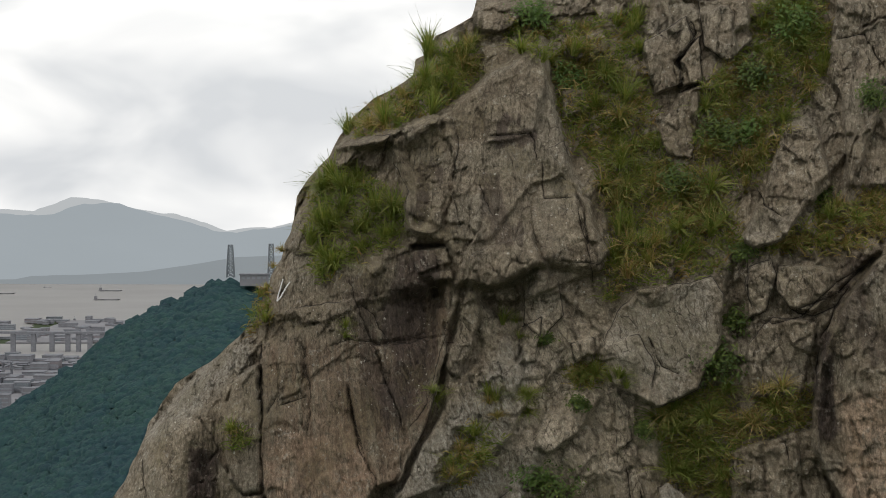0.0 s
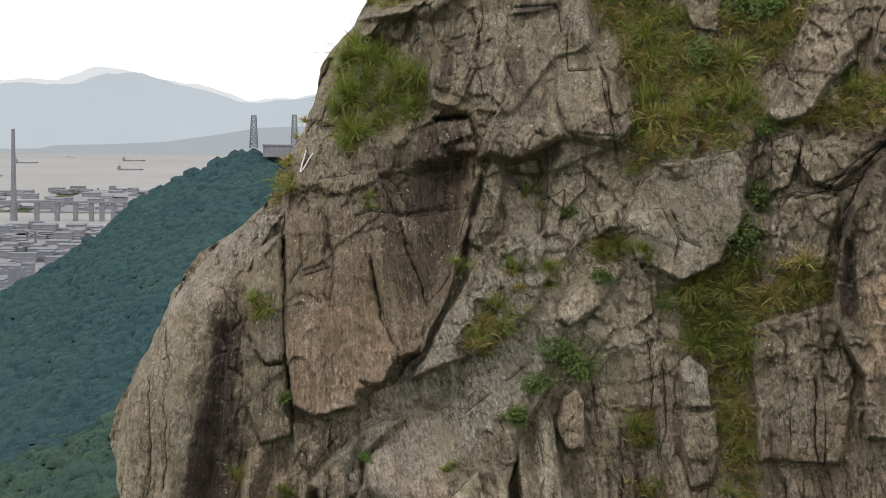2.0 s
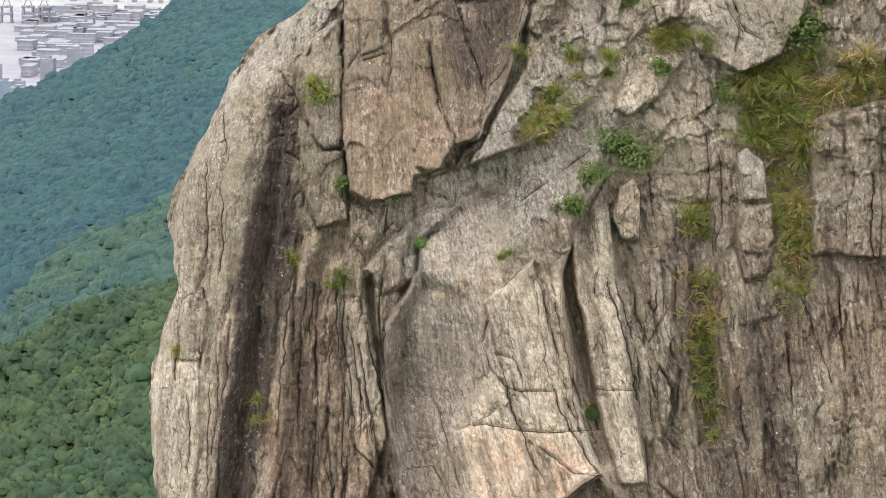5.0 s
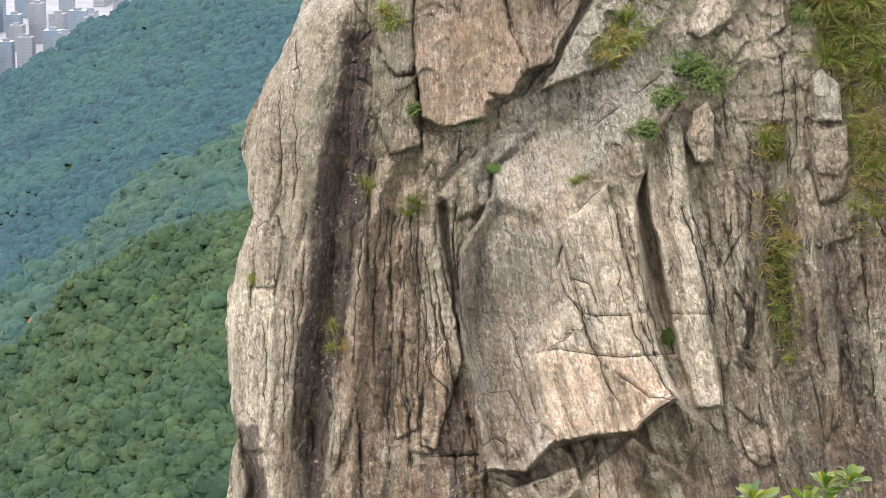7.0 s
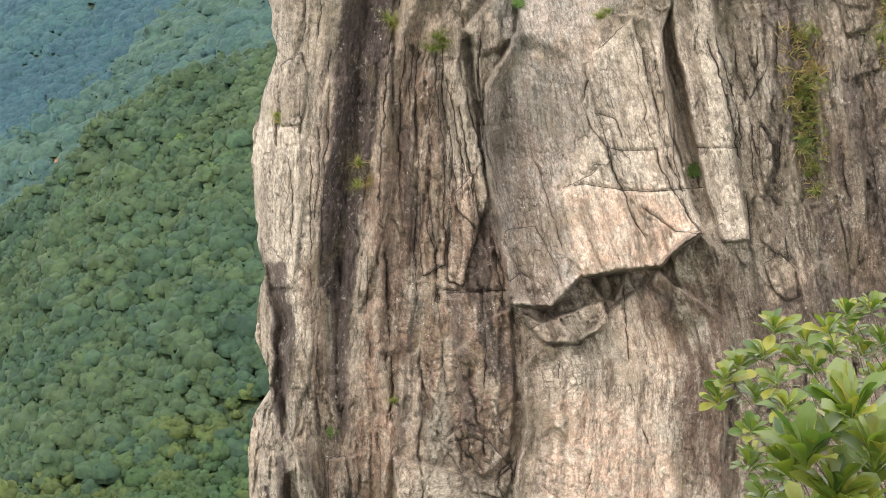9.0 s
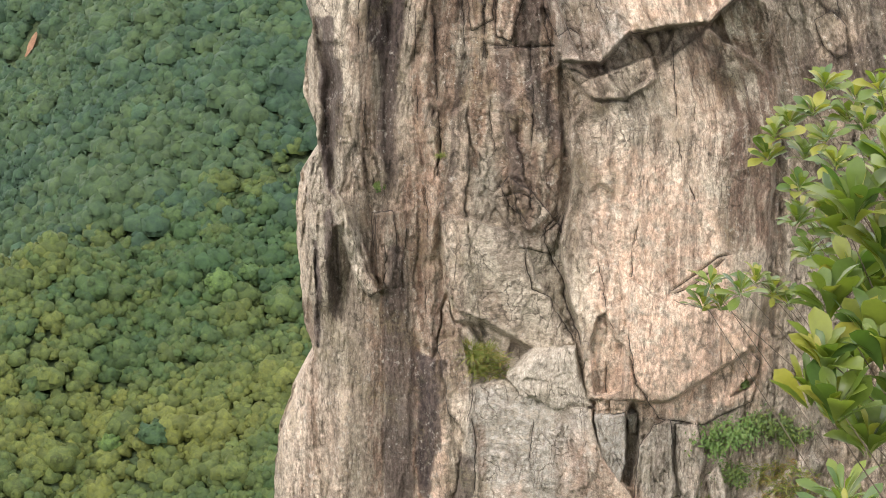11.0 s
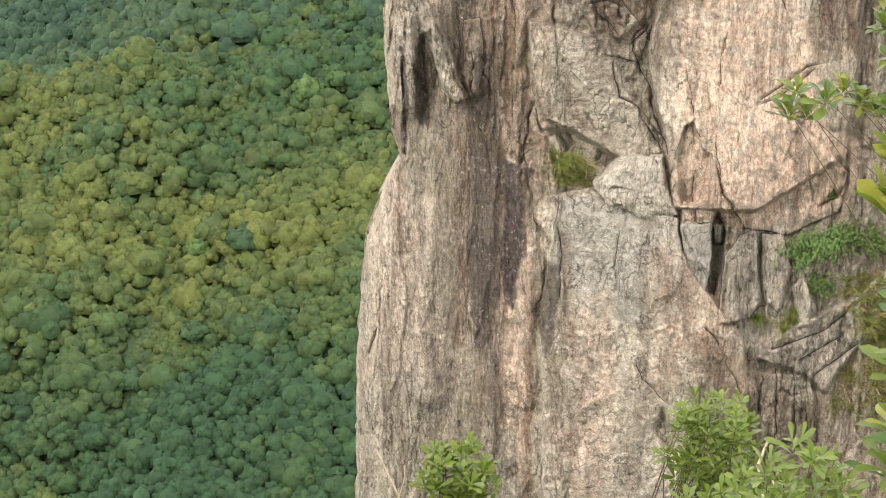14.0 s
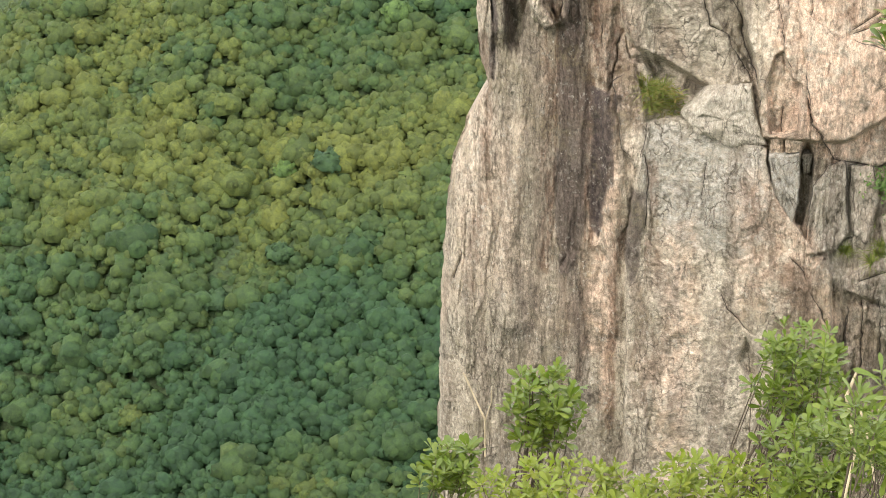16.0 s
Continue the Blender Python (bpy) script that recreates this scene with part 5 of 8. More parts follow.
# iron-brown stains between the streaks
wash(RUST, [(-7.76, -16.27), (-7.06, -14.44), (-6.27, -16.24), (-5.96, -19.09), (-4.84, -22.37), (-3.61, -24.85), (-3.60, -26.12), (-8.07, -26.24), (-8.27, -22.03)], 0.8, 0.3)
wash(RUST, [(-9.36, -18.97), (-7.15, -18.54), (-6.60, -22.66), (-7.47, -27.36), (-7.95, -32.24), (-8.84, -34.99), (-9.64, -32.27), (-8.87, -24.80)], 0.85, 0.3)
wash(RUST, [(-5.59, -23.48), (-3.57, -22.62), (-3.46, -28.59), (-3.87, -30.36), (-4.59, -31.27), (-5.22, -30.39), (-5.51, -27.32)], 0.85, 0.3)
wash(RUST, [(-11.50, -23.35), (-10.66, -22.71), (-10.37, -27.41), (-10.84, -29.61), (-11.30, -27.42)], 0.7, 0.3)
wash(RUST, [(-6.35, -5.30), (-5.08, -5.46), (-0.08, -4.35), (0.11, -5.70), (-0.69, -8.44), (-1.51, -10.03), (-3.78, -11.49), (-5.21, -12.32), (-5.97, -11.95)], 0.55, 0.3)
wash(RUST, [(5.47, -13.63), (6.82, -13.61), (8.38, -18.78), (10.51, -23.65), (10.58, -25.32), (8.44, -25.37), (6.66, -20.04)], 0.6, 0.3)
wash(RUST, [(1.05, -23.60), (4.03, -23.15), (4.46, -30.19), (3.07, -31.55), (1.76, -28.50), (1.10, -25.93)], 0.8, 0.3)
wash(RUST, [(-2.95, -26.42), (-2.33, -27.49), (-2.53, -29.45), (-2.82, -32.12), (-3.14, -32.13), (-3.05, -28.59)], 0.3, 0.3)
wash(RUST, [(-10.66, -30.61), (-8.56, -30.09), (-8.37, -35.53), (-9.03, -38.87), (-10.12, -38.92), (-10.73, -35.63)], 0.7, 0.3)
wash(RUST, [(-2.95, -40.03), (-1.86, -40.46), (-0.02, -43.80), (0.07, -46.37), (-1.70, -46.47), (-2.65, -43.44)], 0.7, 0.3)
wash(RUST, [(-8.84, -34.99), (-7.55, -33.59), (-6.96, -37.78), (-8.90, -37.83)], 0.6, 0.3)
wash(RUST, [(1.79, -23.25), (3.76, -22.16), (5.00, -23.79), (5.85, -25.48), (2.05, -25.59)], 0.5, 0.3)
wash(RUST, [(-10.07, -37.92), (-8.98, -36.92), (-8.77, -44.23), (-9.23, -49.46), (-10.15, -49.53)], 0.55, 0.3)
wash(RUST, [(-1.24, -2.66), (0.31, -3.24), (0.12, -5.18), (-1.63, -8.29), (-1.82, -5.18)], 0.6, 0.3)
wash(RUST, [(-4.74, -18.86), (-4.28, -16.41), (-3.28, -17.40), (-2.25, -20.65), (-1.61, -23.12), (-2.19, -24.86), (-3.77, -24.69), (-4.20, -21.52)], 0.35, 0.3)
streak([(-8.77, -32.09), (-8.72, -36.68), (-8.89, -42.99)], 0.28, 1.0, RUST)
streak([(-7.85, -42.43), (-7.95, -46.50), (-8.06, -51.32)], 0.32, 0.9, RUST)
streak([(-10.19, -33.50), (-10.47, -39.14), (-10.64, -44.10)], 0.4, 0.9, RUST)
streak([(-6.55, -39.43), (-6.28, -44.86), (-6.46, -50.62)], 0.25, 0.7, RUST)
streak([(-12.99, -34.53), (-13.01, -39.75), (-13.48, -45.28)], 0.25, 0.7, RUST)
streak([(-8.77, -19.78), (-8.65, -23.95), (-8.32, -28.68)], 0.3, 0.9, RUST)
streak([(-6.57, -19.76), (-6.82, -24.77), (-6.66, -28.65)], 0.3, 0.9, RUST)
streak([(-0.10, -26.80), (0.16, -30.28), (0.63, -33.39)], 0.25, 0.6, RUST)
# the nose's left face: greyer and darker than its front
wash(GREY, [(-4.74, -18.86), (-4.28, -16.41), (-2.90, -15.78), (-1.32, -15.75), (-0.89, -18.16), (-2.05, -20.65), (-1.20, -23.53), (-2.19, -24.86), (-3.77, -24.69), (-4.20, -21.52)], 0.9)
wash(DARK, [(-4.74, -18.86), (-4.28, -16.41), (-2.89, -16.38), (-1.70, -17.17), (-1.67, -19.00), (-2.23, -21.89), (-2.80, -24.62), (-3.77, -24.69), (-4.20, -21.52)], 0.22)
# stains, washed stone, a darkened gully, and shade painted into slots and a recess
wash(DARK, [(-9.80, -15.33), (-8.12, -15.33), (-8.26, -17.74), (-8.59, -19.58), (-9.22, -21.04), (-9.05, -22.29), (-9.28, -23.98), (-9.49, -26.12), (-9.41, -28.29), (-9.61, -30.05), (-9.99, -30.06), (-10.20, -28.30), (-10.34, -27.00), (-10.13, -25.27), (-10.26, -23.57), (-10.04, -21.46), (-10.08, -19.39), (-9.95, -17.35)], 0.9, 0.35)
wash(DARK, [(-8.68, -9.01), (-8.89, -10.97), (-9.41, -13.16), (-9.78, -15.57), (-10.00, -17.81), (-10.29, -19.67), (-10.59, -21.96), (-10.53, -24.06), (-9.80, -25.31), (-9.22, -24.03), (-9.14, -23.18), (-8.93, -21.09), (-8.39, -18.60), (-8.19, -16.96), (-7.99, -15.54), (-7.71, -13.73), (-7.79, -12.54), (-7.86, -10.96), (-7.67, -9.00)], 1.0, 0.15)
wash(RUST, [(-5.29, -21.20), (-3.99, -22.02), (-3.89, -24.33), (-3.48, -26.89), (-3.28, -29.49), (-4.00, -31.27), (-4.52, -31.62), (-5.25, -30.63), (-5.75, -28.66), (-5.83, -25.64), (-5.61, -23.09)], 0.85, 0.4)
wash(DARK, [(-4.99, -21.41), (-3.99, -22.02), (-3.89, -24.33), (-3.48, -26.89), (-3.38, -29.50), (-4.21, -30.83), (-5.03, -28.65), (-5.21, -24.56)], 0.35, 0.5)
wash(RUST, [(1.87, -24.89), (3.86, -24.23), (4.33, -26.77), (4.25, -31.55), (2.82, -31.80), (2.17, -29.83), (1.93, -28.10), (1.40, -26.81)], 0.95, 0.4)
wash(DARK, [(2.08, -25.52), (3.97, -24.44), (4.33, -26.77), (4.25, -31.55), (2.82, -31.80), (2.27, -29.83), (2.03, -28.10)], 0.45, 0.5)
wash(RUST, [(1.61, -21.75), (3.01, -21.95), (3.86, -24.23), (3.48, -25.08), (1.87, -24.68), (1.44, -23.42)], 0.6, 0.3)
wash(PINK, [(-8.98, -23.97), (-8.25, -23.12), (-8.10, -26.96), (-8.34, -28.71), (-8.93, -26.97)], 0.5, 0.3)
wash(DARK, [(4.89, -22.83), (5.74, -24.27), (7.08, -23.09), (8.68, -23.36), (10.39, -22.70), (10.48, -24.77), (5.21, -26.64), (4.55, -24.51)], 0.6, 0.4)
wash(DARK, [(8.34, -15.24), (9.12, -15.22), (9.64, -18.22), (10.03, -22.71), (9.26, -23.14), (8.83, -19.86)], 0.55, 0.4)
wash(DARK, [(7.13, -18.07), (7.88, -18.26), (8.47, -20.69), (8.87, -23.15), (7.88, -23.17), (7.49, -20.71)], 0.5, 0.4)
# shade of the recess left of the pale rib, washed into the colour
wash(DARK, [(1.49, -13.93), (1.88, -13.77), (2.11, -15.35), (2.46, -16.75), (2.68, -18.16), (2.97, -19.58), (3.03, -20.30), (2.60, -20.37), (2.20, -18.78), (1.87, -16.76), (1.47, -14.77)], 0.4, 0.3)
wash(DARK, [(12.23, -13.81), (12.61, -13.60), (12.90, -15.78), (12.80, -17.79), (12.41, -17.80)], 0.5, 0.3)
wash(DARK, [(10.01, -12.09), (10.98, -12.07), (11.32, -15.43), (11.25, -18.28), (10.40, -16.66)], 0.45, 0.3)
wash(DARK, [(-10.01, -31.97), (-9.38, -31.95), (-9.08, -35.59), (-8.98, -38.42), (-9.11, -42.33), (-9.45, -44.35), (-10.12, -44.39), (-10.31, -40.91), (-10.26, -36.11)], 0.75, 0.2)
wash(DARK, [(-8.97, -36.29), (-8.22, -36.49), (-8.11, -38.86), (-8.33, -41.30), (-8.51, -42.79), (-8.89, -42.31), (-9.03, -40.11), (-8.87, -38.41)], 1.0, 0.12)
wash(DARK, [(-7.35, -40.27), (-6.80, -40.73), (-6.89, -43.20), (-7.22, -44.73), (-7.56, -43.24)], 0.8, 0.15)
wash(PINK, [(-8.41, -29.26), (-7.91, -29.24), (-8.01, -31.45), (-8.12, -33.25), (-8.33, -36.02), (-8.54, -36.03), (-8.33, -32.58)], 0.9, 0.15)
wash(RUST, [(-8.01, -31.45), (-7.65, -32.56), (-7.69, -35.53), (-8.33, -36.02), (-8.12, -33.25)], 1.0, 0.15)
wash(PINK, [(-8.22, -39.34), (-7.78, -40.78), (-7.77, -45.79), (-7.88, -50.57), (-8.45, -50.61), (-8.33, -44.54)], 0.9, 0.2)
wash(RUST, [(-7.22, -44.48), (-6.10, -45.18), (-5.93, -50.44), (-7.08, -50.52)], 0.6, 0.3)
wash(PINK, [(-5.89, -44.40), (-5.43, -45.14), (-5.25, -50.39), (-5.93, -50.44)], 0.6, 0.3)
wash(PINK, [(-3.54, -40.56), (-1.60, -40.46), (-1.44, -45.41), (-2.97, -46.01)], 0.6, 0.5)
wash(PINK, [(-2.62, -34.85), (0.30, -34.72), (0.67, -38.42), (-2.09, -38.32)], 0.7, 0.4)
wash(RUST, [(-2.36, -36.45), (-1.06, -36.39), (-1.13, -37.85), (-2.19, -37.90)], 0.5, 0.3)
wash(RUST, [(-6.64, -33.19), (-5.37, -33.60), (-4.93, -35.41), (-6.63, -35.02)], 0.5, 0.4)
wash(DARK, [(-12.03, -43.99), (-11.02, -44.45), (-10.96, -48.06), (-11.98, -47.60)], 0.5, 0.3)
wash(RUST, [(1.19, -21.31), (2.08, -21.76), (3.11, -21.88), (3.72, -23.70), (1.75, -23.29)], 0.9, 0.15)
wash(DARK, [(-7.50, -5.51), (-0.17, -3.77), (-0.45, -7.66), (-2.14, -10.26), (-3.69, -11.19), (-5.43, -12.32), (-7.39, -12.98)], 0.22, 0.6)
wash(DARK, [(-1.63, 2.57), (1.28, 4.89), (3.40, 3.73), (5.35, -1.69), (4.19, -3.63), (-1.24, -2.85)], 0.22, 0.8)
wash(DARK, [(4.65, -9.29), (6.98, -9.23), (8.21, -10.76), (13.31, -8.67), (13.76, -18.20), (4.96, -18.47)], 0.25, 0.8)
wash(PALE, [(-11.64, -30.69), (-11.31, -31.35), (-10.91, -32.68), (-10.33, -33.89), (-10.67, -34.02), (-11.20, -33.61), (-11.49, -32.26)], 1.0, 0.08)
# shade inside the flake's slots, washed dark along their outlines
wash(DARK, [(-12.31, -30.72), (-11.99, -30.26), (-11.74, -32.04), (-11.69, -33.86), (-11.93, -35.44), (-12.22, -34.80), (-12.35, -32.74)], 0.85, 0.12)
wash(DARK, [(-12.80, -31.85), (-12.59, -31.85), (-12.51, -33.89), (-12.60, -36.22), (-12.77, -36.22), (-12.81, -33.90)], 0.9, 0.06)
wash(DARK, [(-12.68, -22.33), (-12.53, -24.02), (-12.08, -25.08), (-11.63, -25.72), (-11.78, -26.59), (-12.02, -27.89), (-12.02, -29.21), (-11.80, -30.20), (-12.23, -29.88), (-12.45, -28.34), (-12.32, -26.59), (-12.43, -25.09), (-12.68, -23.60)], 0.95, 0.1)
wash(PALE, [(-0.65, -39.92), (0.68, -38.66), (1.96, -38.83), (2.91, -40.70), (6.04, -39.94), (6.46, -40.52), (4.78, -43.54), (3.61, -45.66), (0.93, -44.26), (-0.44, -42.84)], 0.85, 0.3)
wash(GREY, [(-0.65, -39.92), (0.68, -38.66), (1.96, -38.83), (2.91, -40.70), (6.04, -39.94), (6.46, -40.52), (4.78, -43.54), (3.61, -45.66), (0.93, -44.26), (-0.44, -42.84)], 0.6, 0.3)
wash(PALE, [(4.79, -13.71), (5.38, -13.90), (5.67, -16.69), (5.51, -17.50), (4.91, -17.31)], 0.7, 0.3)
wash(PALE, [(3.37, -14.73), (3.85, -14.72), (4.75, -18.32), (5.08, -22.41), (4.78, -22.42), (4.27, -18.74)], 0.6, 0.2)
wash(PALE, [(-6.06, -15.30), (-5.66, -15.50), (-4.96, -17.30), (-4.85, -19.14), (-5.15, -18.94), (-5.75, -17.73)], 0.6, 0.25)
wash(PALE, [(-8.35, -26.97), (-8.10, -26.96), (-8.11, -30.02), (-8.25, -33.15), (-8.58, -33.16), (-8.36, -30.03)], 0.7, 0.15)
wash(PINK, [(-9.34, -26.98), (-8.31, -26.96), (-8.34, -28.71), (-8.96, -28.72)], 0.6, 0.2)
wash(PALE, [(3.24, -7.76), (4.59, -7.33), (3.47, -8.93), (2.90, -9.34)], 0.5, 0.3)
FLUTE = 0.22 + 0.55 * low


def relief(x, z):
    """How far the face lies behind its plane at a place."""
    i = int(np.argmin(np.abs(rows_z - z)))
    return float(np.interp(x, GX[i], DEPTH[i]))


def spot(x, z, out=0.0):
    """The world's place of a point of the face."""
    k = (FACE + relief(x, z) - out) / FACE
    return EYE + Vector((x * k, FACE * k, z * k))


def build_cliff():
    scale = (FACE + DEPTH) / FACE
    front = np.stack([GX * scale, FACE * scale, GZ * scale + EYE.z], -1)
    # the far side of the left edge runs back and round
    back = np.arange(BACK, 0, -1)[None, :] * 0.5
    edge_p = front[:, :1, :]
    rear = np.concatenate([edge_p[..., 0] + 0.05 * back ** 1.5, edge_p[..., 1] + back ** 1.25, np.repeat(edge_p[..., 2], BACK, 1)], -1).reshape(len(rows_z), 3, BACK).transpose(0, 2, 1)
    # so does the right side, and the two meet at the back and over the top
    out = np.arange(1, SIDE + 1)[None, :] * 2.5
    edge_q = front[:, -1:, :]
    flank = np.stack([edge_q[..., 0] + 0.15 * out, edge_q[..., 1] + out, np.repeat(edge_q[..., 2], SIDE, 1)], -1)
    grid = np.concatenate([rear, front, flank], 1)
    top = np.repeat(grid[:1].mean(1, keepdims=True), grid.shape[1], 1)
    grid = np.concatenate([top, grid], 0)
    r, c = grid.shape[:2]
    idx = np.arange(r * c).reshape(r, c)
    wrap = np.concatenate([idx, idx[:, :1]], 1)
    quads = np.stack([wrap[:-1, :-1], wrap[1:, :-1], wrap[1:, 1:], wrap[:-1, 1:]], -1).reshape(-1, 4)
    ob = from_arrays("cliff", grid.reshape(-1, 3), quads, ROCK, smooth=True)
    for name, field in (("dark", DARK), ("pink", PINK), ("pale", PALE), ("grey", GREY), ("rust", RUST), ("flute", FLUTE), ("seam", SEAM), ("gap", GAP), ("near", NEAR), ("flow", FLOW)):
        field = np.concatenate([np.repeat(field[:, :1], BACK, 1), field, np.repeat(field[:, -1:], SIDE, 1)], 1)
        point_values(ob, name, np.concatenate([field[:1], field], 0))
    return tagged(ob, "weathered granite cliff with ledges, cracks and dark rain streaks", "cliff", kind="structure")


cliff = build_cliff()


def stone(points, out, thick, tint=(0, 0, 0, 0), label=""):
    """A loose or jointed block of the cliff, wedged against the face: a cushioned stone with a broken outline."""
    pts = list(points)
    cx, cz = sum(p[0] for p in pts) / len(pts), sum(p[1] for p in pts) / len(pts)
    base = spot(cx, cz, out)
    ring = []
    for (ax, az), (bx, bz) in zip(pts, pts[1:] + pts[:1]):
        for k in range(6):
            ring.append((ax + (bx - ax) * k / 6 - cx, az + (bz - az) * k / 6 - cz))
    n = len(ring)
    verts, faces = [], []
    steps = ((0.90, thick), (1.0, thick * 0.45), (1.0, 0.10), (0.97, 0.03), (0.92, 0.0), (0.8, -0.02), (0.66, -0.04), (0.5, -0.05), (0.33, -0.06), (0.16, -0.06))
    for s, (shrink, y) in enumerate(steps):
        for (x, z) in ring:
            x, z = x * shrink, z * shrink
            q = Vector((x * 2.3 + cx, y, z * 2.3 + cz))
            j = 0.10 * noise.noise(q) + 0.06 * noise.noise(q * 2.7) + 0.04 * noise.noise(q * 6)
            verts.append((x + 0.5 * j, y + 1.3 * j, z + 0.5 * j))
    verts.append((0, -0.06, 0))
    for s in range(len(steps) - 1):
        for i in range(n):
            a, b = s * n + i, s * n + (i + 1) % n
            faces.append((a, b, b + n, a + n))
    last = (len(steps) - 1) * n
    me = bpy.data.meshes.new("rock_block")
    me.from_pydata(verts, [], faces + [(last + i, last + (i + 1) % n, len(verts) - 1) for i in range(n)] + [tuple(range(n))[::-1]])
    me.materials.append(ROCK)
    me.shade_smooth()
    me.set_sharp_from_angle(angle=radians(30))
    across = np.array([v[0] for v in verts], np.float32)
    for name, value in zip(("dark", "pink", "pale", "grey", "rust", "flute", "near", "flow"), (*tint, 0, 0.2, 0.4, across + cx)):
        a = me.attributes.new(name, "FLOAT", "POINT")
        a.data.foreach_set("value", np.zeros(len(verts), np.float32) + value)
    ob = new("rock_block", me)
    ob.location = base
    ob.parent = cliff
    return tagged(ob, label)


stone([(7.48, -10.39), (7.76, -10.19), (8.37, -10.64), (8.50, -11.89), (7.65, -11.98)], 0.35, 0.9, (0, 0, 0.5, 0.8), "pale loose granite block")
stone([(-5.53, -37.28), (-4.60, -36.35), (-2.95, -36.00), (-2.76, -37.16), (-2.30, -38.32), (-3.58, -38.52), (-4.88, -38.01)], 0.9, 1.4, (0, 0, 1, 0.45), "pale grey boulder on a ledge")
stone([(-2.16, -38.74), (-1.05, -38.62), (-0.95, -40.65), (-1.18, -41.64), (-1.57, -41.51), (-2.02, -39.98)], 0.5, 0.8, (0, 0, 0.6, 1), "hanging grey rock flake")
stone([(-2.19, -37.84), (-1.63, -37.77), (-1.61, -38.59), (-2.12, -38.67)], 0.45, 0.7, (0, 0.8, 0.5, 0))
stone([(-1.59, -37.76), (-1.02, -37.67), (-0.99, -38.52), (-1.57, -38.59)], 0.42, 0.7, (0, 0.7, 0.6, 0))
stone([(-0.93, -38.61), (-0.54, -38.52), (-0.60, -39.38), (-0.86, -39.44)], 0.5, 0.7, (0, 0, 0.5, 0.8))
stone([(3.43, -11.66), (3.85, -11.32), (4.13, -11.68), (4.14, -13.42), (3.56, -13.35), (3.19, -12.68)], 0.2, 0.6, (0, 0.3, 0.2, 0))


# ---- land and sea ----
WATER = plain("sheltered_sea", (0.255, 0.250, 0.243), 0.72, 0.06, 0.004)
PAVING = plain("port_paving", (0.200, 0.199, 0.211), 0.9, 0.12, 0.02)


def crest(x, xs, zs):
    return np.interp(x, xs, zs)


def land_height(x, y):
    """Height of the ground: the ledge by the eye, the valley, the wooded spurs and the flat coast."""
    h = np.full(np.shape(x), 4.0)
    near = 184.4 - 0.75 * np.clip(np.hypot(x * 0.8, np.clip(y, 0, None)) - 1.2, 0, None) + np.clip(-y, 0, None) * 0.12
    h = np.maximum(h, near)
    for yc, xs, zs, front, behind in RIDGES:
        top = crest(x, xs, zs)
        r = top - np.where(y < yc, front * (yc - y), behind * (y - yc)) - 0.0
        h = np.maximum(h, r)
    h = h + (5.5 * fbm(x * 0.016, y * 0.012, 3, 71) - 5.0 * np.abs(fbm(x * 0.028, y * 0.012, 2, 74))) * ease(y, 120, 260) * (0.25 + 0.75 * ease(930 - y, 40, 240)) * ease(1500 - y, 100, 500)
    coast = np.where((y < 2520) | ((y > 2750) & (y < 3250) & (x > -560 + 60 * fbm(y * 0.01, x * 0, 2, 72)) & (x < 400)), 2.0, -6.0)
    return np.where(y > 1250, coast, h)


# crest lines: distance, places across, heights, slope towards the eye, slope behind
RIDGES = [
    (900.0, [-270.3, -233.4, -210.5, -197.4, -168.7, -142.4, -125.2, -101.2, -87.0, -75.0, -57.6, -18.3], [44.0, 62.0, 73.9, 85.3, 98.2, 115.4, 130.7, 142.7, 148.6, 148.6, 139.4, 100.1], 0.24, 0.5),
    (640.0, [-201.6, -167.9, -139.8, -112.2, -97.7, -77.0, -39.0], [18.4, 40.0, 54.6, 68.7, 76.5, 79.5, 65.7], 0.30, 0.4),
    (480.0, [-171.4, -132.5, -119.7, -106.8, -94.3, -85.5, -73.4, -57.8, -34.0], [39.6, 58.6, 66.9, 80.1, 89.3, 91.4, 96.6, 99.1, 95.9], 0.34, 0.35),
    (335.0, [-142.7, -122.4, -107.1, -95.9, -86.9, -77.1, -66.5, -54.0, -35.1], [33.6, 44.3, 46.6, 49.4, 48.6, 44.1, 37.8, 31.0, 14.3], 0.42, 0.45),
]


def build_ground():
    xs = np.concatenate([np.arange(-5000, -600, 200), np.arange(-600, 400, 8), np.arange(400, 5001, 200)])
    ys = np.concatenate([np.arange(-5000, -100, 350), np.arange(-100, -6, 8), np.arange(-6, 14, 0.5), np.arange(14, 1260, 8), np.arange(1260, 5001, 90)])
    x, y = np.meshgrid(xs, ys)
    z = land_height(x, y)
    r, c = x.shape
    idx = np.arange(r * c).reshape(r, c)
    quads = np.stack([idx[:-1, :-1], idx[:-1, 1:], idx[1:, 1:], idx[1:, :-1]], -1).reshape(-1, 4)
    ob = from_arrays("ground", np.stack([x, y, z], -1).reshape(-1, 3), quads, SOIL, smooth=True)
    return tagged(ob, "hilly ground with dark soil under dense woodland", "ground", kind="structure")


ground = build_ground()

bm = bmesh.new()
bmesh.ops.create_grid(bm, x_segments=24, y_segments=24, size=1)
for v in bm.verts:
    v.co = (v.co.x * 4900, 3000 + v.co.y * 1900, 0.6)
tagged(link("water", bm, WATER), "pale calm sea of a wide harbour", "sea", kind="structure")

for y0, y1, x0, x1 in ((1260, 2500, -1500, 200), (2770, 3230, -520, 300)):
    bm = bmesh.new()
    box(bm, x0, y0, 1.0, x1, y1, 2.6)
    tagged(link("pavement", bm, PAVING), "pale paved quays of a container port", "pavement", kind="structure")


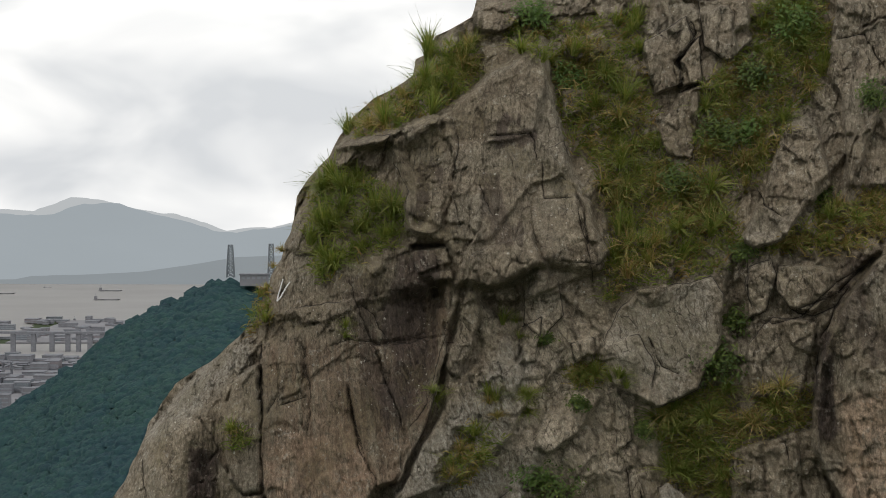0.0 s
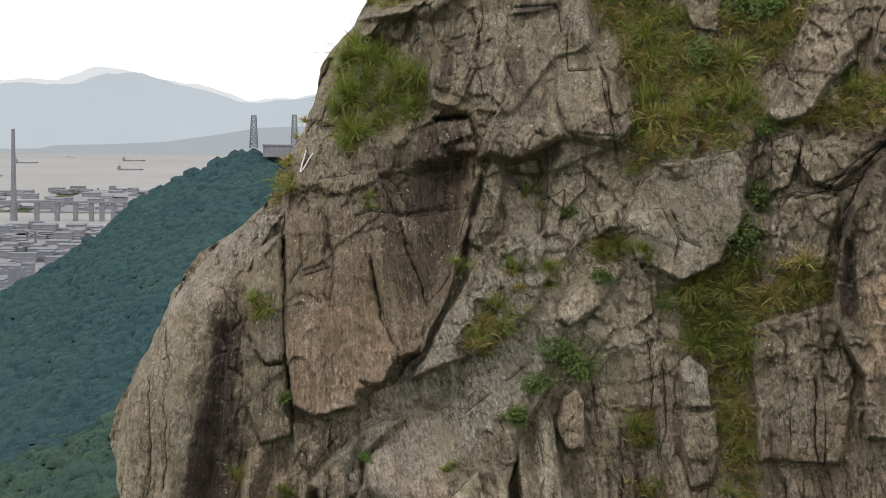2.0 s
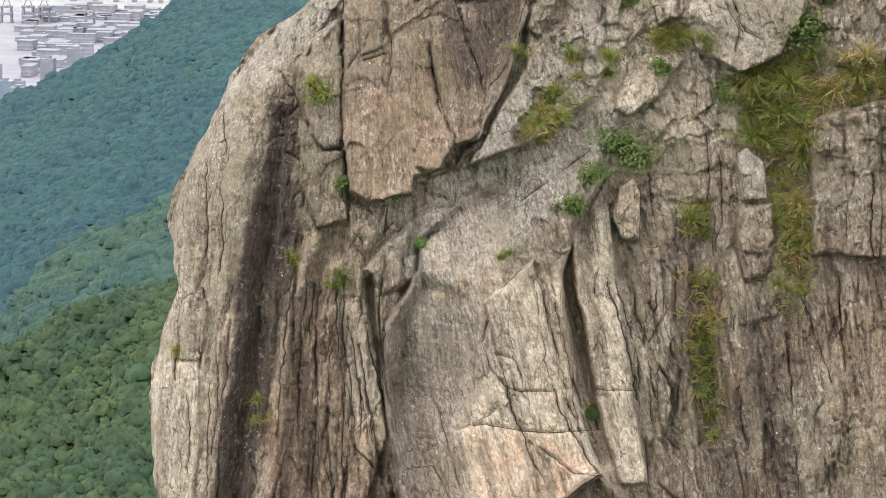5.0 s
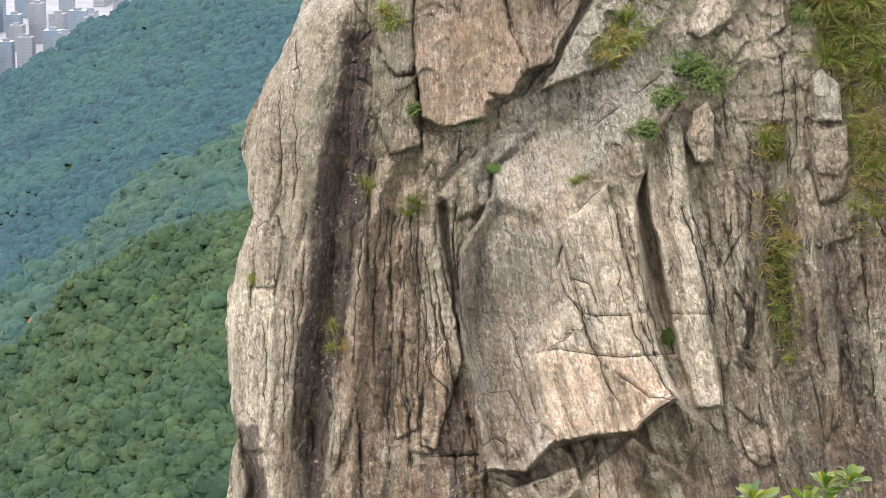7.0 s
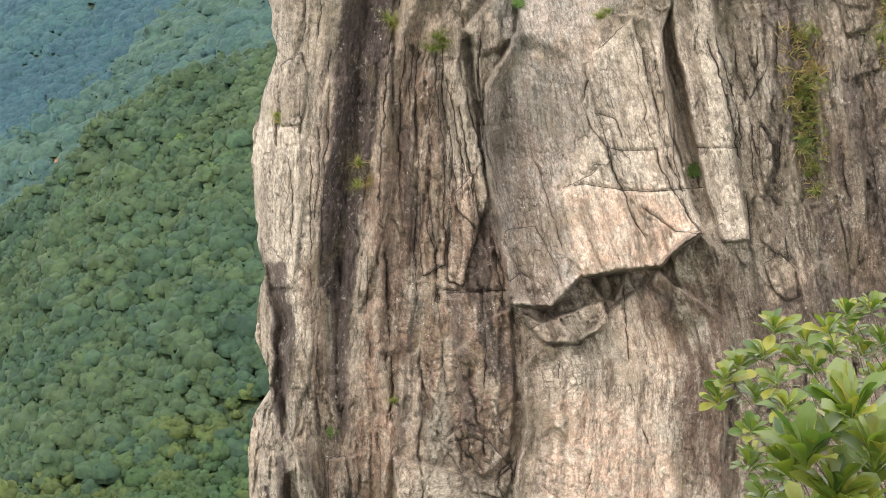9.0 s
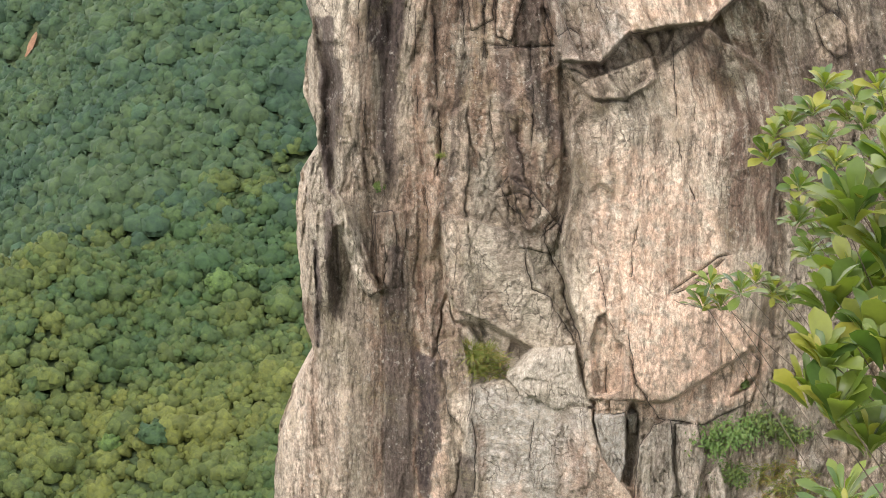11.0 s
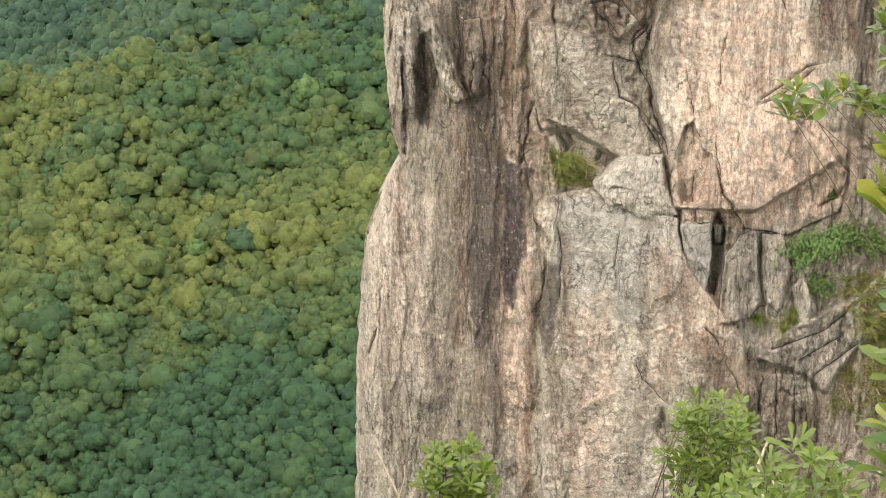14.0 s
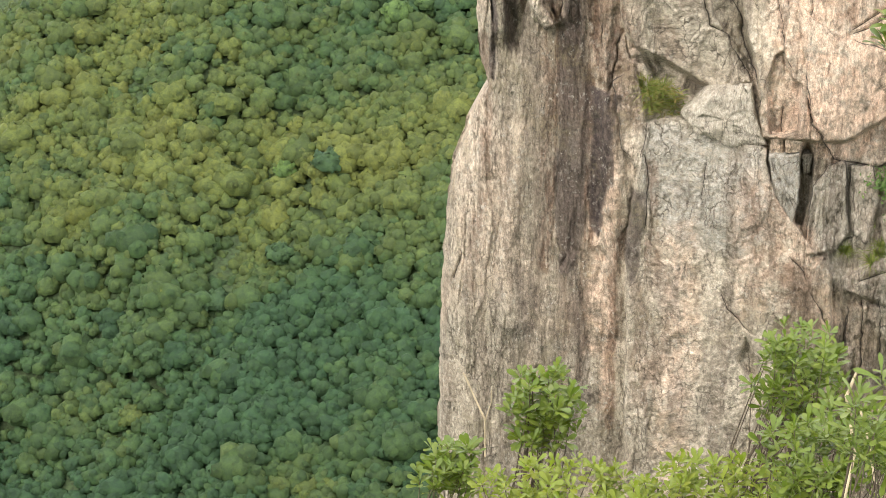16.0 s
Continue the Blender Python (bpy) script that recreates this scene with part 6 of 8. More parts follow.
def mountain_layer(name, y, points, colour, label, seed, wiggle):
    """A far range with pale haze painted into its glowing colour, so distant that it does not shift."""
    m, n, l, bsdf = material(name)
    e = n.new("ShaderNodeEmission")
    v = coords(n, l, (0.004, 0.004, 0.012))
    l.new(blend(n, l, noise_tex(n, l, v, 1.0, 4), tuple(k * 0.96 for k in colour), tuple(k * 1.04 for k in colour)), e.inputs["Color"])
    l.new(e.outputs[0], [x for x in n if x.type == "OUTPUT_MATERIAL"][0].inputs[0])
    px, pz = [p[0] for p in points], [p[1] for p in points]
    xs = np.linspace(min(px), max(px), 420)
    zs = np.interp(xs, px, pz) + wiggle * fbm(xs * 0.02, xs * 0, 4, seed)
    depth = 160.0
    grid = np.stack([np.stack([xs, np.full_like(xs, y), np.full_like(xs, -8.0)], -1),
                     np.stack([xs, np.full_like(xs, y + depth * 0.6), np.maximum(zs, 0) * 0.6], -1),
                     np.stack([xs, np.full_like(xs, y + depth), np.maximum(zs, -4)], -1),
                     np.stack([xs, np.full_like(xs, y + depth * 1.5), np.full_like(xs, -8.0)], -1)], 0)
    r, c = grid.shape[:2]
    idx = np.arange(r * c).reshape(r, c)
    quads = np.stack([idx[:-1, :-1], idx[:-1, 1:], idx[1:, 1:], idx[1:, :-1]], -1).reshape(-1, 4)
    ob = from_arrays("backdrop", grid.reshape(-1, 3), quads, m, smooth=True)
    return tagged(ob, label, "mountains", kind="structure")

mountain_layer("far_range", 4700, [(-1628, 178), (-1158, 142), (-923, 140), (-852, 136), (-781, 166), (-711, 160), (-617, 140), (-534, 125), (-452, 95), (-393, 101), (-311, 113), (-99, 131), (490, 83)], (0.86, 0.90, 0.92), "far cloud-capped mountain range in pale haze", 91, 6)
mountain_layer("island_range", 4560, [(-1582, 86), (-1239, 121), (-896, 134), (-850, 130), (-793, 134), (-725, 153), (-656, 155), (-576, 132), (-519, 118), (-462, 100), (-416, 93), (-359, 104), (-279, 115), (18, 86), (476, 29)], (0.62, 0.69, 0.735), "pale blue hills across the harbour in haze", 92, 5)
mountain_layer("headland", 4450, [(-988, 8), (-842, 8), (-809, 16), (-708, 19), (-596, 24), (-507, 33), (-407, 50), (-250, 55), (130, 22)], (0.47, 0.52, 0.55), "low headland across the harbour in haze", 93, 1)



# ---- plants and things ----
rng = np.random.default_rng(5)


# -- woods --
def dome(rings, around, low):
    """Points and faces of a rounded lump, open below."""
    lifts = np.linspace(low, math.pi / 2 - 0.12, rings + 1)
    pts = [(math.cos(a) * math.cos(e), math.sin(a) * math.cos(e), math.sin(e)) for k, e in enumerate(lifts) for a in (math.tau * (i + 0.5 * k) / around for i in range(around))]
    faces = []
    for r in range(rings):
        for i in range(around):
            o, p = r * around + i, r * around + (i + 1) % around
            faces += [(o, p, o + around), (p, p + around, o + around)]
    top = rings * around
    faces += [(top + i, top + i + 1, top + around - 1) for i in range(around - 2)]
    return np.array(pts), np.array(faces)


def clump_wood(name, centres, radii, tones, lumps, shape, leaves, size, mat, calm):
    """Many crowns in one mesh: each is a closed heap of rounded lumps with leaf sprays lying on them."""
    form, form_faces = dome(*shape)
    core, core_faces = dome(2, 7, -0.25)
    m = len(form)
    lean = np.array([-0.1, -0.45, 0.85])
    k = np.arange(lumps)
    lift = 1 - (k + 0.5) / max(lumps, 1) * 1.25
    allv, allf, allt, alln, base = [], [], [], [], 0

    def unit(v):
        return v / np.linalg.norm(v, axis=-1)[..., None]

    for (cx, cy, cz), rad, tone in zip(centres, radii, tones):
        turn = k * 2.39996 + rng.uniform(0, math.tau)
        flat = np.sqrt(np.clip(1 - lift ** 2, 0.02, 1))
        d = unit(np.stack([np.cos(turn) * flat, np.sin(turn) * flat, lift], 1) + rng.normal(scale=0.16, size=(lumps, 3)))
        squash = np.array([1, 1, rng.uniform(0.65, 0.95)])
        middle = np.array([cx, cy, cz])
        lp = d * rad * rng.uniform(0.70, 0.84, lumps)[:, None] * squash + middle
        lr = rad * rng.uniform(0.15, 0.32, lumps) * (18.0 / max(lumps, 5)) ** 0.4
        lt = np.clip(tone + rng.normal(scale=0.06, size=lumps), 0, 1)
        # the closed inner crown
        allv.append(middle + core * rad * squash * (0.86 + rng.normal(scale=0.06, size=(len(core), 1))))
        alln.append(unit((1 - calm) * core + calm * lean))
        allf.append(base + core_faces)
        allt.append(np.full(len(core), tone))
        base += len(core)
        v = lp[:, None, :] + form[None] * lr[:, None, None] * (1 + rng.normal(scale=0.11, size=(lumps, m, 1)))
        allv.append(v.reshape(-1, 3))
        nn = (1 - calm) * (0.6 * form[None] + 0.5 * d[:, None, :]) + calm * lean
        alln.append(unit(nn).reshape(-1, 3))
        allf.append((base + (np.arange(lumps) * m)[:, None, None] + form_faces[None]).reshape(-1, 3))
        allt.append(np.repeat(lt, m))
        base += lumps * m
        n = lumps * leaves
        which = np.repeat(k, leaves)
        e = unit(rng.normal(scale=0.8, size=(n, 3)) + 0.8 * d[which] + np.array([0, -0.25, 0.35]))
        p = lp[which] + e * (lr[which] * rng.uniform(0.88, 1.20, n))[:, None]
        up = unit(e + rng.normal(scale=0.35, size=(n, 3)))
        a = unit(np.cross(up, rng.normal(size=(n, 3))))
        b = np.cross(up, a)
        s = size * rad * rng.uniform(0.6, 1.3, n)[:, None]
        allv.append(np.stack([p - (a + 0.5 * b) * s, p + (a - 0.5 * b) * s, p + 1.1 * b * s], 1).reshape(-1, 3))
        soft = unit((1 - calm) * (0.7 * up + 0.45 * d[which]) + calm * lean)
        alln.append(np.repeat(soft, 3, axis=0))
        allf.append(base + np.arange(n * 3).reshape(n, 3))
        allt.append(np.repeat(np.clip(lt[which] + rng.normal(scale=0.10, size=n), 0, 1), 3))
        base += n * 3
    ob = from_arrays(name, np.concatenate(allv), np.concatenate(allf), mat)
    point_values(ob, "tone", np.concatenate(allt))
    # soft, rounded shading over the ragged sprays
    ob.data.shade_smooth()
    ob.data.normals_split_custom_set_from_vertices(np.concatenate(alln).tolist())
    return ob


def where_seen(x, y, z):
    """Where the line from the eye through a place first meets the ground."""
    d = Vector((x, y, z)) - EYE
    k = 0.6
    while k < 4 and EYE.z + d.z * k > float(land_height(np.array(d.x * k), np.array(d.y * k))) + 1.2:
        k += 0.002
    return d.x * k, d.y * k


CLEARINGS = [(*where_seen(-99.94, 400.00, 87.84), 4.2, 10.0), (*where_seen(-114.61, 400.00, 63.74), 4.0, 9.0)]


def wood(area, fan, step, rad, lumps, shape, leaves, size, calm, mat, label, tone_mid, tone_wide=0.4, tilt=0.0):
    mingle = 22.0
    x, y = np.meshgrid(np.arange(area[0], area[1], step), np.arange(area[2] - mingle, area[3] + mingle, step))
    x = x.ravel() + rng.uniform(-0.5, 0.5, x.size) * step
    y = y.ravel() + rng.uniform(-0.5, 0.5, y.size) * step
    keep = (x > fan[0] * y) & (x < fan[1] * y) & (land_height(x, y) > 2.5)
    # neighbouring woods mingle along a wandering line
    line = 14 * fbm(x * 0.02, y * 0.02, 2, 83) + rng.uniform(-1, 1, len(x)) * mingle * 0.6
    keep &= (y + line > area[2]) & (y + line < area[3])
    for cx, cy, wide, long in CLEARINGS:
        keep &= ((x - cx) / wide) ** 2 + ((y - cy) / long) ** 2 > 1
    x, y = x[keep], y[keep]
    r = rad * rng.uniform(0.5, 1.12, len(x)) * np.where(rng.uniform(size=len(x)) < 0.10, 1.5, 1.0)
    z = land_height(x, y) + r * np.where(y > 650, 0.05, 0.35) + 0.25 * rad * fbm(x * 0.09, y * 0.09, 2, 84) + 1.6 * np.clip((y - 600) / 300, 0, 1)
    tone = np.clip(tone_mid + tilt * (ease(y, 265, 330) - 0.5) + tone_wide * fbm(x * 0.03, y * 0.03, 3, 81) * 1.5 + 0.30 * fbm(x * 0.11, y * 0.11, 2, 82) + rng.normal(scale=0.10, size=len(x)), 0, 1)
    ob = clump_wood("woodland", list(zip(x, y, z)), r, tone, lumps, shape, leaves, size, mat, calm)
    return tagged(ob, label, "woods", kind="stuff")


wood((-160, -20, 225, 345), (-0.46, -0.14), 1.75, 1.95, 6, (2, 5, -0.3), 6, 0.085, 0.10, WOODS, "dense green and yellow-green woodland on a valley side", 0.40, 0.40, 0.50)
wood((-190, -10, 345, 490), (-0.37, -0.12), 2.15, 2.5, 4, (2, 5, -0.3), 5, 0.10, 0.25, MID_WOODS, "dense green woodland on a middle spur", 0.42)
wood((-220, -10, 490, 650), (-0.31, -0.11), 2.8, 3.5, 1, (2, 5, -0.2), 4, 0.10, 0.55, MID_FAR_WOODS, "green woodland on a spur behind with bluish haze in its colour", 0.5)
wood((-300, 0, 650, 905), (-0.30, -0.05), 2.35, 2.9, 0, (2, 5, -0.2), 0, 0.11, 0.75, FAR_WOODS, "green woodland on a far ridge with bluish haze in its colour", 0.5, 0.5)


def lone_tree(place, radius, tone, label):
    """A tree whose crown stands out of the wood."""
    x, y = where_seen(*place)
    g = float(land_height(np.array(x), np.array(y)))
    thing = tagged(new("tree"), label, "tree", "single trees in the wood")
    thing.location = (x, y, g)
    bm = bmesh.new()
    tube(bm, (0, 0, -0.5), (0.1, 0, 1.3 * radius), 0.12 * radius, 0.06 * radius, 7)
    for i in range(4):
        a = i * 1.7
        tube(bm, (0.05, 0, 0.7 * radius), (0.5 * radius * math.cos(a), 0.5 * radius * math.sin(a), 1.3 * radius), 0.05 * radius, 0.02 * radius, 5)
    part("trunk", bm, BARK, thing)
    crown = clump_wood("crown", [(0, 0, 0.95 * radius), (0.3 * radius, 0.1 * radius, 0.4 * radius)], [radius, radius * 0.8], [tone, tone], 16, (2, 6, -0.3), 14, 0.09, LONE_TREE, 0.2)
    crown.parent = thing
    return thing


for place, radius, tone, label in (
        ((-77.02, 400.00, 91.11), 1.9, 0.95, "bright yellow-green tree standing out of dark woodland"), ((-71.62, 400.00, 86.58), 1.6, 0.8, "light green tree in dark woodland"),
        ((-98.22, 400.00, 83.92), 1.7, 0.75, "light green tree beside a dirt path"), ((-61.16, 300.00, 58.02), 2.7, 0.85, "tall bright green tree above yellow-green woodland"),
        ((-70.62, 270.00, 48.11), 2.0, 0.9, "bright light green tree in a wooded hollow"), ((-64.75, 270.00, 49.16), 2.7, 0.15, "blue-green round tree in a wooded hollow"),
        ((-88.63, 260.00, 24.06), 2.2, 0.35, "grey-green round tree among olive woodland"), ((-78.78, 260.00, 32.53), 2.4, 0.2, "blue-green tree among olive woodland"),
        ((-69.46, 260.00, 40.72), 2.2, 0.3, "blue-green tree among olive woodland"), ((-57.03, 300.00, 60.27), 2.0, 0.7, "light green tree in shaded woodland"),
        ((-87.80, 270.00, 57.97), 1.6, 0.5, "pale green tree in olive woodland"), ((-74.65, 330.00, 65.14), 1.8, 0.45, "green tree on a wooded slope")):
    lone_tree(place, radius, tone, label)


def dirt_path(cx, cy, wide, long):
    """A short bare stretch of a hill path, laid on the ground."""
    bm = bmesh.new()
    rows = []
    for j in range(9):
        v = j / 8 * 2 - 1
        w = wide * 0.22 * math.sqrt(max(0.05, 1 - v * v)) * (1 + 0.3 * noise.noise((cx, j, 0)))
        rows.append([bm.verts.new((cx + w * u + 0.3 * noise.noise((j * 0.6, cy, 3)), cy + v * long * 0.45, float(land_height(np.array(cx + w * u), np.array(cy + v * long * 0.45))) + 1.0)) for u in (-1, -0.4, 0.4, 1)])
    for p, q in zip(rows, rows[1:]):
        for i in range(3):
            bm.faces.new((p[i], p[i + 1], q[i + 1], q[i]))
    bmesh.ops.solidify(bm, geom=bm.faces[:], thickness=0.5)
    return tagged(link("dirt_path", bm, EARTH), "bare reddish earth path on a wooded spur", "path", "stretches of path")


for c in CLEARINGS:
    dirt_path(*c)


# -- grass on the cliff --
def blades(count, length, spread, droop, width, seed, stalks=0):
    """A tuft: narrow blades that rise from one root, bend over and hang."""
    r = random.Random(seed)
    verts, faces = [], []
    for i in range(count + stalks):
        tall = i >= count
        a = r.uniform(0, math.tau)
        lean = r.uniform(0.15, 1.0) * spread * (0.3 if tall else 1)
        ln = length * r.uniform(0.55, 1.1) * (1.5 if tall else 1)
        w = width * r.uniform(0.7, 1.2) * (0.5 if tall else 1)
        d = Vector((math.cos(a), math.sin(a), 0))
        s = Vector((-d.y, d.x, 0)) * w
        root = d * r.uniform(0, 0.12) * length
        base = len(verts)
        for k in range(5):
            t = k / 4
            p = root + d * (lean * ln * t * (0.5 + 0.8 * t)) + Vector((0, 0, ln * (t - droop * lean * t * t * (0.2 if tall else 1.0))))
            q = s * (1 - t * 0.9)
            verts += [tuple(p - q), tuple(p + q)]
        for k in range(4):
            o = base + 2 * k
            faces.append((o, o + 1, o + 3, o + 2))
    me = bpy.data.meshes.new("grass_tuft")
    me.from_pydata(verts, [], faces)
    return me


TUFTS = {"green": [], "dry": [], "tall": []}
for i in range(4):
    for kind, mat, args in (("green", GRASS, (78, 0.74, 0.95, 0.75, 0.020)), ("dry", DRY_GRASS, (74, 0.68, 1.0, 0.95, 0.018)), ("tall", GRASS, (50, 0.80, 0.6, 0.5, 0.017))):
        me = blades(*args, seed=40 + i, stalks=5 if kind == "tall" else 0)
        me.materials.append(mat)
        TUFTS[kind].append(me)
TUFT_LABEL = {"green": "green grass tuft rooted in a crack of the cliff", "dry": "yellowed dry grass tuft hanging from the cliff", "tall": "tall olive grass tuft on the cliff edge"}


def tuft(x, z, kind, size, r):
    ob = new("grass_tuft", r.choice(TUFTS[kind]))
    p = spot(x, z, 0.03)
    ob.matrix_world = Matrix.Translation(p) @ Euler((radians(r.uniform(8, 38)), radians(r.uniform(-14, 14)), r.uniform(-0.6, 0.6))).to_matrix().to_4x4() @ Matrix.Diagonal((size, size, size, 1))
    return tagged(ob, TUFT_LABEL[kind], "grass", "grass tufts on the cliff")


def pick(points, r):
    """A place inside an outline."""
    xs, zs = [p[0] for p in points], [p[1] for p in points]
    for _ in range(60):
        x, z = r.uniform(min(xs), max(xs)), r.uniform(min(zs), max(zs))
        if inside(np.array([x]), np.array([z]), points)[0] > 0:
            break
    return x, z


CARPET = []


def grassy(points, count, kinds, size, seed, carpet=0, mix=0.5):
    """Tufts, and a mat of shorter blades, over a patch of the face."""
    r, points = random.Random(seed), list(points)
    for _ in range(count):
        x, z = pick(points, r)
        tuft(x, z, r.choice(kinds), size * r.uniform(0.7, 1.25), r)
    for _ in range(int(1.3 * carpet)):
        CARPET.append((*pick(points, r), r.random() < mix))


grassy([(-4.63, -0.14), (-3.56, 0.44), (-1.63, 0.06), (-1.34, -0.53), (-1.63, -2.08), (-3.18, -2.66), (-4.25, -3.43), (-4.63, -1.69)], 30, ["green"], 1.44, 1, 156, 0.1)
grassy([(-3.56, 1.70), (-2.79, 2.34), (-0.85, 3.73), (-0.08, 4.69), (1.08, 5.08), (1.28, 3.73), (0.31, 2.86), (-1.82, 1.89)], 30, ["tall", "green", "tall", "dry"], 1.25, 2, 192, 0.3)
grassy([(-0.95, 4.31), (-0.46, 5.08), (-0.27, 4.31)], 4, ["tall"], 1.38, 3)
grassy([(1.66, 5.27), (2.82, 5.85), (4.18, 5.66), (6.88, 6.05), (6.88, 4.31), (4.18, 3.92), (2.82, 4.50)], 12, ["green", "tall", "dry"], 1.25, 4, 156, 0.3)
grassy([(3.69, 4.12), (6.89, 4.12), (7.08, 2.96), (7.47, 0.83), (9.80, 0.25), (10.19, -1.69), (9.42, -2.85), (6.71, -3.34), (5.35, -4.02), (5.83, -2.08), (5.15, 0.83), (4.18, 1.60)], 48, ["green", "green", "dry", "tall"], 1.38, 5, 780, 0.4)
grassy([(8.92, 3.54), (10.56, 4.89), (10.75, 6.43), (13.26, 6.43), (13.07, 3.92), (12.11, 2.57), (11.34, 1.02), (10.38, -0.14), (8.64, 0.83)], 30, ["green", "green", "dry"], 1.25, 6, 540, 0.35)
grassy([(10.78, -2.17), (12.32, -1.30), (13.29, -0.72), (15.18, 0.06), (15.19, -1.69), (13.88, -2.27)], 14, ["dry", "green", "dry"], 1.19, 7, 180, 0.6)
grassy([(10.60, -7.12), (12.54, -6.74), (12.54, -8.19), (10.02, -8.78)], 10, ["green", "dry", "dry"], 1.25, 8, 120, 0.5)
grassy([(7.30, -8.00), (8.85, -6.93), (10.02, -6.93), (10.02, -8.78), (9.83, -10.67), (7.89, -10.43)], 20, ["green", "green", "dry"], 1.38, 9, 270, 0.4)
grassy([(-0.08, -10.04), (0.89, -8.14), (2.25, -8.68), (0.70, -10.24)], 7, ["green", "dry"], 1.12, 10, 54, 0.5)
grassy([(1.18, -6.93), (2.06, -6.93), (1.96, -8.00), (1.28, -8.00)], 4, ["green", "dry"], 1.00, 11)
grassy([(4.19, -6.25), (5.36, -5.96), (5.36, -6.93), (4.58, -6.93)], 5, ["green", "dry"], 1.00, 12, 36, 0.5)
grassy([(2.74, -6.93), (3.42, -6.93), (3.42, -7.90), (2.83, -7.90)], 3, ["green"], 0.88, 13)
grassy([(5.74, -6.44), (6.42, -6.44), (6.43, -7.12), (5.75, -7.12)], 3, ["green"], 1.00, 14)
grassy([(1.86, -4.60), (2.64, -4.60), (2.64, -5.18), (1.86, -5.18)], 3, ["green", "tall"], 0.88, 15)
grassy([(-0.56, -6.74), (0.02, -6.74), (0.02, -7.32), (-0.56, -7.32)], 2, ["green"], 0.88, 16)
grassy([(-6.48, -3.63), (-5.93, -3.43), (-5.99, -4.60), (-6.58, -4.99)], 4, ["dry", "green"], 0.88, 17, 24, 0.6)
grassy([(-7.36, -8.19), (-6.84, -8.19), (-6.88, -8.88), (-7.30, -8.88)], 3, ["green", "dry"], 0.88, 18, 12, 0.3)
grassy([(-3.61, -4.69), (-3.22, -4.69), (-3.22, -5.18), (-3.57, -5.18)], 2, ["green"], 0.75, 19)
grassy([(-5.89, -2.27), (-5.50, -2.08), (-5.41, -2.85), (-5.85, -3.05)], 2, ["dry"], 0.62, 20)
grassy([(-8.06, -14.29), (-7.72, -14.28), (-7.72, -14.62), (-8.06, -14.63)], 1, ["green"], 0.75, 21)
grassy([(-6.57, -15.15), (-6.17, -14.94), (-6.07, -15.43), (-6.56, -15.55)], 3, ["green"], 0.75, 22)
grassy([(-0.12, -9.42), (0.66, -9.40), (0.59, -10.18), (0.00, -10.20)], 3, ["green", "dry"], 1.00, 23)
grassy([(5.72, -12.02), (6.54, -11.99), (6.59, -13.38), (5.78, -13.60)], 6, ["dry", "green"], 1.12, 24, 36, 0.6)
grassy([(5.61, -14.60), (6.89, -14.56), (7.13, -18.40), (6.14, -18.43)], 10, ["green", "dry"], 1.00, 25, 60, 0.5)
grassy([(8.59, -10.75), (9.65, -10.53), (10.04, -15.07), (9.06, -15.10)], 12, ["dry", "green", "dry"], 1.00, 26, 60, 0.6)
grassy([(-0.78, -13.98), (-0.09, -13.96), (-0.28, -14.33), (-0.67, -14.34)], 2, ["green"], 0.62, 27)
grassy([(-9.17, -19.57), (-8.47, -19.55), (-8.57, -20.48), (-9.17, -20.50)], 4, ["green", "dry"], 0.81, 28)
grassy([(-6.77, -15.24), (-5.97, -14.83), (-5.87, -15.53), (-6.63, -15.74)], 3, ["green"], 0.75, 29)
grassy([(-8.15, -14.36), (-7.62, -14.35), (-7.66, -14.76), (-8.06, -14.76)], 2, ["dry"], 0.62, 30)
grassy([(-12.24, -17.82), (-11.37, -17.81), (-11.37, -18.13), (-12.18, -18.15)], 3, ["green", "dry"], 0.56, 31)
grassy([(5.84, -16.01), (7.10, -15.99), (7.46, -20.43), (6.67, -20.45)], 10, ["green", "dry"], 0.88, 32, 40, 0.5)
grassy([(8.77, -11.61), (9.78, -10.62), (10.17, -15.93), (9.05, -15.95)], 9, ["dry", "green"], 1.00, 33, 40, 0.6)
grassy([(-7.19, -35.76), (-5.48, -36.34), (-5.58, -37.17), (-6.86, -37.23)], 6, ["green", "dry"], 0.94, 34, 72, 0.5)
grassy([(0.59, -42.53), (1.24, -42.49), (1.27, -43.23), (0.62, -43.27)], 2, ["green"], 0.75, 35)
grassy([(1.70, -42.22), (2.30, -42.19), (2.35, -43.18), (1.81, -43.20)], 3, ["green"], 0.88, 36)
grassy([(3.93, -40.41), (5.40, -40.10), (6.30, -41.01), (5.60, -43.49), (4.23, -42.09)], 9, ["green", "dry"], 1.00, 37, 96, 0.5)
grassy([(5.14, -43.03), (6.76, -41.47), (8.23, -41.88), (8.56, -46.33), (3.60, -46.62)], 16, ["green", "dry", "tall"], 1.12, 38, 252, 0.5)
grassy([(-8.00, -28.13), (-7.64, -28.12), (-7.65, -28.67), (-8.00, -28.68)], 1, ["green"], 0.62, 39)


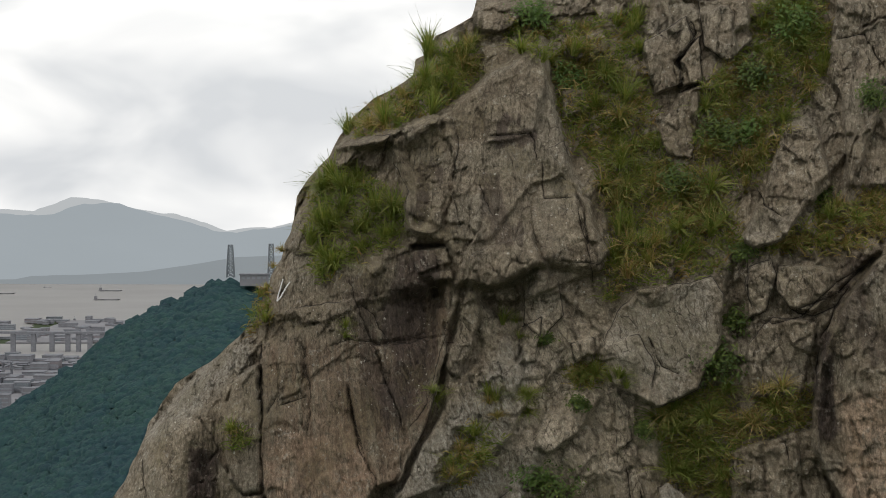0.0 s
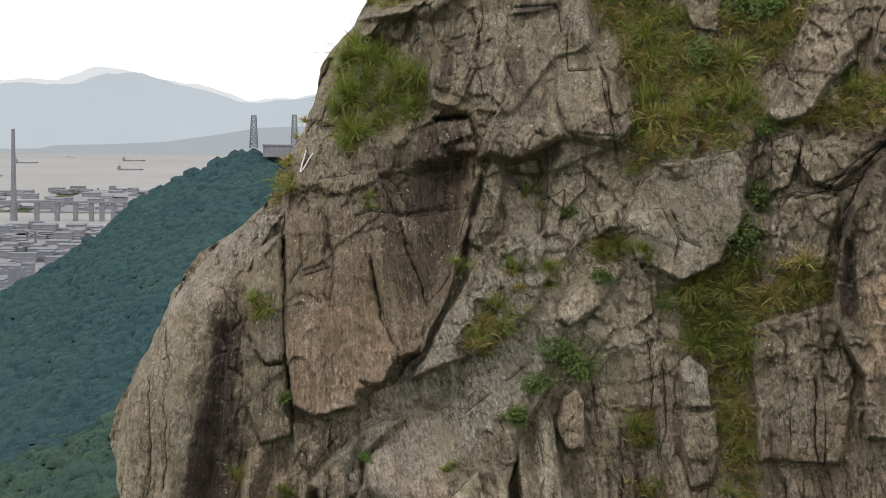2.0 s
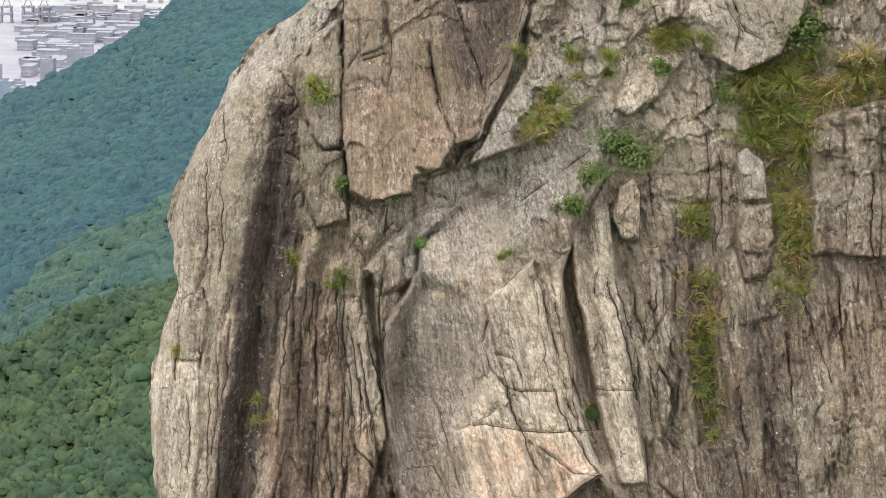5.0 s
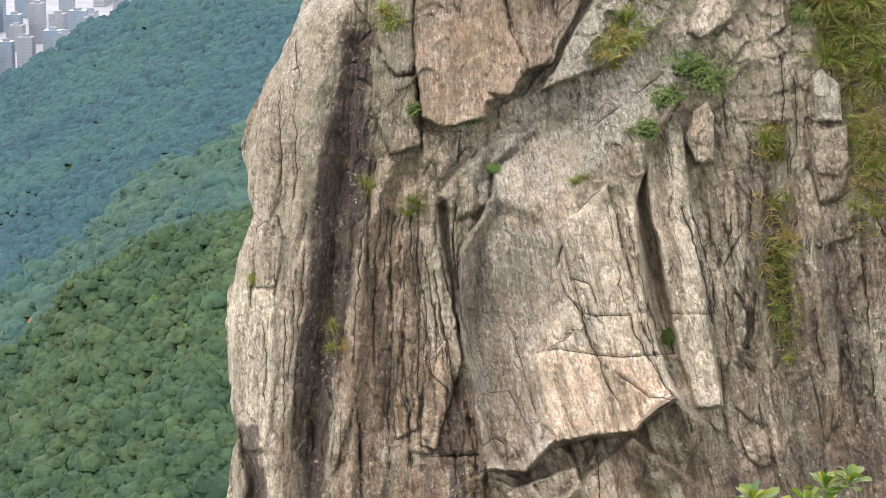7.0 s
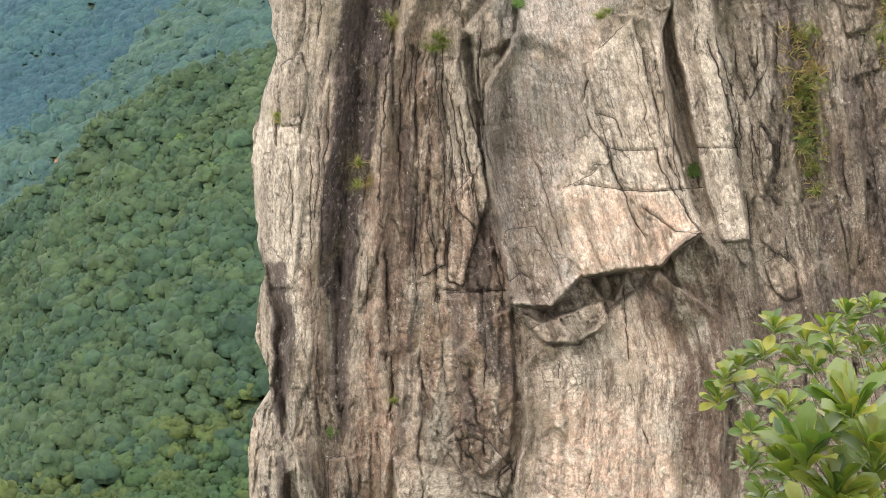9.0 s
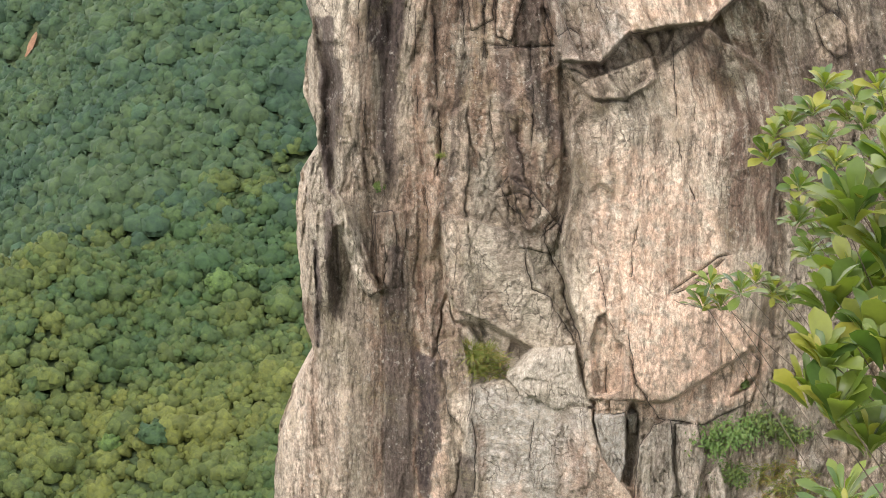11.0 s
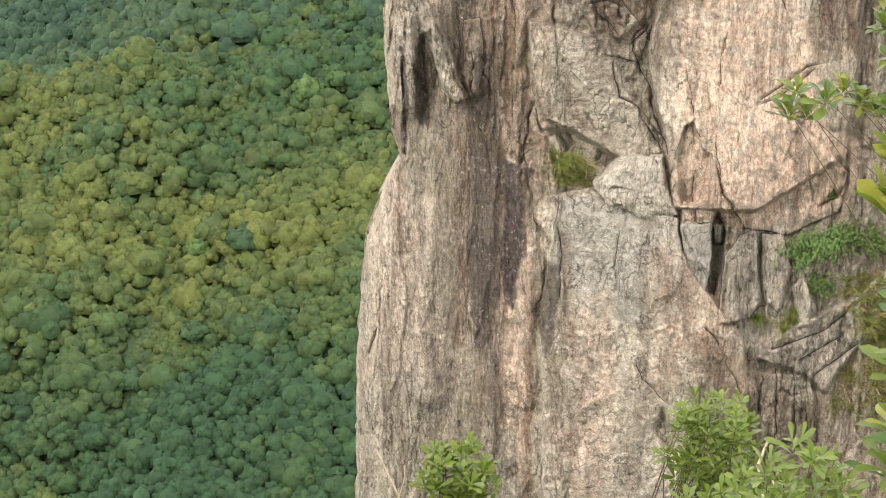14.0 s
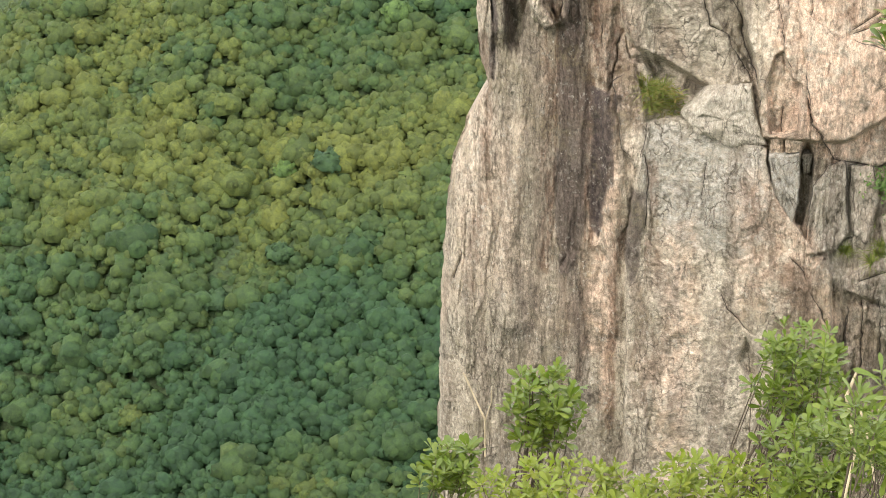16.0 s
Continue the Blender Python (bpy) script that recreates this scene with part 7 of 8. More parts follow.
def build_carpet(name, dry, mat, label):
    verts, faces = [], []
    r = random.Random(77)
    for x, z, is_dry in CARPET:
        if is_dry != dry:
            continue
        p = spot(x, z, 0.02)
        for _ in range(7):
            a = Vector((r.uniform(-1, 1), r.uniform(-1.2, 0.2), r.uniform(-0.1, 1.1))).normalized()
            ln, w = r.uniform(0.20, 0.62), r.uniform(0.013, 0.026)
            q = p + Vector((r.uniform(-0.2, 0.2), r.uniform(-0.1, 0.02), r.uniform(-0.2, 0.2)))
            s = a.cross(Vector((r.uniform(-1, 1), r.uniform(-1, 1), 0.3))).normalized() * w
            tip = q + a * ln + Vector((0, -0.05, -0.25 * ln))
            m = q + a * ln * 0.55
            o = len(verts)
            verts += [tuple(q - s), tuple(q + s), tuple(m + s * 0.8), tuple(m - s * 0.8), tuple(tip)]
            faces += [(o, o + 1, o + 2, o + 3), (o + 3, o + 2, o + 4)]
    me = bpy.data.meshes.new(name)
    me.from_pydata(verts, [], faces)
    me.materials.append(mat)
    return tagged(new(name, me), label, "grass", kind="stuff")


build_carpet("grass", False, GRASS, "short green grass and herbs over the ledges")
build_carpet("grass", True, DRY_GRASS, "short brown dry grass over the ledges")


# -- shrubs on the cliff --
def cliff_shrub(x, z, radius, mat, label, seed, leaf=0.055, count=420, tall=1.0):
    r = random.Random(seed)
    root = spot(x, z, 0.0)
    shrub = tagged(new("shrub"), label, "shrub", "shrubs on the cliff")
    shrub.location = root
    stems, centres = bmesh.new(), []
    for _ in range(9):
        d = Vector((r.uniform(-1, 1), r.uniform(-1.1, 0.1), r.uniform(0.1, 1.3) * tall)).normalized() * radius * r.uniform(0.5, 1.0)
        mid = d * 0.5 + Vector((0, 0, -0.08 * radius))
        tube(stems, (0, 0.05, 0), mid, 0.022 * radius + 0.006, 0.014 * radius + 0.004, 5)
        tube(stems, mid, d, 0.014 * radius + 0.004, 0.006, 5)
        centres.append(d)
    part("stem", stems, BARK, shrub)
    verts, faces = [], []
    for _ in range(count):
        c = r.choice(centres)
        p = c * r.uniform(0.6, 1.05) + Vector((r.gauss(0, 1), r.gauss(0, 1), r.gauss(0, 1))) * radius * 0.24
        up = (p.normalized() + Vector((r.uniform(-1, 1), r.uniform(-1.4, 0.4), r.uniform(0.2, 1.6)))).normalized()
        a = up.cross(Vector((r.uniform(-1, 1), r.uniform(-1, 1), r.uniform(-1, 1)))).normalized()
        b = up.cross(a)
        s = leaf * r.uniform(0.7, 1.3)
        o = len(verts)
        verts += [tuple(p - a * s), tuple(p - b * s * 0.45 + up * s * 0.2), tuple(p + a * s), tuple(p + b * s * 0.45 + up * s * 0.2)]
        faces.append((o, o + 1, o + 2, o + 3))
    me = bpy.data.meshes.new("leaves")
    me.from_pydata(verts, [], faces)
    me.materials.append(mat)
    ob = new("leaves", me)
    ob.parent = shrub
    return shrub


BRIGHT_SHRUB = leaf_material("bright_shrub_leaves", [(0.07, 0.13, 0.03), (0.11, 0.18, 0.035), (0.09, 0.15, 0.04), (0.15, 0.20, 0.05)], 0.5, 0.25)
for k, (p, rad, mat, lab) in enumerate((
        ((3.82, -10.69), 0.85, SHRUB, "dark green leafy shrub on a ledge"), ((3.03, -10.31), 0.6, BRIGHT_SHRUB, "bright green leafy shrub on a ledge"),
        ((2.38, -11.32), 0.5, SHRUB, "small dark green shrub in a crack"), ((1.83, -12.52), 0.45, SHRUB, "small dark green shrub in a crack"),
        ((9.63, -6.35), 0.9, SHRUB, "dark green shrub in a rocky gully"), ((10.01, -4.99), 0.7, SHRUB, "dark green shrub in a rocky gully"),
        ((3.02, 5.66), 0.75, BRIGHT_SHRUB, "bright green leafy shrub on the skyline"), ((12.90, -0.53), 0.6, SHRUB, "dark green shrub beside a rock spire"),
        ((4.37, 3.54), 0.6, BRIGHT_SHRUB, "green shrub among grass"), ((10.76, 3.54), 0.7, SHRUB, "green shrub in a gully"),
        ((11.91, 5.27), 0.8, BRIGHT_SHRUB, "green shrub in a gully"), ((9.41, 1.60), 0.7, SHRUB, "green shrub among grass"),
        ((8.06, 0.06), 0.6, SHRUB, "green shrub among grass"), ((10.57, 1.60), 0.6, BRIGHT_SHRUB, "green shrub in a gully"),
        ((14.82, 2.96), 0.6, SHRUB, "dark green shrub in a crack"), ((10.39, -2.27), 0.5, SHRUB, "dark green shrub in a cleft"),
        ((3.51, -5.32), 0.3, SHRUB, "small dark green shrub in a crack"), ((4.69, -7.53), 0.35, SHRUB, "small dark green shrub in a crack"),
        ((-3.40, -13.86), 0.22, BRIGHT_SHRUB, "small bright green seedling on bare rock"), ((-6.18, -11.84), 0.28, SHRUB, "small dark green shrub under an overhang"),
        ((2.71, -19.76), 0.3, BRIGHT_SHRUB, "small yellow-green shrub in a crack"), ((-4.31, -12.11), 0.35, SHRUB, "small green shrub under an overhang"),
        ((6.46, -17.21), 0.5, SHRUB, "green shrub hanging in a crack"), ((6.62, -18.82), 0.5, SHRUB, "green shrub hanging in a crack"),
        ((2.19, -39.77), 0.75, BRIGHT_SHRUB, "low green creeping shrub on a ledge"), ((3.23, -39.24), 0.8, BRIGHT_SHRUB, "low green creeping shrub on a ledge"),
        ((4.49, -38.95), 0.75, SHRUB, "low green creeping shrub on a ledge"), ((5.36, -39.38), 0.6, SHRUB, "low green creeping shrub on a ledge"),
        ((3.11, -41.18), 0.55, SHRUB, "green creeper hanging down a ledge"), ((-10.23, -29.71), 0.18, SHRUB, "tiny green shrub in a crack"),
        ((3.34, -37.16), 0.2, SHRUB, "tiny green shrub in a slot"), ((6.72, -8.49), 0.4, SHRUB, "small dark green shrub in a crack"))):
    cliff_shrub(*p, rad * 1.3, mat, lab, 300 + k, 0.055 + 0.035 * rad, int(200 + 520 * rad))

# -- bushes beside the eye --
def leaf_mesh(name, seed, width=0.40, fold=0.16, bend=0.35, blunt=8.0):
    """A broad leaf one long: narrow at its stalk, widest past the middle, folded along the midrib and bent back."""
    r = random.Random(seed)
    verts, faces = [], []
    steps = 8
    for k in range(steps + 1):
        t = k / steps
        w = width * 0.5 * min(1.0, 0.06 + 1.25 * t ** 0.9) * max(0.0, 1 - t ** blunt) ** 0.5 * 1.02
        y, z = t * (1 - 0.12 * bend * t), -bend * t * t * 0.5
        j = r.uniform(-0.012, 0.012)
        verts += [(-w, y, z + fold * w + j), (0, y, z), (w, y, z + fold * w - j)]
    for k in range(steps):
        o = 3 * k
        faces += [(o, o + 1, o + 4, o + 3), (o + 1, o + 2, o + 5, o + 4)]
    me = bpy.data.meshes.new(name)
    me.from_pydata(verts, [], faces)
    me.shade_smooth()
    return me


def leaf_pose(p, azimuth, raise_, roll, size):
    return Matrix.Translation(p) @ Euler((raise_, roll, azimuth), "XYZ").to_matrix().to_4x4() @ Matrix.Diagonal((size, size, size, 1))


def stems_to(bm, root, tips, r, thick):
    """Forked stems from the root to every tip."""
    root = Vector(root)
    centre = sum((Vector(t) for t in tips), Vector()) / len(tips)
    fork = root.lerp(centre, 0.55)
    tube(bm, root, fork, thick, thick * 0.7, 7)
    for t in tips:
        t = Vector(t)
        m = fork.lerp(t, 0.55) + Vector((r.uniform(-1, 1), r.uniform(-1, 1), r.uniform(-1.2, 0))) * (t - fork).length * 0.10
        tube(bm, fork, m, thick * 0.55, thick * 0.35, 6)
        tube(bm, m, t, thick * 0.35, thick * 0.16, 6)


def bush(tips, root, length, count, label, seed, mat=None, width=0.40, upright=0.6):
    """A bush whose stems end in whorls of single leaves."""
    r = random.Random(seed)
    mat = mat or BROAD_LEAF
    thing = tagged(new("bush"), label, "bush", "bushes beside the viewpoint")
    thing.location = root
    base = Vector(root)
    local = [Vector(t) - base for t in tips]
    bm = bmesh.new()
    stems_to(bm, (0, 0, 0), local, r, 0.0025 + 0.02 * length)
    part("stem", bm, BARK, thing)
    shapes = [leaf_mesh("leaf", seed + i, width, 0.10 + 0.12 * i, 0.25 + 0.22 * i) for i in range(4)]
    for me in shapes:
        me.materials.append(mat)
    for t in local:
        a0 = r.uniform(0, math.tau)
        for i in range(count):
            k = i / count
            ob = new("leaf", r.choice(shapes))
            ob.parent = thing
            az = a0 + i * 2.399
            up = radians(r.uniform(58, 88) - k * 75 * (1.3 - upright))
            s = length * r.uniform(0.65, 1.1) * (0.6 + 0.5 * k)
            p = t + Vector((-math.sin(az), math.cos(az), 0)) * 0.05 * length - Vector((0, 0, k * 0.35 * length))
            ob.matrix_basis = leaf_pose(p, az, up, radians(r.uniform(-25, 25)), s)
    return thing


bush([(0.20, 2.30, 185.13), (0.25, 2.35, 185.16), (0.27, 2.30, 185.13), (0.23, 2.30, 185.09), (0.18, 2.30, 185.02), (0.21, 2.40, 185.01), (0.22, 2.25, 185.01), (0.19, 2.35, 185.10), (0.24, 2.30, 185.07), (0.23, 2.20, 185.01), (0.17, 2.20, 185.00), (0.26, 2.30, 185.01), (0.18, 2.15, 184.97), (0.25, 2.20, 184.96), (0.22, 2.20, 184.91), (0.29, 2.30, 184.96), (0.28, 2.40, 185.07), (0.24, 2.50, 184.96), (0.23, 2.50, 184.86), (0.27, 2.50, 184.94), (0.22, 2.45, 184.81), (0.18, 2.50, 184.82), (0.26, 2.50, 185.08), (0.30, 2.50, 184.96), (0.27, 2.50, 184.79)],
     (1.15, 2.5, 183.5), 0.070, 18, "close green bush with broad glossy oval leaves", 500, width=0.40, upright=1.12)
bush([(0.19, 3.80, 184.70), (0.18, 3.80, 184.66), (0.27, 3.80, 184.79), (0.33, 3.90, 184.74), (0.39, 3.80, 184.82), (0.35, 3.70, 184.82), (0.43, 3.80, 184.83), (0.27, 3.70, 184.73), (0.23, 3.70, 184.64), (0.28, 3.60, 184.72), (0.23, 3.70, 184.58), (0.34, 3.80, 184.72), (0.42, 3.80, 184.75), (0.29, 3.80, 184.58), (0.45, 3.80, 184.77), (0.31, 3.80, 184.52), (0.26, 3.90, 184.71), (0.32, 3.90, 184.70), (0.39, 4.00, 184.69), (0.41, 3.90, 184.76), (0.37, 4.00, 184.60), (0.47, 4.00, 184.64), (0.25, 3.90, 184.63), (0.29, 3.90, 184.49), (0.35, 4.00, 184.53), (0.42, 4.00, 184.61), (0.27, 3.90, 184.44), (0.22, 3.90, 184.69)],
     (1.75, 3.7, 182.6), 0.052, 18, "light green bush with small glossy leaves in whorls", 510, width=0.42)
bush([(0.11, 3.80, 184.38), (0.09, 3.80, 184.42), (0.17, 3.80, 184.43), (0.20, 3.80, 184.41), (0.14, 3.70, 184.45), (0.08, 3.80, 184.38), (0.24, 3.80, 184.56), (0.26, 3.80, 184.49), (0.23, 3.80, 184.39)],
     (1.75, 3.7, 182.6), 0.050, 16, "slender green bush branch with whorls of small leaves", 520, width=0.34)
bush([(0.26, 3.00, 184.36), (0.28, 3.00, 184.29), (0.25, 3.00, 184.23), (0.28, 3.00, 184.40), (0.28, 2.90, 184.26), (0.24, 3.00, 184.16), (0.33, 3.00, 184.29), (0.31, 3.00, 184.12), (0.26, 3.10, 184.27), (0.31, 3.10, 184.29), (0.28, 3.10, 184.18), (0.27, 3.10, 184.11), (0.33, 3.10, 184.16), (0.28, 3.10, 184.38)],
     (0.95, 3.0, 183.0), 0.080, 15, "green bush with long narrow leaves", 530, width=0.26, upright=0.8)


def leafy_mass(tips, root, length, count, label, seed, width, mat):
    """A low bush farther down the slope: every whorl of leaves is one piece."""
    r = random.Random(seed)
    thing = tagged(new("bush"), label, "bush", "bushes beside the viewpoint")
    thing.location = root
    base = Vector(root)
    bm = bmesh.new()
    stems_to(bm, (0, 0, 0), [Vector(t) - base for t in tips[::3]], r, 0.006)
    part("stem", bm, BARK, thing)
    single = [leaf_mesh("whorl", seed + i, width, 0.15, 0.3 + 0.2 * i) for i in range(2)]
    shapes = []
    for v in range(5):
        verts, faces = [], []
        for i in range(count):
            k = i / count
            az = i * 2.399 + v
            m = leaf_pose(Vector((-math.sin(az), math.cos(az), 0)) * 0.06 - Vector((0, 0, 0.5 * k)), az, radians(r.uniform(40, 78) - 55 * k), radians(r.uniform(-25, 25)), r.uniform(0.6, 1.1))
            me = single[i % 2]
            o = len(verts)
            verts += [tuple(m @ q.co) for q in me.vertices]
            faces += [tuple(o + j for j in f.vertices) for f in me.polygons]
        me = bpy.data.meshes.new("whorl")
        me.from_pydata(verts, [], faces)
        me.shade_smooth()
        me.materials.append(mat)
        shapes.append(me)
    for t in tips:
        ob = new("whorl", r.choice(shapes))
        ob.parent = thing
        s = length * r.uniform(0.62, 1.1)
        ob.matrix_basis = Matrix.Translation(Vector(t) - base) @ Euler((r.uniform(-0.5, 0.35), r.uniform(-0.5, 0.5), r.uniform(0, 6.28))).to_matrix().to_4x4() @ Matrix.Diagonal((s, s, s, 1))
    return thing


def tips_round(centre, rx, ry, rz, n, seed):
    """Places on the upper and outer part of a rounded crown."""
    r = random.Random(seed)
    out = []
    while len(out) < n:
        d = Vector((r.uniform(-1, 1), r.uniform(-1, 1), r.uniform(-1, 1)))
        if 0.30 < d.length < 1.0:
            out.append(Vector(centre) + Vector((d.x * rx, d.y * ry, d.z * rz)))
    return out


leafy_mass(tips_round((-0.73, 5.40, 182.56), 0.105, 0.11, 0.125, 92, 1), (-0.95, 5.4, 181.3), 0.048, 9, "light green bush with whorled oval leaves", 540, 0.38, SMALL_LEAF)
leafy_mass(tips_round((-0.96, 5.20, 182.47), 0.09, 0.1, 0.075, 56, 2), (-1.2, 5.2, 181.3), 0.048, 9, "light green bush with whorled oval leaves", 541, 0.38, SMALL_LEAF)
leafy_mass(tips_round((-0.04, 5.40, 182.73), 0.135, 0.13, 0.15, 130, 3), (-0.35, 5.5, 181.3), 0.046, 9, "green bush with pointed leaves", 542, 0.34, SMALL_LEAF)
leafy_mass(tips_round((-0.62, 5.00, 182.54), 0.25, 0.15, 0.09, 150, 4), (-0.7, 5.0, 181.6), 0.042, 9, "low yellow-green undergrowth with small leaves", 543, 0.36, YELLOW_LEAF)
leafy_mass(tips_round((-0.23, 5.00, 182.57), 0.22, 0.15, 0.11, 150, 5), (-0.4, 5.0, 181.6), 0.040, 9, "low yellow-green undergrowth with small leaves", 544, 0.36, YELLOW_LEAF)
leafy_mass(tips_round((0.04, 4.80, 182.85), 0.17, 0.15, 0.13, 150, 6), (-0.1, 4.8, 181.7), 0.048, 9, "green undergrowth with narrow leaves", 545, 0.30, SMALL_LEAF)
leafy_mass(tips_round((0.16, 4.20, 183.36), 0.10, 0.15, 0.10, 55, 7), (0.1, 4.2, 182.1), 0.060, 9, "green undergrowth with long narrow leaves", 546, 0.24, SMALL_LEAF)


def dry_stalk(points, thick):
    bm = bmesh.new()
    pts = [Vector(p) for p in points]
    for a, b in zip(pts, pts[1:]):
        tube(bm, a, b, thick, thick * 0.8, 6)
    return tagged(link("dry_stalk", bm, STRAW), "pale dry broken plant stalk among leaves", "stalk", "dry stalks")


dry_stalk([(0.08, 4.60, 182.85), (0.10, 4.60, 183.01), (0.07, 4.60, 183.16), (0.09, 4.60, 183.23)], 0.004)
dry_stalk([(0.15, 4.60, 182.94), (0.12, 4.60, 183.08), (0.10, 4.60, 183.14)], 0.003)
dry_stalk([(-0.93, 5.60, 182.25), (-0.93, 5.60, 182.38), (-0.97, 5.60, 182.48), (-0.99, 5.60, 182.53)], 0.003)
dry_stalk([(-0.93, 5.60, 182.37), (-0.91, 5.60, 182.44), (-0.91, 5.60, 182.48)], 0.002)

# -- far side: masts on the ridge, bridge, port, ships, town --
# bluish-grey haze of distance is painted into the port and town colours
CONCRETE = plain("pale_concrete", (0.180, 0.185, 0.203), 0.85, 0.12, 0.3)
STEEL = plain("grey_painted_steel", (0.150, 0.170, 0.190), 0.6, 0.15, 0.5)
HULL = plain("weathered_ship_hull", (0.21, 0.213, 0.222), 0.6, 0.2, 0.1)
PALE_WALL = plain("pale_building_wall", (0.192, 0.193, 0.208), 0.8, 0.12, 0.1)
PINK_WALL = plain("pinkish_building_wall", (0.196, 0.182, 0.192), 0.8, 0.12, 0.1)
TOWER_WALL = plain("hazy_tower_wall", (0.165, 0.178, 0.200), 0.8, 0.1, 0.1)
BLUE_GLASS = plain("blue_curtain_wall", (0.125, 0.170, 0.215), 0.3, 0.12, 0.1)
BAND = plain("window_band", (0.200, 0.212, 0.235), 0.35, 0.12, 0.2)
CHAIN = plain("galvanised_chain", (0.62, 0.62, 0.60), 0.5, 0.1, 20, 0.3)


def lattice_mast(x, y, z0, z1, width, label):
    thing = tagged(new("antenna_mast"), label, "antenna mast", "masts on the ridge")
    thing.location = (x, y, z0)
    h = z1 - z0
    corners = [(-1, -1), (1, -1), (1, 1), (-1, 1)]

    def at(i, t):
        w = width * (0.5 - 0.22 * t)
        return Vector((corners[i % 4][0] * w, corners[i % 4][1] * w, h * t))
    for i in range(4):
        bm = bmesh.new()
        tube(bm, at(i, 0), at(i, 1), 0.26, 0.20, 5)
        part("leg", bm, STEEL, thing)
        for k in range(7):
            bm = bmesh.new()
            tube(bm, at(i, k / 7), at(i + 1, (k + 1) / 7), 0.13, 0.13, 4)
            tube(bm, at(i + 1, k / 7), at(i, (k + 1) / 7), 0.13, 0.13, 4)
            tube(bm, at(i, (k + 1) / 7), at(i + 1, (k + 1) / 7), 0.12, 0.12, 4)
            part("bracing", bm, STEEL, thing)
    bm = bmesh.new()
    box(bm, -width * 0.34, -width * 0.34, h - 0.2, width * 0.34, width * 0.34, h + 0.1)
    part("platform", bm, STEEL, thing)
    return thing


lattice_mast(-81.99, 900.00, 151.5, 164.0, 2.9, "grey lattice antenna mast on a wooded summit")
lattice_mast(-65.56, 890.00, 150.5, 164.6, 2.6, "grey lattice antenna mast with dishes beside a building")

station = tagged(new("hilltop_station"), "low pale hilltop building with a flat roof among trees", "building")
station.location = (-72.70, 885.00, 151.88)
bm = bmesh.new()
box(bm, -4.2, -2, -3, 6.4, 2, 1.2)
part("wall", bm, PALE_WALL, station)
bm = bmesh.new()
box(bm, -4.6, -2.4, 1.2, 6.8, 2.4, 1.6)
part("roof", bm, CONCRETE, station)
for i in range(5):
    bm = bmesh.new()
    box(bm, -3.6 + i * 2, -2.06, -0.4, -2.4 + i * 2, -1.9, 0.5)
    part("window", bm, BAND, station)


def bridge():
    thing = tagged(new("cable_stayed_bridge"), "pale cable-stayed bridge with one tall slim tower over the port", "bridge")
    thing.location = (0, 2640, 0)
    bm = bmesh.new()
    box(bm, -1500, -3.5, 23.3 - 2.4, -150, 3.5, 23.3)
    part("deck", bm, CONCRETE, thing)
    for x in (-513.3,):
        bm = bmesh.new()
        tube(bm, (x, 0, 0.5), (x, 0, 23.3), 4.4, 3.8, 12)
        tube(bm, (x, 0, 23.3), (x, 0, 104.5), 3.4, 2.0, 12)
        part("tower", bm, CONCRETE, thing)
    for x in (-653, -628, -602, -576, -487, -464, -443, -425, -413, -400, -386, -373):
        bm = bmesh.new()
        box(bm, x - 2.6, -2.5, 0.5, x + 2.6, 2.5, 23.3 - 2.4)
        part("pier", bm, CONCRETE, thing)
    return thing


bridge()


def gantry_crane(x, y, size):
    thing = tagged(new("container_crane"), "tall pale quay crane with a raised frame", "crane", "quay cranes")
    thing.location = (x, y, 2.6)
    for sx in (-1, 1):
        for sy in (-1, 1):
            bm = bmesh.new()
            tube(bm, (sx * 0.32 * size, sy * 0.25 * size, 0), (sx * 0.28 * size, sy * 0.2 * size, size), 0.05 * size, 0.04 * size, 5)
            part("leg", bm, CONCRETE, thing)
    for z in (0.55, 1.0):
        bm = bmesh.new()
        box(bm, -0.36 * size, -0.3 * size, z * size - 0.05 * size, 0.36 * size, 0.3 * size, z * size + 0.05 * size)
        part("cross_beam", bm, CONCRETE, thing)
    for sx in (-1, 1):
        bm = bmesh.new()
        tube(bm, (sx * 0.28 * size, 0, size), (sx * 0.06 * size, 0, 1.5 * size), 0.035 * size, 0.03 * size, 5)
        part("mast", bm, CONCRETE, thing)
    bm = bmesh.new()
    box(bm, -0.05 * size, -0.9 * size, 0.98 * size, 0.05 * size, 0.9 * size, 1.06 * size)
    part("boom", bm, CONCRETE, thing)


for px, py, s in ((-489, 2288, 16.0), (-474, 2293, 16.0), (-424, 2266, 14.0), (-509, 2282, 16.0)):
    gantry_crane(px, py, s)


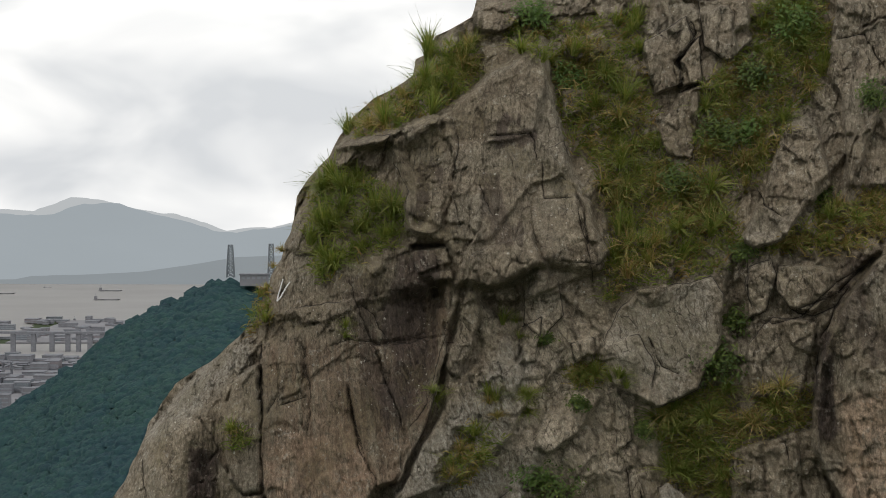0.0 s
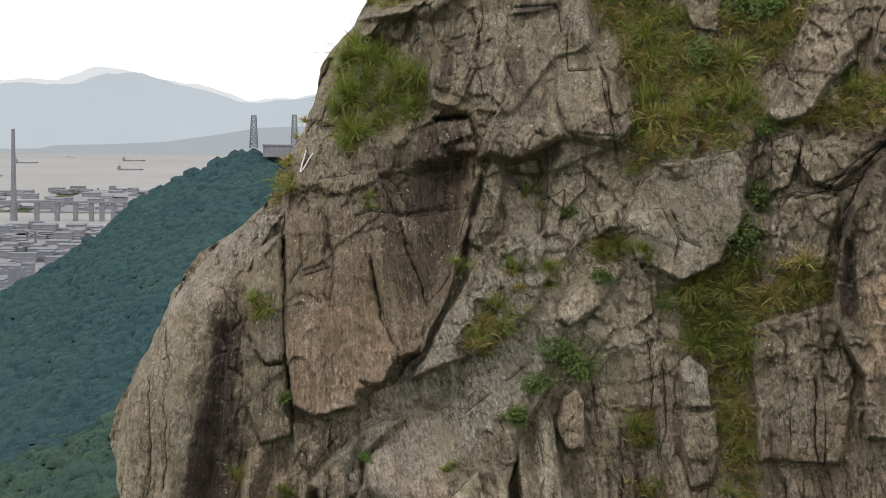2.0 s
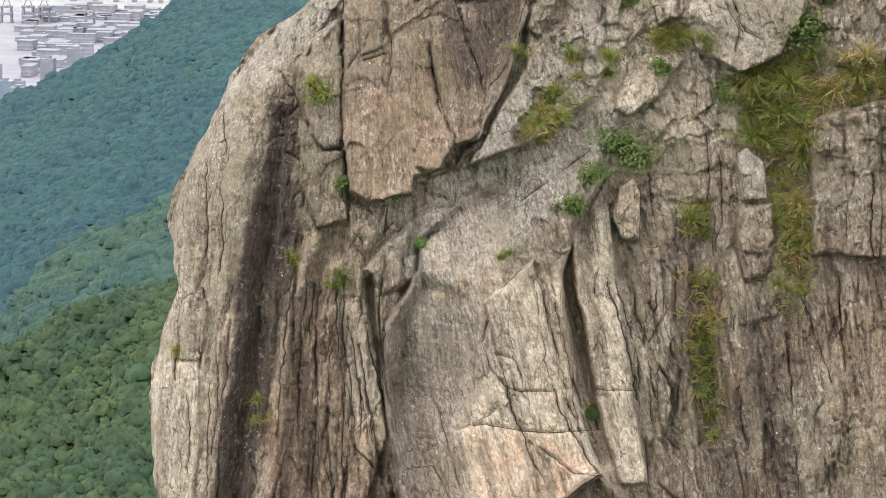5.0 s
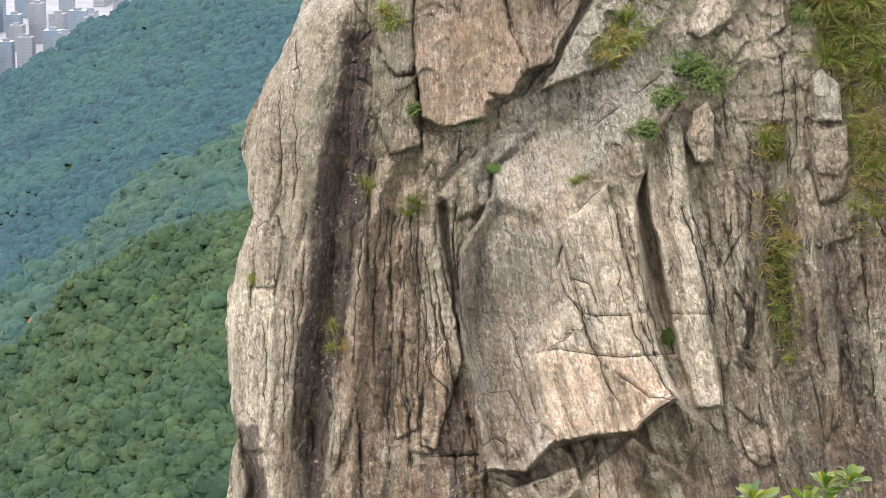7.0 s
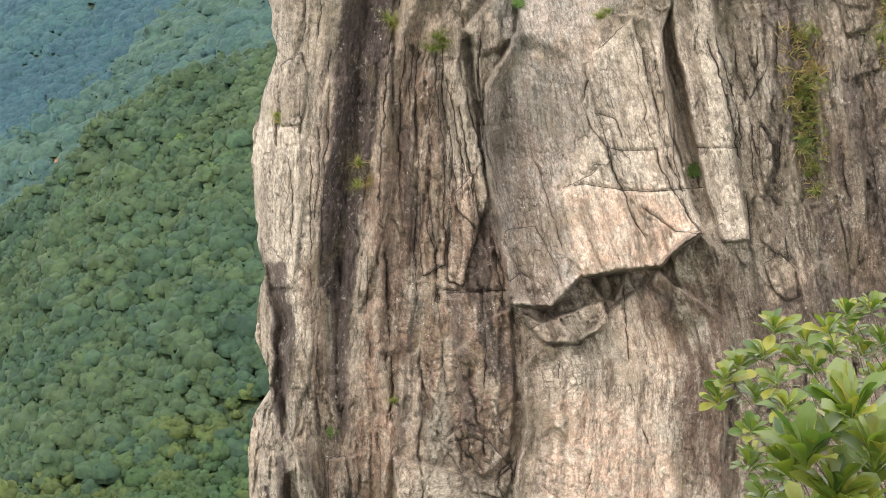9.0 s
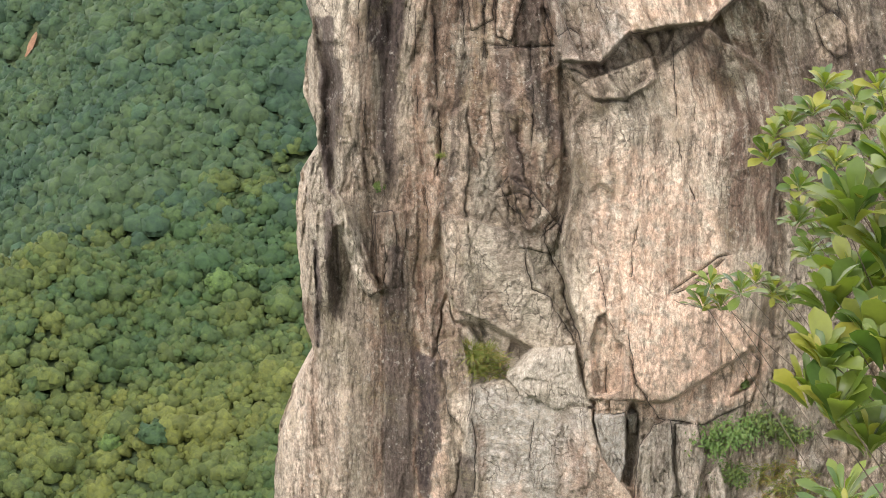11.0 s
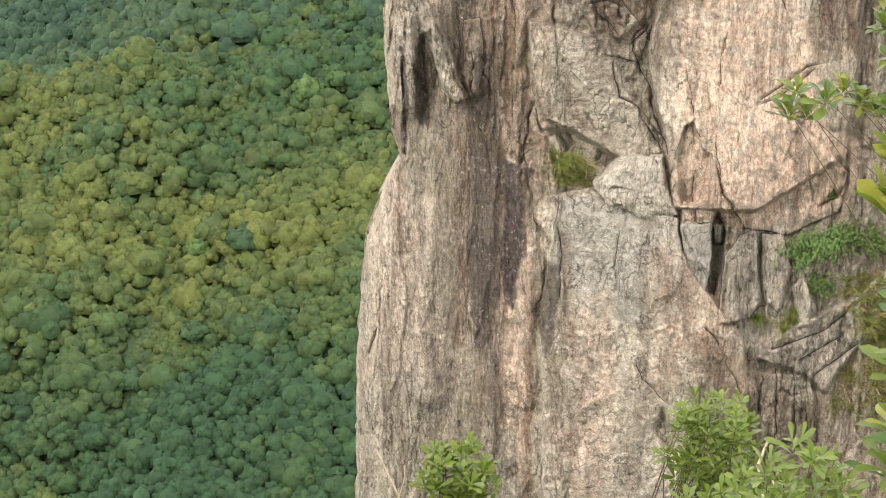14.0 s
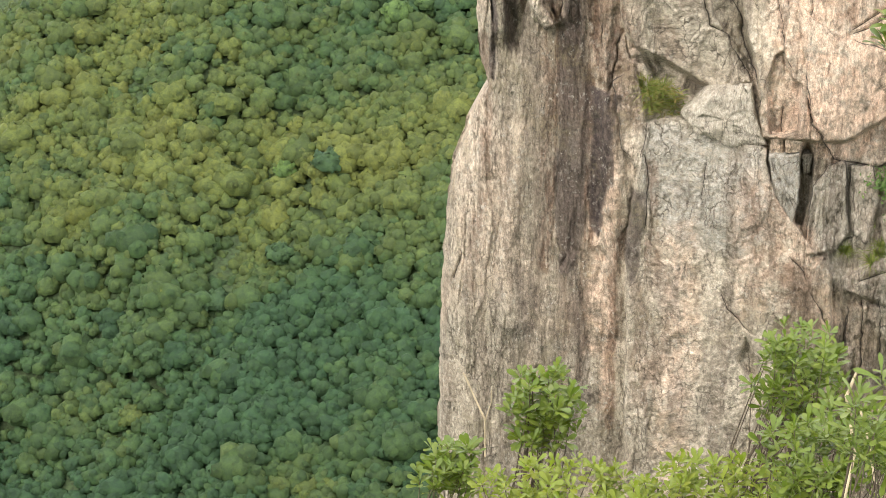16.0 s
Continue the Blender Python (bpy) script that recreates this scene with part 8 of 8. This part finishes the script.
def ship(x, y, length, label):
    thing = tagged(new("ship"), label, "ship", "ships at anchor")
    thing.location = (x, y, 0.5)
    w, h = length * 0.16, length * 0.055
    bm = bmesh.new()
    rows = []
    for z, k in ((0, 0.82), (h, 1.0)):
        rows.append([bm.verts.new(p) for p in ((-length / 2 * k, -w / 2 * k, z), (length * 0.36 * k, -w / 2 * k, z), (length / 2 * k, 0, z), (length * 0.36 * k, w / 2 * k, z), (-length / 2 * k, w / 2 * k, z))])
    for i in range(5):
        bm.faces.new((rows[0][i], rows[0][(i + 1) % 5], rows[1][(i + 1) % 5], rows[1][i]))
    bm.faces.new(rows[1])
    bm.faces.new(rows[0][::-1])
    part("hull", bm, HULL, thing)
    bm = bmesh.new()
    box(bm, -length * 0.46, -w * 0.4, h, -length * 0.36, w * 0.4, h + length * 0.10)
    part("bridge_house", bm, PALE_WALL, thing)
    bm = bmesh.new()
    tube(bm, (-length * 0.4, 0, h), (-length * 0.4, 0, h + length * 0.2), length * 0.008, length * 0.006, 5)
    part("mast", bm, STEEL, thing)


for px, py, ln in ((-554, 3845, 46), (-596, 4181, 44), (-768, 4070, 44), (-733, 4323, 16), (-738, 3609, 40), (-498, 3228, 30)):
    ship(px, py, ln, "long grey cargo ship at anchor in the harbour")

town = random.Random(12)


def low_block(x, y, w, d, h, mat, label):
    """A warehouse or stack of containers: a body, a roof edge and lighter strips."""
    thing = tagged(new("port_building"), label, "building", "port buildings")
    thing.location = (x, y, 2.6)
    bm = bmesh.new()
    box(bm, -w / 2, -d / 2, 0, w / 2, d / 2, h)
    part("wall", bm, mat, thing)
    bm = bmesh.new()
    box(bm, -w / 2 - 0.3, -d / 2 - 0.3, h, w / 2 + 0.3, d / 2 + 0.3, h + 0.6)
    part("roof", bm, CONCRETE, thing)
    for k in range(max(1, int(h / 3))):
        bm = bmesh.new()
        box(bm, -w / 2 + 0.4, -d / 2 - 0.15, 1.0 + 3 * k, w / 2 - 0.4, -d / 2 + 0.1, 2.2 + 3 * k)
        part("window_strip", bm, BAND, thing)


def high_rise(x, y, w, d, h, mat):
    thing = tagged(new("apartment_tower"), "pale high-rise tower with rows of window bands" if mat is not BLUE_GLASS else "blue glass office tower", "building", "high-rise towers")
    thing.location = (x, y, 2.6)
    bm = bmesh.new()
    box(bm, -w / 2, -d / 2, 0, w / 2, d / 2, h)
    part("wall", bm, mat, thing)
    bm = bmesh.new()
    box(bm, -w * 0.22, -d * 0.22, h, w * 0.22, d * 0.22, h + 1.6)
    part("roof_house", bm, CONCRETE, thing)
    me = None
    for k in range(int(h / 1.9) - 1):
        if me is None:
            bm = bmesh.new()
            box(bm, -w / 2 - 0.12, -d / 2 - 0.12, 0, w / 2 + 0.12, d / 2 + 0.12, 0.75)
            me = part("window_band", bm, STEEL, thing).data
            thing.children[-1].location.z = 1.4
        else:
            o = new("window_band", me)
            o.parent, o.location = thing, (0, 0, 1.4 + 1.9 * k)


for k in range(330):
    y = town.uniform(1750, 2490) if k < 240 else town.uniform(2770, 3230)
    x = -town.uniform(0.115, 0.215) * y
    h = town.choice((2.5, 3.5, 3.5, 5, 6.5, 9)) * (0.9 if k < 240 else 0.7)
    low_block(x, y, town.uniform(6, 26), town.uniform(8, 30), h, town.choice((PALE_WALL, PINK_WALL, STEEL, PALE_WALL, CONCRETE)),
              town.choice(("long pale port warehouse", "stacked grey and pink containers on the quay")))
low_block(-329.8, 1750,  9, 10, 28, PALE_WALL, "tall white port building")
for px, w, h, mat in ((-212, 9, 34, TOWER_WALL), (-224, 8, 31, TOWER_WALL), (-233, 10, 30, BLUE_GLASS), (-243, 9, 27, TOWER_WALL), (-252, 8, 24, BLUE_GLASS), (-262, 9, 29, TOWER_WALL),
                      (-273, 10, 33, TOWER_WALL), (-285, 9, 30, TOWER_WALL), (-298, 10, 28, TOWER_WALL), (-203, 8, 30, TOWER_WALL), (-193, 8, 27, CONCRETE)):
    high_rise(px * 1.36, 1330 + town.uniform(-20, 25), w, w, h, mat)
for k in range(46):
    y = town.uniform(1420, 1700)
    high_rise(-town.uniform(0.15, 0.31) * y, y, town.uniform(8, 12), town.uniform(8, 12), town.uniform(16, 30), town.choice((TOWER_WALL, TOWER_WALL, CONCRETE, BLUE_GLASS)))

# a chain left on the rock
chain = tagged(new("chain"), "pale metal chain hanging in a loop from bolts in the rock", "chain")
hang = [spot(*p, 0.12) for p in ((-5.49, -3.13), (-5.56, -3.38), (-5.65, -3.68), (-5.70, -3.89), (-5.57, -3.75), (-5.40, -3.44), (-5.25, -3.22))]
chain.location = hang[0]
for a, b in zip(hang, hang[1:]):
    for k in range(3):
        bm = bmesh.new()
        tube(bm, a.lerp(b, k / 3) - hang[0], a.lerp(b, (k + 0.9) / 3) - hang[0], 0.028, 0.028, 6)
        part("link", bm, CHAIN, chain)
